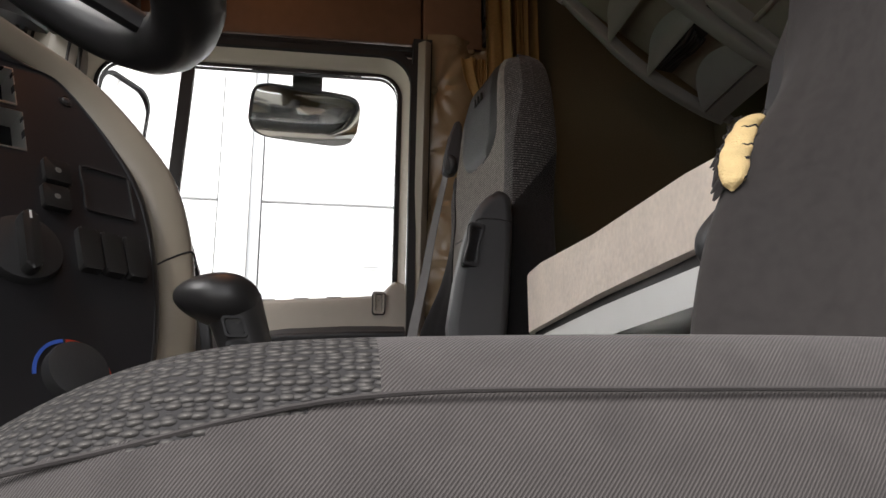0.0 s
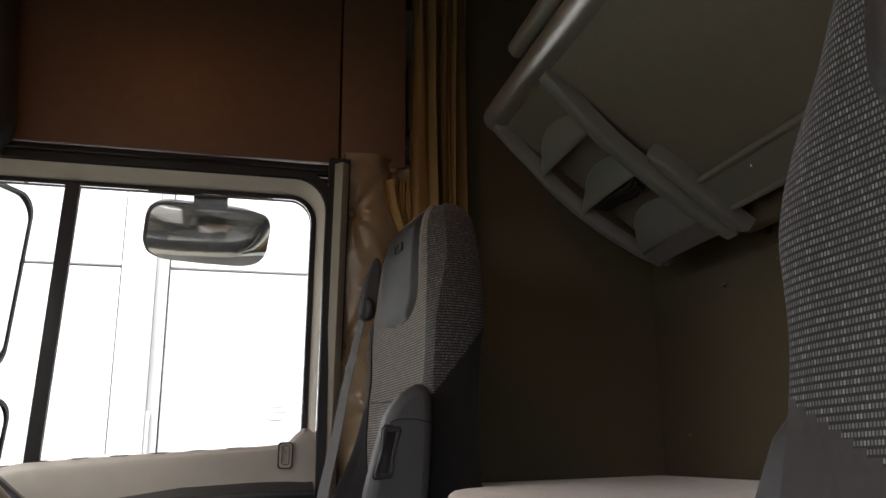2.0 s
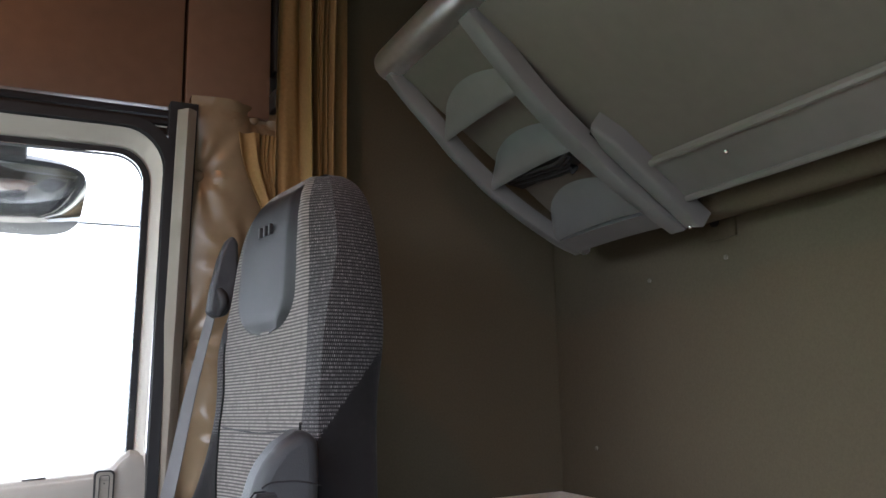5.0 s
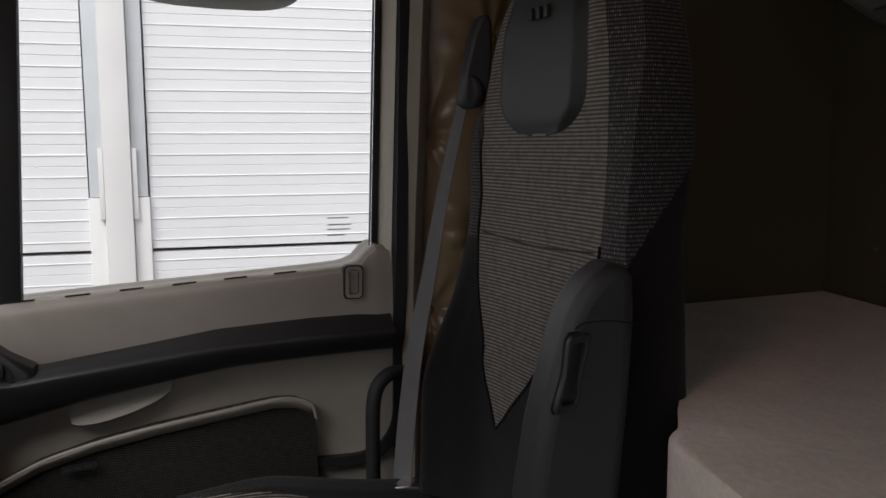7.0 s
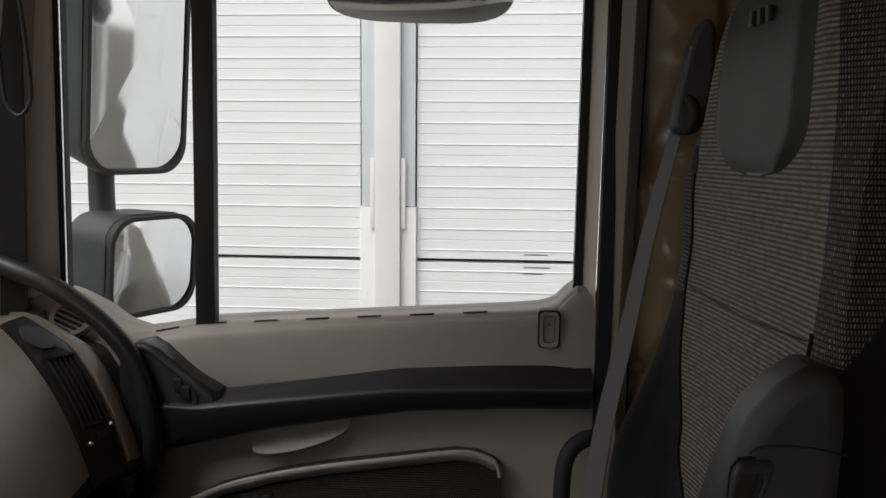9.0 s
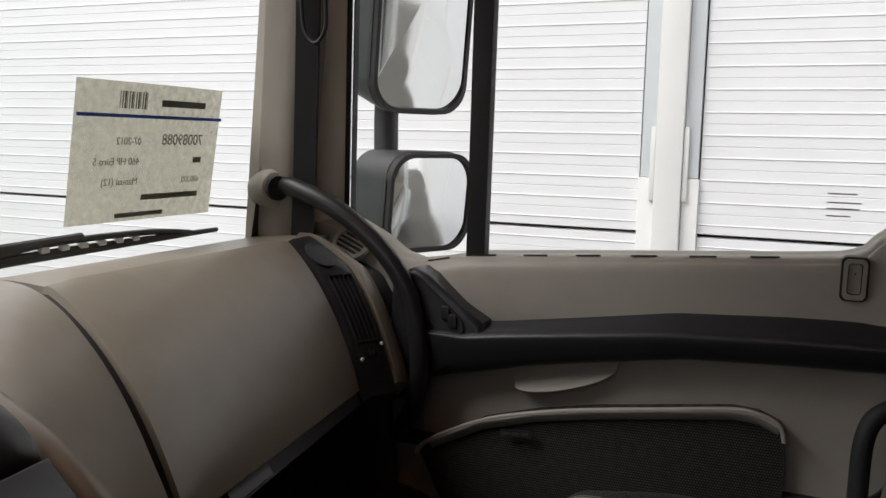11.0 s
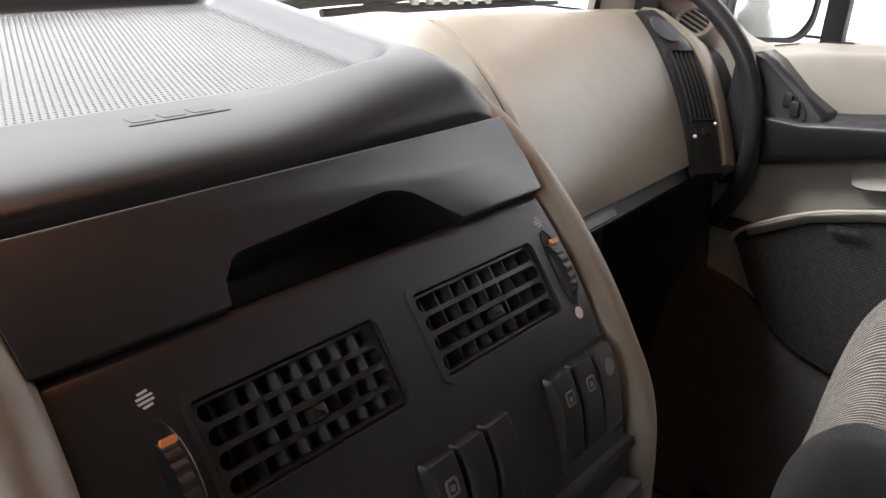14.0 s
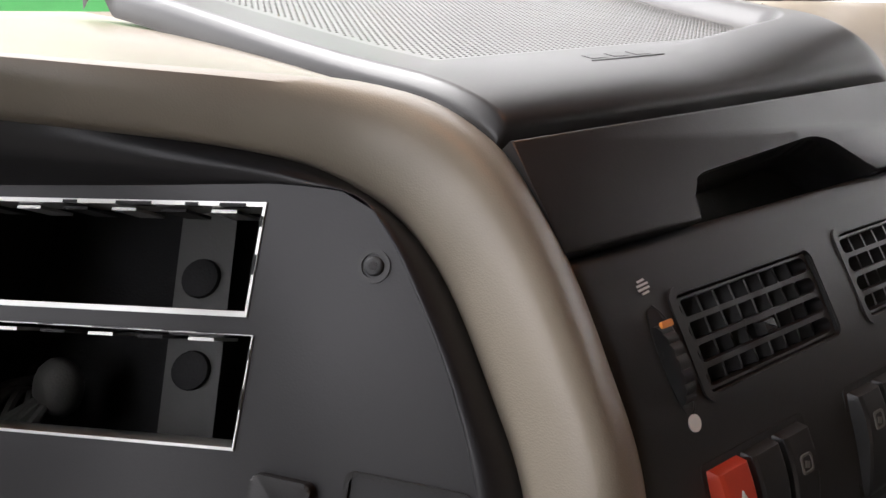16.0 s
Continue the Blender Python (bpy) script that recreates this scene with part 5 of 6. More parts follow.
for k in range(4):
    part("cable", tube([pan(-0.200, 0.073, -0.098), pan(-0.205 - 0.01 * k, 0.094 + 0.004 * k, -0.085 + 0.006 * k), pan(-0.218 - 0.008 * k, 0.078, -0.10), pan(-0.225, 0.10 - 0.01 * k, -0.12)], 0.0028, 6, 6), GREY, wires)
scr = part("screw", frame_ring(disc(0.0, 0.0, 0.0070, 28), disc(0.0, 0.0, 0.0052, 28), -0.002, 0.0010, pan), BLACK, panel)
part("screw_head", prism(disc(0.0, 0.0, 0.0042), -0.001, 0.0016, pan, 0.0014, 3), SLATE, scr, "dull steel screw head")
part("screw_socket", prism(disc(0.0, 0.0, 0.0020, 6), 0.0015, 0.0019, pan), MATT, scr)
for a, b, w, h in ((-0.022, 0.103, 0.026, 0.026), (0.029, 0.110, 0.052, 0.056)):
    part("blank_frame", frame_ring(rounded(a - w / 2, a + w / 2, b - h / 2, b + h / 2, 0.004), rounded(a - w / 2 + 0.002, a + w / 2 - 0.002, b - h / 2 + 0.002, b + h / 2 - 0.002, 0.003), 0.0, 0.002, pan), MATT, panel)
for a, b in ((-0.022, 0.103), (-0.026, 0.135)):
    bt = part("push_button", prism(rounded(a - 0.013, a + 0.013, b - 0.013, b + 0.013, 0.003), 0.0, 0.006, pan, 0.002), BLACK, panel)
    part("button_mark", prism(disc(a, b, 0.003, 8), 0.006, 0.0066, pan), GREY, bt)
for k in range(3):
    part("rocker", prism(rounded(-0.012 + 0.022 * k, 0.008 + 0.022 * k, 0.165, 0.21, 0.003), 0.0, 0.008, pan, 0.003), BLACK, panel)
kn = part("light_knob", prism(disc(-0.062, 0.20, 0.033, 28), 0.0, 0.010, pan, 0.004), MATT, panel)
part("knob_grip", prism(rounded(-0.069, -0.055, 0.17, 0.23, 0.006), 0.010, 0.022, pan, 0.004), BLACK, kn)
part("knob_mark", prism([(-0.063, 0.172), (-0.061, 0.172), (-0.061, 0.18), (-0.063, 0.18)], 0.022, 0.0224, pan), PRINT, kn)
part("heater_knob", prism(disc(-0.03, 0.315, 0.026, 28), 0.0, 0.012, pan, 0.004), MATT, panel)
part("heat_scale", frame_ring([(-0.03 + 0.033 * math.cos(t), 0.315 + 0.033 * math.sin(t)) for t in [radians(-95 + 130 * k / 20) for k in range(21)] + [radians(35 - 130 * k / 20) for k in range(21)]], [(-0.03 + 0.030 * math.cos(t), 0.315 + 0.030 * math.sin(t)) for t in [radians(-95 + 130 * k / 20) for k in range(21)] + [radians(35 - 130 * k / 20) for k in range(21)]], 0.0, 0.0012, pan), RED, panel)
part("cold_scale", prism([(-0.03 + r * math.cos(t), 0.315 + r * math.sin(t)) for r, s in ((0.033, 1), (0.030, -1)) for t in [radians(-100 - 80 * (k if s > 0 else 12 - k) / 12) for k in range(13)]], 0.0, 0.0012, pan), BLUE, panel)

# beige strip round the panel, running over into the dashboard top
STRIP = [((-0.36, 0.62, 1.000), (-0.37, 0.64, 1.012)), ((-0.285, 0.735, 0.993), (-0.290, 0.775, 1.010)), ((-0.235, 0.815, 0.985), (-0.240, 0.868, 1.006)), ((-0.208, 0.846, 0.972), (-0.196, 0.898, 0.990)),
         ((-0.176, 0.861, 0.948), (-0.158, 0.908, 0.957)), ((-0.138, 0.866, 0.905), (-0.117, 0.908, 0.912)), ((-0.106, 0.865, 0.862), (-0.088, 0.907, 0.868)), ((-0.086, 0.850, 0.800), (-0.066, 0.896, 0.803)), ((-0.070, 0.815, 0.715), (-0.052, 0.865, 0.715)), ((-0.07, 0.77, 0.62), (-0.045, 0.82, 0.62))]


def strip_sides(b):
    p, q = cr([Vector(s[0]) for s in STRIP], b), cr([Vector(s[1]) for s in STRIP], b)
    return p.lerp(q, 0.10 * ease(0.22, 0.5, b)), q


def border(a, b):
    """The black lip that rounds from the panel's edge to the beige strip."""
    q = strip_sides(b)[0] + Vector((-0.010, 0, -0.007))
    e = cr(PANEL_EDGE, b)
    p = pan(e.x, e.y, 0.0010)
    m = p.lerp(q, 0.45) + DN * (0.0045 + 0.002 * ease(0.30, 0.15, b))
    return cr([p - DN * 0.004, p, p.lerp(m, 0.5) + DN * 0.0012, m, m.lerp(q, 0.5) + DN * 0.0015, q], a)


part("panel_border", grid(border, 20, 90), SOFT, dd, "smooth black lip round the panel")


def strip_face(a, b):
    p, q = strip_sides(b)
    m = p.lerp(q, 0.5) + Vector((0.012, -0.004, 0.012))
    return cr([p + Vector((-0.012, 0.0, -0.008)), p, m, q, q + Vector((-0.014, 0.004, -0.012))], a)


part("trim_strip", shell(strip_face, 16, 70, (-0.012, 0, -0.010)), BEIGE, dd, "beige grained trim strip")


part("strip_joint", tube([strip_face(k / 10, 0.80) + Vector((0.0004, 0, 0.0004)) for k in range(1, 10)], 0.0010, 6, 2), RUBBER, dd)


def dash_top(a, b):
    front_l = [Vector((-0.55, 0.02, 1.01)), Vector((-0.44, 0.30, 1.015)), Vector((-0.40, 0.52, 1.014)), Vector((-0.355, 0.645, 1.012)), Vector((-0.288, 0.775, 1.010)), Vector((-0.252, 0.845, 1.006)), Vector((-0.240, 0.868, 1.004)), Vector((-0.205, 0.896, 0.992))]
    p = cr(front_l, a)
    q = Vector((-0.775, 0.03 + 0.86 * a, 0.985))
    return p.lerp(q, b) + Vector((0, 0, 0.008 * math.sin(math.pi * b)))


part("top", shell(dash_top, 30, 14, (0, 0, -0.02)), BEIGE, dd, "beige grained dashboard top")
part("rear_top", shell(lambda a, b: Vector((-0.50 - 0.275 * b, 0.86 + 0.62 * a, 1.012 - 0.027 * b)), 12, 6, (0, 0, -0.02)), BEIGE, dd)
part("cluster_hood", shell(lambda a, b: Vector((-0.42 - 0.20 * b, 0.20 + 0.42 * a, 0.985 + 0.07 * math.sin(math.pi * b) * math.sin(math.pi * a) ** 0.5)), 16, 10, (0, 0, -0.02)), BLACK, dd)
part("cluster", shell(lambda a, b: Vector((-0.44 - 0.06 * b, 0.15 + 0.47 * a, 0.72 + 0.27 * b)), 8, 8, (-0.02, 0, 0)), MATT, dd)
part("lower_cover", shell(lambda a, b: Vector((-0.42 - 0.14 * b, 0.02 + 0.66 * a, 0.72 - 0.2 * b)), 8, 8, (-0.02, 0, 0)), MATT, dd)

# ---- steering wheel ----
wh = thing("steering_wheel", (-0.20, 0.40, 0.90), "black steering wheel with a thick padded rim", "steering wheel")
WC, WA, WB = Vector((-0.185, 0.420, 0.965)), Vector((0.80, 0, -0.60)), Vector((0, 1, 0))
part("rim", tube([WC + (WA * math.cos(t) + WB * math.sin(t)) * 0.215 for t in [2 * math.pi * k / 16 for k in range(16)]], 0.021, 14, 5, True), BLACK, wh)
part("hub", ball(WC + Vector((-0.03, 0, -0.04)), 0.085, 0.085, 0.045, Euler((0, radians(37), 0)).to_matrix()), BLACK, wh)
for t in (0.6, 2.5, 3.9, 5.6):
    d = WA * math.cos(t) + WB * math.sin(t)
    part("spoke", tube([WC + d * 0.06 + Vector((-0.025, 0, -0.035)), WC + d * 0.14 + Vector((-0.012, 0, -0.015)), WC + d * 0.205], [0.022, 0.016, 0.014], 10, 5, flat=0.5), BLACK, wh)
part("column", tube([WC + Vector((-0.05, 0, -0.07)), WC + Vector((-0.14, 0, -0.22)), (-0.42, 0.40, 0.42)], 0.05, 14), MATT, wh)

# ---- gear lever ----
gl = thing("gear_lever", (0.03, 0.76, 0.38), "black gear lever with a rounded knob and grey switch", "gear lever")
part("stem", tube([(0.075, 0.77, 0.36), (0.055, 0.765, 0.50), (0.030, 0.755, 0.62), (0.0144, 0.750, 0.664), (0.0005, 0.747, 0.706), (-0.006, 0.745, 0.722)], [0.027, 0.023, 0.021, 0.021, 0.0235, 0.026], 24, 5), BLACK, gl)
head = ball((0, 0, 0), 0.0375, 0.033, 0.0235, None, 32)
for v in head.verts:
    # fuller towards the stem, a flatter underside at the nose
    w = v.co.x / 0.0375
    v.co = Vector((-0.0185, 0.745, 0.7255)) + Vector((v.co.x, v.co.y * (1 + 0.10 * w), v.co.z * (1 + 0.24 * w) - 0.0025 * w))
part("knob", head, BLACK, gl)
sw = part("switch_frame", frame_ring(rounded(-0.006, 0.015, 0.666, 0.688, 0.004), rounded(-0.003, 0.012, 0.669, 0.685, 0.003), -0.006, 0.003, lambda a, b, d: Vector((a + (0.678 - b) * 0.30, 0.7285 - d, b))), RUBBER, gl)
rk = part("rocker_frame", frame_ring(rounded(-0.009, 0.010, 0.690, 0.708, 0.004), rounded(-0.0068, 0.0078, 0.692, 0.706, 0.003), -0.006, 0.0035, lambda a, b, d: Vector((a + (0.7 - b) * 0.30 - 0.002, 0.7245 - d, b))), RUBBER, gl)
part("rocker", prism(rounded(-0.0066, 0.0076, 0.6925, 0.7055, 0.003), -0.006, 0.0005, lambda a, b, d: Vector((a + (0.7 - b) * 0.30 - 0.002, 0.7245 - d, b)), 0.001), RUBBER, rk)
part("switch", prism(rounded(-0.0028, 0.0118, 0.6692, 0.6848, 0.0025), -0.006, 0.003, lambda a, b, d: Vector((a + (0.678 - b) * 0.30, 0.7285 - d, b)), 0.0015), SLATE, sw)
part("boot", tube([(0.08, 0.77, 0.37), (0.08, 0.77, 0.42), (0.072, 0.768, 0.48)], [0.085, 0.055, 0.034], 16), RUBBER, gl)

# ---- seats ----
HEIGHT = [0.0, 0.10, 0.20, 0.32, 0.44, 0.54, 0.64, 0.70, 0.745, 0.775, 0.795, 0.805]
LEVEL = [i / (len(HEIGHT) - 1) for i in range(len(HEIGHT))]
HALF = [0.215, 0.222, 0.225, 0.218, 0.200, 0.205, 0.190, 0.170, 0.146, 0.120, 0.086, 0.030]
THICK = [0.10, 0.11, 0.11, 0.10, 0.10, 0.105, 0.105, 0.103, 0.095, 0.076, 0.050, 0.012]
# side bolsters and lean of the passenger's and the driver's backrest, up their height
FORM_P = ([0.060, 0.065, 0.062, 0.022, 0.004, 0.004, 0.004, 0.004, 0.003, 0.002, 0.001, 0.0], [0.070, 0.080, 0.088, 0.098, 0.107, 0.110, 0.113, 0.117, 0.126, 0.140, 0.157, 0.180])
FORM_D = ([0.075, 0.082, 0.063, 0.006, 0.004, 0.006, 0.006, 0.004, 0.003, 0.002, 0.001, 0.0], [0.040, 0.060, 0.075, 0.092, 0.105, 0.112, 0.120, 0.128, 0.140, 0.155, 0.172, 0.195])


RING = [(0, 2.0), (0.4, 2.0), (0.75, 2.0), (0.95, 1.9), (1.02, 1.2), (1.03, 0.3), (0.98, -0.55), (0.86, -1.0), (0.70, -0.55), (0.45, -0.08), (0, 0)]
RING = RING + [(-x, y) for x, y in RING[-2:0:-1]]


def back_point(o, a, b, turn=0.0, form=FORM_P):
    """The backrest of a seat: a round it from the middle of its rear, b up."""
    w, p, t, l, c = (cr(q, b) for q in (HALF, form[0], THICK, form[1], HEIGHT))
    k = len(RING)
    P = [Vector((x, y, 0)) for x, y in RING]
    q = cr([P[-1]] + P + P[:2], (a * k + 1) / (k + 2))
    depth = p * q.y if q.y <= 0 else t * q.y / 2
    x, y = l + depth, q.x * w
    x += 0.03 * ease(0.70, 1.03, abs(q.x)) * ease(0.52, 0.70, c) * (1 if q.y < 0.5 else 0)
    return Vector((o.x + x * math.cos(turn) - y * math.sin(turn), o.y + x * math.sin(turn) + y * math.cos(turn), o.z + c))


def back_mats(o, inward, ribbed, form):
    """0 plain twill, 1 middle cloth, 2 dashed cloth, as the cover is sewn."""
    def fn(a, b):
        p = back_point(o, a, b, 0, form)
        c, w = cr(HEIGHT, b), cr(HALF, b)
        x = (p.y - o.y) / w * inward
        rear = p.x - o.x - cr(form[1], b)
        facing = rear < 0.030
        if ribbed:
            inner_edge = 0.80 - 1.1 * min(max((0.40 - c) / 0.27, 0), 1)
            outer_edge = -0.80 + 0.30 * min(max((0.42 - c) / 0.18, 0), 1) + 0.2 * min(max((0.21 - c) / 0.08, 0), 1)
            if facing and outer_edge < x < inner_edge and c > 0.12:
                return 1
            return 2 if c > 0.40 + 1.3 * max(rear, 0) else 0
        if rear < 0.13 and (x < 0.17 or c > 0.335 + 0.1 * (x - 0.17) + 0.8 * max(rear, 0)):
            return 2
        return 0
    return fn


def seat(name, o, label, inward, pattern, worn, turn, form, plain, top):
    s = thing(name, (o.x - 0.2, o.y, FLOOR), label, "seat", "cab seats")
    rot = Matrix.Rotation(turn, 3, "Z")

    def spin(v):
        return o + rot @ (Vector(v) - o)
    part("backrest", grid(lambda a, b: back_point(o, a, b, turn, form), 300, 240, close_u=True, mats=back_mats(o, inward, not worn, form), cap=True, cloth=True), [plain, pattern, DOTS], s)

    def padf(a, b):
        c = 0.552 + 0.232 * b
        w = 0.112 * (0.12 + 0.88 * math.sqrt(max(1 - max(1 - b / 0.26, 0) ** 2, 0)) * (1 - 0.45 * b ** 5) + 0.04 * b)
        x = (2 * a - 1) * w
        e = min(min(a, 1 - a) * 2 * w, b * 0.222, (1 - b) * 0.222)
        lean = float(np.interp(c, HEIGHT, form[1])) + 0.002 - 0.010 * ease(0, 0.022, e) - 0.003 * (abs(x) / w) ** 2
        return spin((o.x + lean, o.y + x, o.z + c))
    hp = part("head_pad", shell(padf, 24, 30, (0.03, 0, 0)), LEATHER, s, "grey leatherette head pad")
    for k in range(3):
        c = spin((o.x + form[1][7] - 0.0095, o.y - 0.020 + 0.02 * k, o.z + 0.715))
        part("emblem_bar", box(c.x - 0.0012, c.x + 0.004, c.y - 0.006, c.y + 0.006, c.z - 0.008, c.z + 0.008, 0.001), LEATHER, hp)
    if not worn:
        part("seam", tube([spin((o.x + 0.102, o.y - 0.155, o.z + 0.412)), spin((o.x + 0.106, o.y, o.z + 0.405)), spin((o.x + 0.102, o.y + 0.155, o.z + 0.412))], 0.0016, 6), MATT, s)

    def cush(a, b):
        q = [(-1.0, -0.16), (-1.04, -0.09), (-1.03, -0.03), (-0.95, 0.004), (-0.80, 0.002), (-0.6, -0.012), (0, -0.014), (0.6, -0.012), (0.80, 0.002), (0.95, 0.004), (1.03, -0.03), (1.04, -0.09), (1.0, -0.16)]
        p = cr([Vector((x, y, 0)) for x, y in q], a)
        g = max((b - 0.72) / 0.28, 0) * math.pi / 2
        x = 0.06 - 0.475 * b if worn else 0.06 - 0.405 * min(b / 0.72, 1) - 0.07 * math.sin(g)
        roll = ease(0.72 if worn else 0.60, 1.0, b)
        z = p.y * (1 - 0.05 * roll) - (0.050 * roll ** 2 if worn else 0.025 * ease(0.45, 0.75, b) + 0.115 * (1 - math.cos(g))) + 0.010 * math.sin(math.pi * b) + (0.0 if worn else 0.055 * ease(0.05, 0.8, b) + 0.030 * ease(-0.3, 0.45, p.x) * (1 - ease(0.62, 0.98, p.x)) * ease(0.3, 0.95, b))
        return spin((o.x + x, o.y + p.x * (0.245 - (0.01 * roll if worn else 0.055 * roll ** 2)), o.z + z))

    def cmat(a, b):
        p = cush(a, b)
        return 1 if (abs(p.y - o.y) < 0.150 if worn else -0.205 < p.y - o.y < 0.145) and p.z > o.z - 0.050 else (2 if (worn and p.x < 0.070 and p.z > o.z - 0.0137 + 0.22 * p.x) else 0)
    part("cushion", grid(cush, 220, 120, mats=cmat, cloth=True if worn else "along"), [plain, top, DOTC], s)
    part("cushion_front", shell(lambda a, b: spin((o.x - (0.41 if worn else 0.385) - 0.012 * math.sin(math.pi * b), o.y + (2 * a - 1) * (0.235 if worn else 0.185), o.z - 0.042 + (0 if worn else 0.012) - 0.12 * b)), 10, 8, (0.03, 0, 0)), plain, s)
    part("pan", box(o.x - 0.36, o.x + 0.10, o.y - 0.22, o.y + 0.22, o.z - 0.20, o.z - 0.12, 0.02), MATT, s)
    part("base", box(o.x - 0.30, o.x + 0.06, o.y - 0.17, o.y + 0.17, FLOOR, o.z - 0.20, 0.02), MATT, s)
    return s


PO, DO = Vector((0.318, 1.765, 0.700)), Vector((0.355, 0.385, 0.588))
ps = seat("truck_seat", PO, "grey patterned passenger seat with a raised armrest", -1, RIB, False, radians(8), FORM_P, DARK_TWILL, RIBC)
ds = seat("truck_seat", DO, "dark dash-patterned driver seat with a worn torn edge", 1, DOTS, True, 0.0, FORM_D, PLAIN, DOTC)


def seam_line(o, edge, c0, c1, turn, form):
    """Points on a backrest's front along a sewn edge: edge(c) gives the place across, from -1 to 1 over the seat's half width."""
    out = []
    for k in range(15):
        c = c0 + (c1 - c0) * k / 14
        b = float(np.interp(c, HEIGHT, LEVEL))
        w = cr(HALF, b)
        best = min((abs((back_point(o, 0.30 + 0.40 * i / 160, b, 0, form).y - o.y) / w + edge(c)), i) for i in range(161))
        out.append(back_point(o, 0.30 + 0.40 * best[1] / 160, b, turn, form) + Vector((-0.0005, 0, 0)))
    return out


part("insert_seam", tube(seam_line(PO, lambda c: 0.80 - 1.1 * min(max((0.40 - c) / 0.27, 0), 1), 0.13, 0.42, radians(8), FORM_P), 0.0024, 6, 2), DARK_TWILL, ps)
part("insert_seam", tube(seam_line(PO, lambda c: -0.80 + 0.30 * min(max((0.42 - c) / 0.18, 0), 1) + 0.2 * min(max((0.21 - c) / 0.08, 0), 1), 0.13, 0.56, radians(8), FORM_P), 0.0024, 6, 2), DARK_TWILL, ps)
# raised armrest of the passenger seat
ARM = [(0.356, 0.772), (0.325, 0.792), (0.31, 0.822), (0.318, 0.906), (0.323, 0.977), (0.344, 1.055), (0.363, 1.096), (0.378, 1.112), (0.396, 1.119), (0.414, 1.111), (0.425, 1.08), (0.425, 1.03), (0.421, 0.94), (0.413, 0.866), (0.389, 0.767)]
RAISED = [(0.372, 0.745), (0.338, 0.762), (0.318, 0.795), (0.314, 0.850), (0.328, 0.937), (0.345, 1.008), (0.360, 1.058), (0.369, 1.076), (0.387, 1.098), (0.410, 1.113), (0.426, 1.115), (0.437, 1.098), (0.439, 1.060), (0.437, 1.007), (0.432, 0.930), (0.424, 0.845), (0.407, 0.742)]
ar = part("armrest", prism(RAISED, 1.522, 1.590, lambda a, b, d: Vector((a, d, b))), SLATE, ps, "slate grey raised armrest")
bv = ar.modifiers.new("round", "BEVEL")
bv.width, bv.segments, bv.limit_method = 0.020, 5, "ANGLE"


def catch(a, b, d):
    """On the armrest's inner face, slanting with it: a forwards to back, b up, d inwards from the face."""
    return Vector((0.3600 + a + 0.20 * (b - 1.0), 1.523 - d + 0.35 * a, b))


BONE = [(0.0165 * (1 - 0.22 * math.sin(math.pi * k / 10) ** 2), 0.963 + 0.072 * k / 10) for k in range(11)]
bone = [(-0.013, 0.957), (0.013, 0.957)] + BONE + [(0.013, 1.041), (-0.013, 1.041)] + [(-a, b) for a, b in BONE[::-1]]
inside = [(a * 0.62, 0.999 + (b - 0.999) * 0.78) for a, b in bone]
part("catch_gap", prism([(a * 1.22 + 0.002, 0.999 + (b - 0.999) * 1.05) for a, b in bone], -0.002, 0.001, catch), RUBBER, ps)
hd = part("armrest_catch", frame_ring(bone, inside, -0.004, 0.010, catch), SLATE, ps, "slate grey finger catch")
part("catch_hollow", prism(inside, -0.004, 0.0035, catch), ARMS, hd)
rim = hd.modifiers.new("round", "BEVEL")
rim.width, rim.segments, rim.limit_method = 0.003, 3, "ANGLE"
part("cap_seam", tube([(0.364, 1.5215, 1.046), (0.376, 1.5215, 1.052), (0.41, 1.5215, 1.052), (0.438, 1.5215, 1.046)], 0.0012, 6, 3), RUBBER, ps)
part("pivot", tube([(0.42, 1.575, 0.80), (0.42, 1.62, 0.80)], 0.03, 16, 2), SLATE, ps)
part("pivot_cap", prism(disc(0.395, 0.782, 0.011), 0, 0.002, lambda a, b, d: Vector((a, 1.5222 - d, b))), ARMS, ps)
# belt on the outer side
GUIDE = [(0.372, 1.305), (0.378, 1.350), (0.389, 1.400), (0.402, 1.434), (0.412, 1.440), (0.421, 1.428), (0.422, 1.375), (0.417, 1.325), (0.404, 1.300), (0.386, 1.296)]
gd = part("belt_guide", prism(GUIDE, 1.950, 1.986, lambda a, b, d: Vector((a, d, b))), SLATE, ps, "slate grey belt guide")
bv = gd.modifiers.new("round", "BEVEL")
bv.width, bv.segments, bv.limit_method = 0.009, 4, "ANGLE"
part("belt_eye", tube([(0.386, 1.960, 1.345), (0.394, 1.950, 1.335), (0.397, 1.948, 1.318), (0.390, 1.955, 1.300)], [0.006, 0.009, 0.009, 0.005], 10), MATT, gd)
part("belt_slot", tube([(0.405, 1.948, 1.285), (0.404, 1.946, 1.262), (0.402, 1.948, 1.240)], [0.004, 0.009, 0.004], 10), MATT, ps)
belt = thing("seat_belt", (0.28, 1.98, 0.70), "grey webbing seat belt hanging beside the passenger seat", "seat belt")
part("webbing", ribbon([(0.390, 1.985, 1.330), (0.357, 1.995, 1.178), (0.333, 1.998, 1.045), (0.304, 1.995, 0.901), (0.283, 1.985, 0.736), (0.278, 1.975, 0.66)], [0.018, 0.023, 0.027, 0.032, 0.035, 0.036], 0.0016, (1.0, -1.1, 0.2)), BELT, belt)
part("tongue", box(0.262, 0.318, 1.955, 1.985, 0.695, 0.712, 0.004), STEEL, belt)
buckle = thing("belt_buckle", (0.15, 1.60, 0.70), "black belt buckle with a red button beside the seat", "buckle")
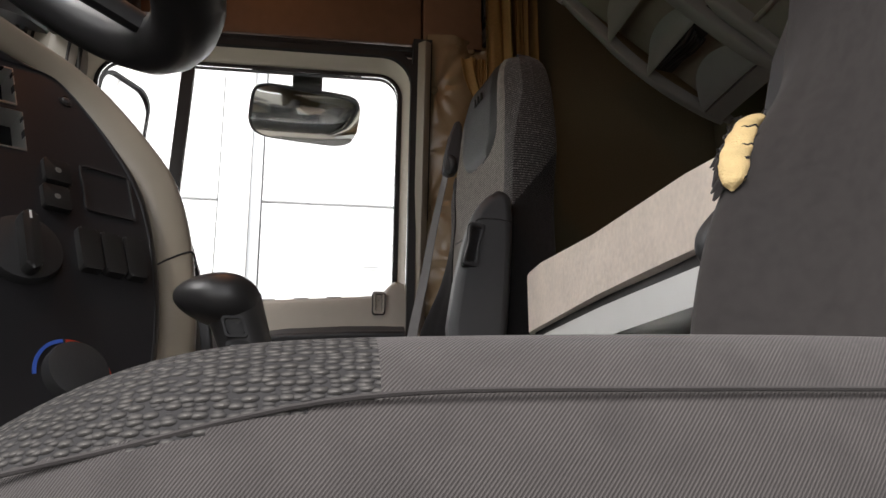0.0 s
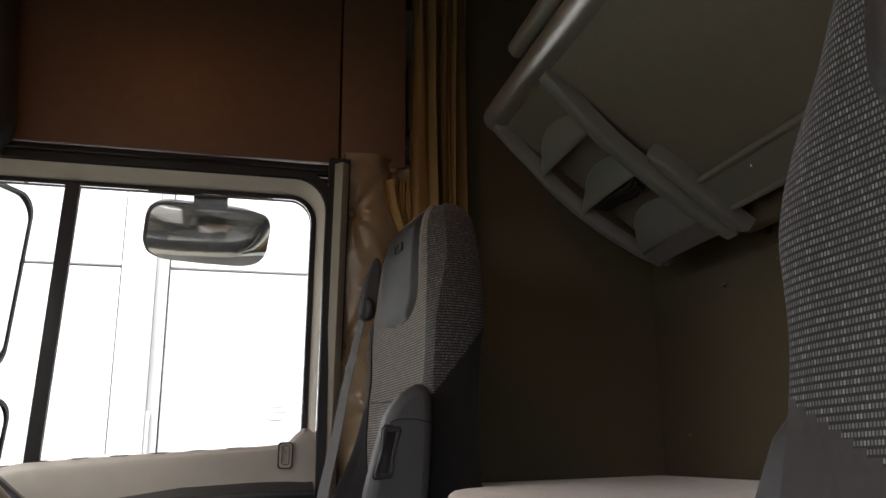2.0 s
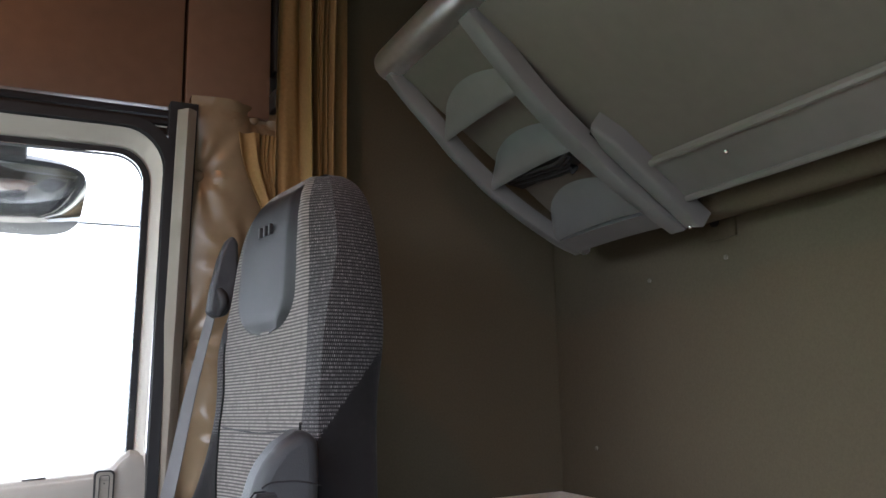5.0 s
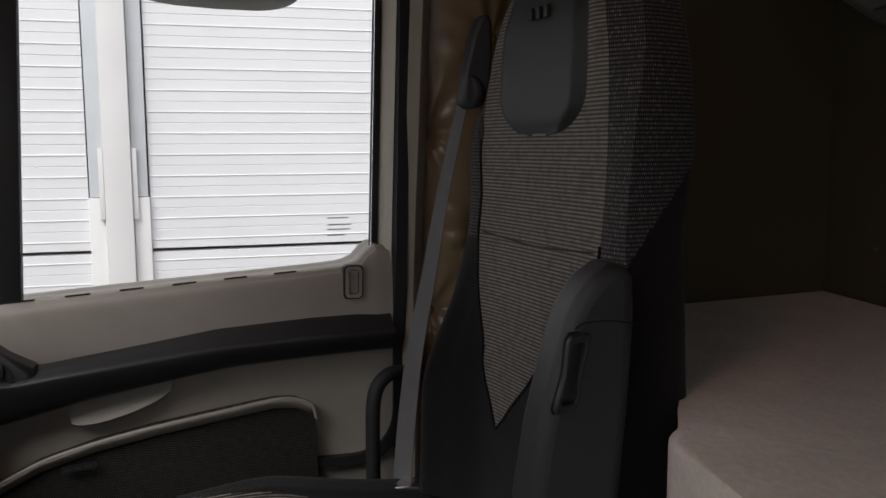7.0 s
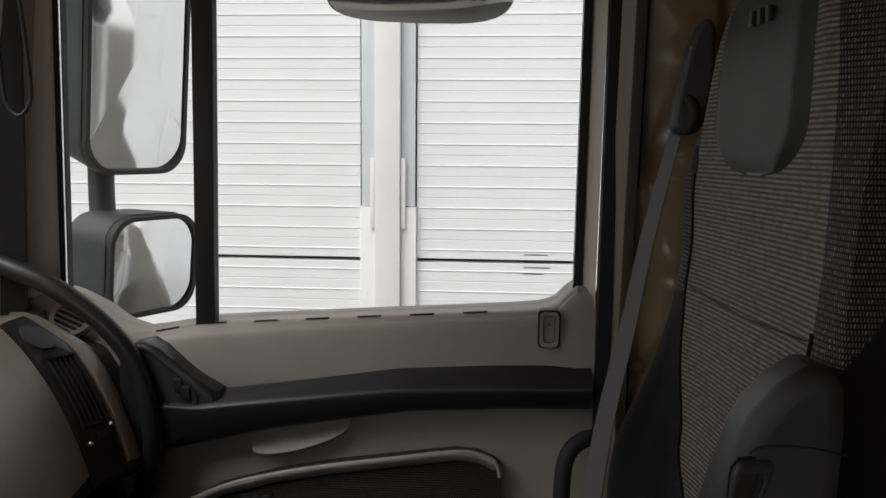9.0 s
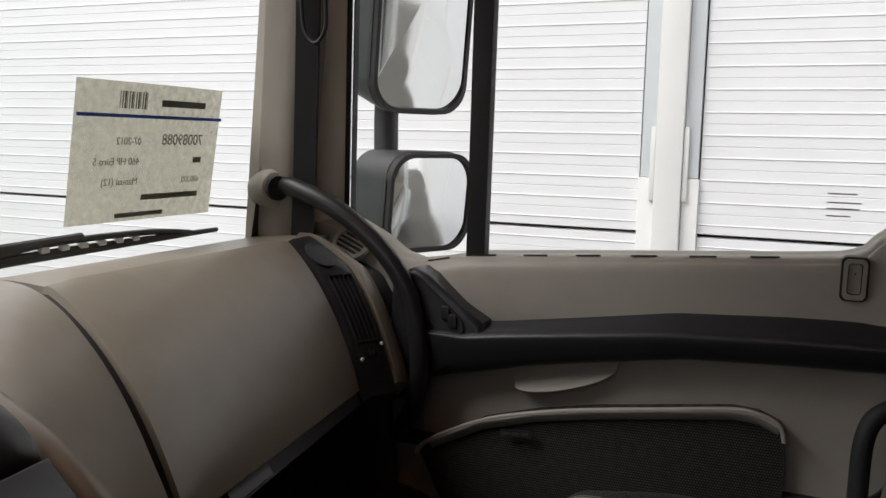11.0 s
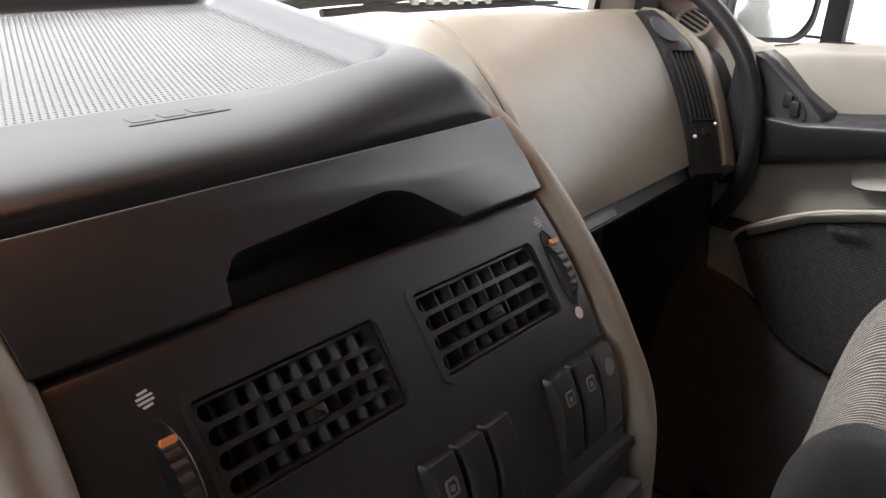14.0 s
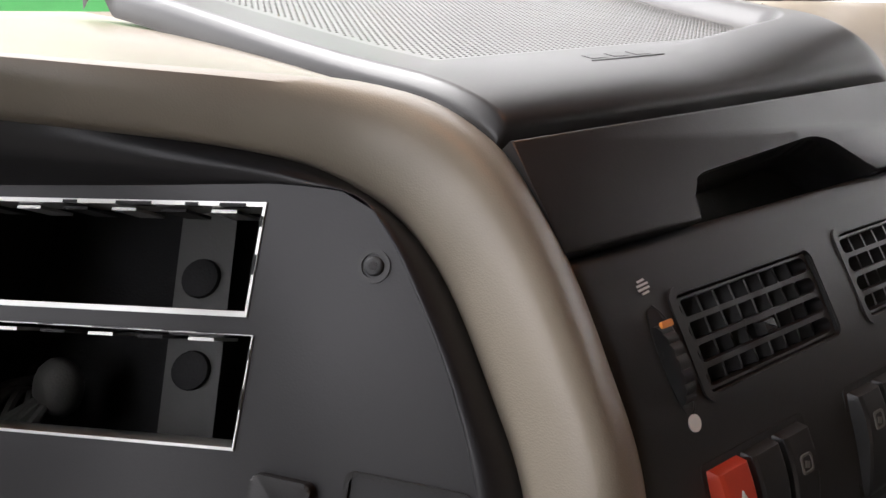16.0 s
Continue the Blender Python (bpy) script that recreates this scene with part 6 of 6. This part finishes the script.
part("body", box(0.12, 0.20, 1.555, 1.580, 0.685, 0.725, 0.006), MATT, buckle)
part("button", box(0.115, 0.150, 1.552, 1.583, 0.715, 0.728, 0.003), RED, buckle)

part("cushion_seam", tube([(0.0, 0.1465, 0.574), (0.026, 0.1428, 0.580), (0.067, 0.1408, 0.589), (0.122, 0.1405, 0.591), (0.22, 0.1405, 0.592)], 0.0005, 6), PLAIN, ds)
# worn edge of the driver seat: torn cover and bare foam
rag = random.Random(5)


SPLIT = [(0.408, 0.592, 0.859), (0.402, 0.586, 0.853), (0.391, 0.583, 0.839), (0.3835, 0.579, 0.825), (0.376, 0.574, 0.810), (0.3705, 0.568, 0.794), (0.368, 0.5665, 0.7835)]
ACROSS, OUT = Vector((0.87, -0.49, 0.03)), Vector((-0.47, -0.88, -0.06))


def torn(a, b, h=0.0):
    """Swollen foam in the split: a round it, b down along it, h proud."""
    wide = cr([0.0015, 0.0098, 0.0110, 0.0120, 0.0120, 0.0098, 0.0020], b) + 0.0006 * math.sin(37 * b)
    lump = 1 + 0.10 * math.sin(21 * b + 2) - 0.22 * math.exp(-((b - 0.30) / 0.02) ** 2) - 0.16 * math.exp(-((b - 0.52) / 0.02) ** 2)
    t = 2 * math.pi * a
    return cr([Vector(p) for p in SPLIT], b) + ACROSS * (wide + h) * math.cos(t) + OUT * (0.7 * wide * lump + h) * math.sin(t)


part("bare_foam", grid(lambda a, b: torn(a, b), 28, 60, close_u=True, cap=True), FOAM, ds, "bare yellow foam in a torn edge")
# charcoal lines laid across the foam paint the shade of its creases
for b, t0, t1 in ((0.30, 0.02, 0.30), (0.52, 0.03, 0.22), (0.66, 0.06, 0.14)):
    part("crease", tube([torn(t0 + (t1 - t0) * k / 6, b + 0.012 * math.sin(2 * k), 0.0001) for k in range(7)], [0.0002, 0.0007, 0.0009, 0.0007, 0.0009, 0.0006, 0.0002], 5, 3), PLAIN, ds, "dark line standing for the shade of a foam crease")
for k in range(26):
    b = 0.05 + 0.90 * rag.random()
    s = rag.choice((0.02, 0.47, 0.50))
    p = torn(s, b, 0.0004)
    q = p + ACROSS * (0.006 if s < 0.1 else -0.006) * rag.random() + Vector((0, 0, 0.012 * (rag.random() - 0.5))) + OUT * 0.003
    part("frayed_thread", tube([p, p.lerp(q, 0.5) + Vector((0, 0, 0.002)), q], [0.0006, 0.0005, 0.0002], 4, 2), PLAIN, ds)
for k in range(13):
    p = torn(0.5, 0.10 + 0.80 * (k + 0.6 * rag.random()) / 13, -0.003) - OUT * 0.004
    q = p - ACROSS * (0.0065 + 0.006 * rag.random()) + Vector((0, 0, -0.008 - 0.006 * rag.random()))
    part("torn_flap", tube([p, p.lerp(q, 0.35) + Vector((0, 0, 0.002)), p.lerp(q, 0.75), q], [0.0040, 0.0042, 0.0030, 0.0012], 6, 3, flat=0.35), PLAIN, ds)
da = part("armrest", prism([(a + 0.122, b - 0.112) for a, b in ARM], 0.605, 0.660, lambda a, b, d: Vector((a, d, b))), SLATE, ds, "slate grey raised armrest")
bv = da.modifiers.new("round", "BEVEL")
bv.width, bv.segments, bv.limit_method = 0.014, 4, "ANGLE"
part("recliner_knob", tube([(0.386, 0.592, 0.785), (0.372, 0.596, 0.768), (0.362, 0.597, 0.748), (0.368, 0.595, 0.728)], [0.006, 0.010, 0.012, 0.006], 14), MATT, ds, "black recliner knob")
part("belt_guide", box(0.485, 0.515, 0.60, 0.625, 0.925, 1.010, 0.006), MATT, ds)
part("belt_cover", box(0.480, 0.492, 0.605, 0.618, 0.950, 1.000, 0.003), WHITE, ds)

# ---- bed ----
OUTL = [(1.155, 0.02), (1.155, 2.085), (0.56, 2.085), (0.538, 2.06), (0.534, 1.560), (0.510, 1.525), (0.480, 1.503), (0.456, 1.482), (0.443, 1.452), (0.443, 1.36), (0.443, 1.25), (0.443, 1.1), (0.443, 0.98), (0.443, 0.86), (0.443, 0.80), (0.443, 0.74), (0.452, 0.712), (0.475, 0.702), (0.60, 0.675), (0.60, 0.04), (0.62, 0.02)]
bed = thing("bed", (0.8, 1.05, FLOOR), "beige velour mattress on a white lower bunk", "bed")


# heights along the front edge: mattress top and bottom, board top and bottom
UPPER = [(0.60, 0.880), (0.72, 0.882), (0.80, 0.8845), (0.86, 0.888), (0.98, 0.8945), (1.10, 0.9025), (1.25, 0.917), (1.36, 0.928), (1.48, 0.938), (2.10, 0.938)]
LOWER = [(0.60, 0.794), (0.76, 0.799), (0.86, 0.805), (1.07, 0.816), (1.50, 0.826), (2.10, 0.828)]
BOARD = [(0.60, 0.774), (0.80, 0.784), (1.07, 0.799), (1.51, 0.813), (2.10, 0.815)]
FOOT = [(0.60, 0.737), (0.80, 0.745), (1.07, 0.757), (1.51, 0.772), (2.10, 0.776)]


def layer(low, high, d0, d1):
    """Puts a plate of depth d0 to d1 between two lines of heights."""
    return lambda a, b, d: Vector((a, b, pick(low, b) + (pick(high, b) - pick(low, b) + 0.020 * max(a - 0.44, 0) / 0.7) * (d - d0) / (d1 - d0)))


mb = prism(OUTL, 0.832, 0.942, layer(LOWER, UPPER, 0.832, 0.942), 0.015, 4)
part("mattress", mb, VELOUR, bed, "beige velour mattress")
# black filler that stands for the shade in the gap under the mattress
part("gap_shade", prism([(a + (0.012 if a < 1 else 0), b) for a, b in OUTL], 0.0, 1.0, lambda a, b, d: Vector((a, b, (pick(LOWER, b) + 0.004) * d + (pick(BOARD, b) - 0.004) * (1 - d)))), MATT, bed)
part("board", prism([(a + (0.004 if a < 1 else 0), b) for a, b in OUTL], 0.0, 0.040, layer(FOOT, BOARD, 0.0, 0.040), 0.010, 4), WHITE, bed, "white coated bunk board")
part("box", box(0.62, 1.16, 0.03, 2.07, FLOOR, 0.67, 0.005), CARPET, bed)
drw = thing("storage_drawer", (0.52, 1.12, 0.6), "white framed storage drawer under the bunk", "drawer")
part("frame", frame_ring(rounded(0.85, 1.03, 0.575, 0.728, 0.034), rounded(0.875, 1.005, 0.600, 0.69, 0.015), 0.0, 0.06, lambda a, b, d: Vector((0.50 - d, a, b))), WHITE, drw)
part("front", box(0.50, 0.62, 0.86, 1.02, 0.58, 0.71, 0.01), SLATE, drw)

# ---- upper bunk, folded on a slope ----
BC = Vector((0.87, 0, 1.595))
BS, BN = Vector((-0.80, 0, 0.60)), Vector((0.60, 0, 0.80))


def bunk(s, y, d):
    """On the bunk's underside: s up the slope, y across, d below it."""
    return BC + BS * s + Vector((0, y, 0)) - BN * d


ub = thing("upper_bunk", (0.9, 1.0, 1.5), "grey brown upper bunk tilted against the rear wall", "bunk")
part("board", prism([(-0.20, 0.04), (-0.20, 1.835), (0.25, 1.835), (0.25, 0.04)], -0.07, 0.0, lambda a, b, d: bunk(a, b, d), 0.003), UNDER, ub)
part("front_tube", tube([bunk(0.258, 0.04, -0.020), bunk(0.258, 1.0, -0.020), bunk(0.258, 1.80, -0.020), bunk(0.258, 1.838, -0.020), bunk(0.258, 1.845, -0.020)], [0.033, 0.033, 0.033, 0.030, 0.020], 24, 4), ALU, ub, "round aluminium front tube")
part("guard_rail", tube([bunk(0.312, 0.06, -0.045), bunk(0.312, 0.8, -0.045), bunk(0.312, 1.56, -0.045), bunk(0.312, 1.605, -0.045), bunk(0.311, 1.618, -0.045)], [0.021, 0.021, 0.021, 0.019, 0.009], 16, 4), PROFILE, ub, "grey padded guard rail")
pr = part("rear_profile", prism([(-0.215, 0.04), (-0.215, 1.55), (-0.125, 1.55), (-0.125, 0.04)], -0.06, 0.012, lambda a, b, d: bunk(a, b, d), 0.003), PROFILE, ub, "grey coated hinge profile")
for s in (-0.128, -0.212):
    part("bead", tube([bunk(s, 0.04, 0.012), bunk(s, 0.8, 0.012), bunk(s, 1.55, 0.012)], 0.006, 8, 3), PROFILE, pr)
for y in (0.30, 0.80, 1.36):
    part("screw", ball(bunk(-0.155, y, 0.013), 0.004, 0.004, 0.004, n=8), STEEL, pr)
part("rear_padding", tube([(1.115, 0.04, 1.468), (1.115, 1.0, 1.468), (1.115, 1.58, 1.468)], 0.034, 14, 3), LINING, ub)
# organiser at the bunk's end
og = thing("bunk_organiser", (0.86, 1.72, 1.55), "grey plastic organiser with open pockets at the bunk end", "organiser")


def rail_line(points, s):
    """Depth of a bowed rail below the bunk at s up the slope."""
    return float(np.interp(s, [p[0] for p in points], [p[1] for p in points]))


OUTER = [(-0.250, 0.024), (-0.195, 0.039), (-0.10, 0.052), (-0.02, 0.055), (0.06, 0.050), (0.12, 0.040), (0.19, 0.030), (0.252, 0.018)]
INNER = [(-0.262, 0.026), (-0.20, 0.036), (-0.10, 0.045), (0.0, 0.046), (0.07, 0.042), (0.15, 0.030), (0.238, 0.014)]


def bow_rail(points, y0, y1, deep):
    """A thick bowed rail with rounded edges, from y0 to y1."""
    r, n = 0.007, len(points)
    sec = [(y0, -deep), (y0, -r), (y0 + 0.3 * r, -0.3 * r), (y0 + r, 0), (y1 - r, 0), (y1 - 0.3 * r, -0.3 * r), (y1, -r), (y1, -deep)]
    P = [Vector((s, d, 0)) for s, d in points]

    def fn(a, b):
        q, (y, h) = cr(P, b), sec[round(a * 8) % 8]
        return bunk(q.x, y, q.y + h)
    return grid(fn, 8, 40, close_u=True, cap=True)


part("rail", bow_rail(OUTER, 1.832, 1.858, 0.030), GREY, og, "bowed outer rail")
part("rail", bow_rail(INNER, 1.542, 1.584, 0.030), GREY, og, "bowed inner rail")


def pocket(s, lift, bulge):
    """A pocket wall between the rails: a straight lip in front, curving back to the bunk."""
    def fn(a, b):
        w = math.sin(math.pi * a) ** 0.6 if 0 < a < 1 else 0.0
        lip = (1 - a) * rail_line(INNER, s) + a * rail_line(OUTER, s) - 0.004 - 0.010 * w
        return bunk(s + (lift + bulge * w) * b, 1.575 + 0.266 * a, lip * (1 - b ** 1.4) + 0.002)
    return shell(fn, 24, 10, tuple(BS * -0.006))


for s, lift, bulge in ((0.098, 0.010, 0.050), (-0.028, 0.010, 0.046), (-0.190, 0.020, 0.062)):
    part("divider", pocket(s, lift, bulge), GREY, og)
part("end_wall", shell(lambda a, b: bunk(-0.200 - 0.045 * b, 1.58 + 0.262 * a, 0.036 - 0.012 * b - 0.004 * math.sin(math.pi * a)), 14, 4, tuple(BN * 0.02)), GREY, og)
net = part("pouch", shell(lambda a, b: bunk(-0.034 - 0.040 * b, 1.60 + 0.215 * a, 0.034 - 0.020 * b + 0.003 * math.sin(9 * a)), 16, 4, tuple(BN * 0.01)), RUBBER, og, "black net pouch")
for k in range(5):
    part("net_fold", tube([bunk(-0.036 - 0.010 * k, 1.600 + 0.01 * k, 0.034), bunk(-0.044 - 0.008 * k, 1.64, 0.042 - 0.006 * k), bunk(-0.042 - 0.009 * k, 1.70, 0.036 - 0.005 * k), bunk(-0.038 - 0.006 * k, 1.80, 0.036 - 0.004 * k)], [0.003, 0.0045, 0.003, 0.002], 6, 5), SLATE if k % 2 else MATT, net)
part("side_cover", prism([(-0.262, 1.498), (-0.255, 1.532), (-0.06, 1.536), (-0.022, 1.524), (-0.014, 1.512), (-0.06, 1.500)], 0.0, 0.034, lambda a, b, d: bunk(a, b, d), 0.008, 3), GREY, og)
part("cover_gap", prism([(-0.235, 1.533), (-0.235, 1.543), (-0.03, 1.543), (-0.03, 1.533)], 0.0, 0.022, lambda a, b, d: bunk(a, b, d)), RUBBER, og)
part("pin", ball(bunk(-0.250, 1.515, 0.036), 0.004, 0.004, 0.004, n=10), STEEL, og)
part("foot", ball(bunk(-0.255, 1.842, 0.004), 0.012, 0.012, 0.012, n=12), GREY, og)
hk = thing("wall_socket", (1.165, 1.58, 1.447), "small dark socket on a plate on the rear wall", "socket")
part("plate", box(1.164, 1.170, 1.535, 1.605, 1.415, 1.475, 0.003), LINING, hk)
part("hole", prism(disc(1.58, 1.447, 0.010), 0, 0.004, lambda a, b, d: Vector((1.164 - d, a, b))), MATT, hk)
for y, z in ((1.565, 1.382), (1.77, 1.37), (1.97, 1.05)):
    sc = thing("wall_stud", (1.168, y, z), "small pale stud on the cloth rear wall", "stud")
    part("head", ball((1.168, y, z), 0.003, 0.0045, 0.0045, n=10), UNDER, sc)

# ---- roof lamp ----
rl = thing("roof_lamp", (-0.06, 1.22, 2.2), "warm lit round lamp in the cab roof", "lamp")
part("rim", frame_ring(disc(-0.06, 1.22, 0.042, 32), disc(-0.06, 1.22, 0.032, 32), 2.19, 2.22, lambda a, b, d: Vector((a, b, d))), GREY, rl)
GLOW = bpy.data.materials.new("warm_lamp_glass")
GLOW.use_nodes = True
gn = GLOW.node_tree.nodes["Principled BSDF"]
gn.inputs["Emission Color"].default_value, gn.inputs["Emission Strength"].default_value = (1.0, 0.36, 0.12, 1), 105
part("glass", prism(disc(-0.06, 1.22, 0.032, 32), 2.195, 2.21, lambda a, b, d: Vector((a, b, d))), GLOW, rl)
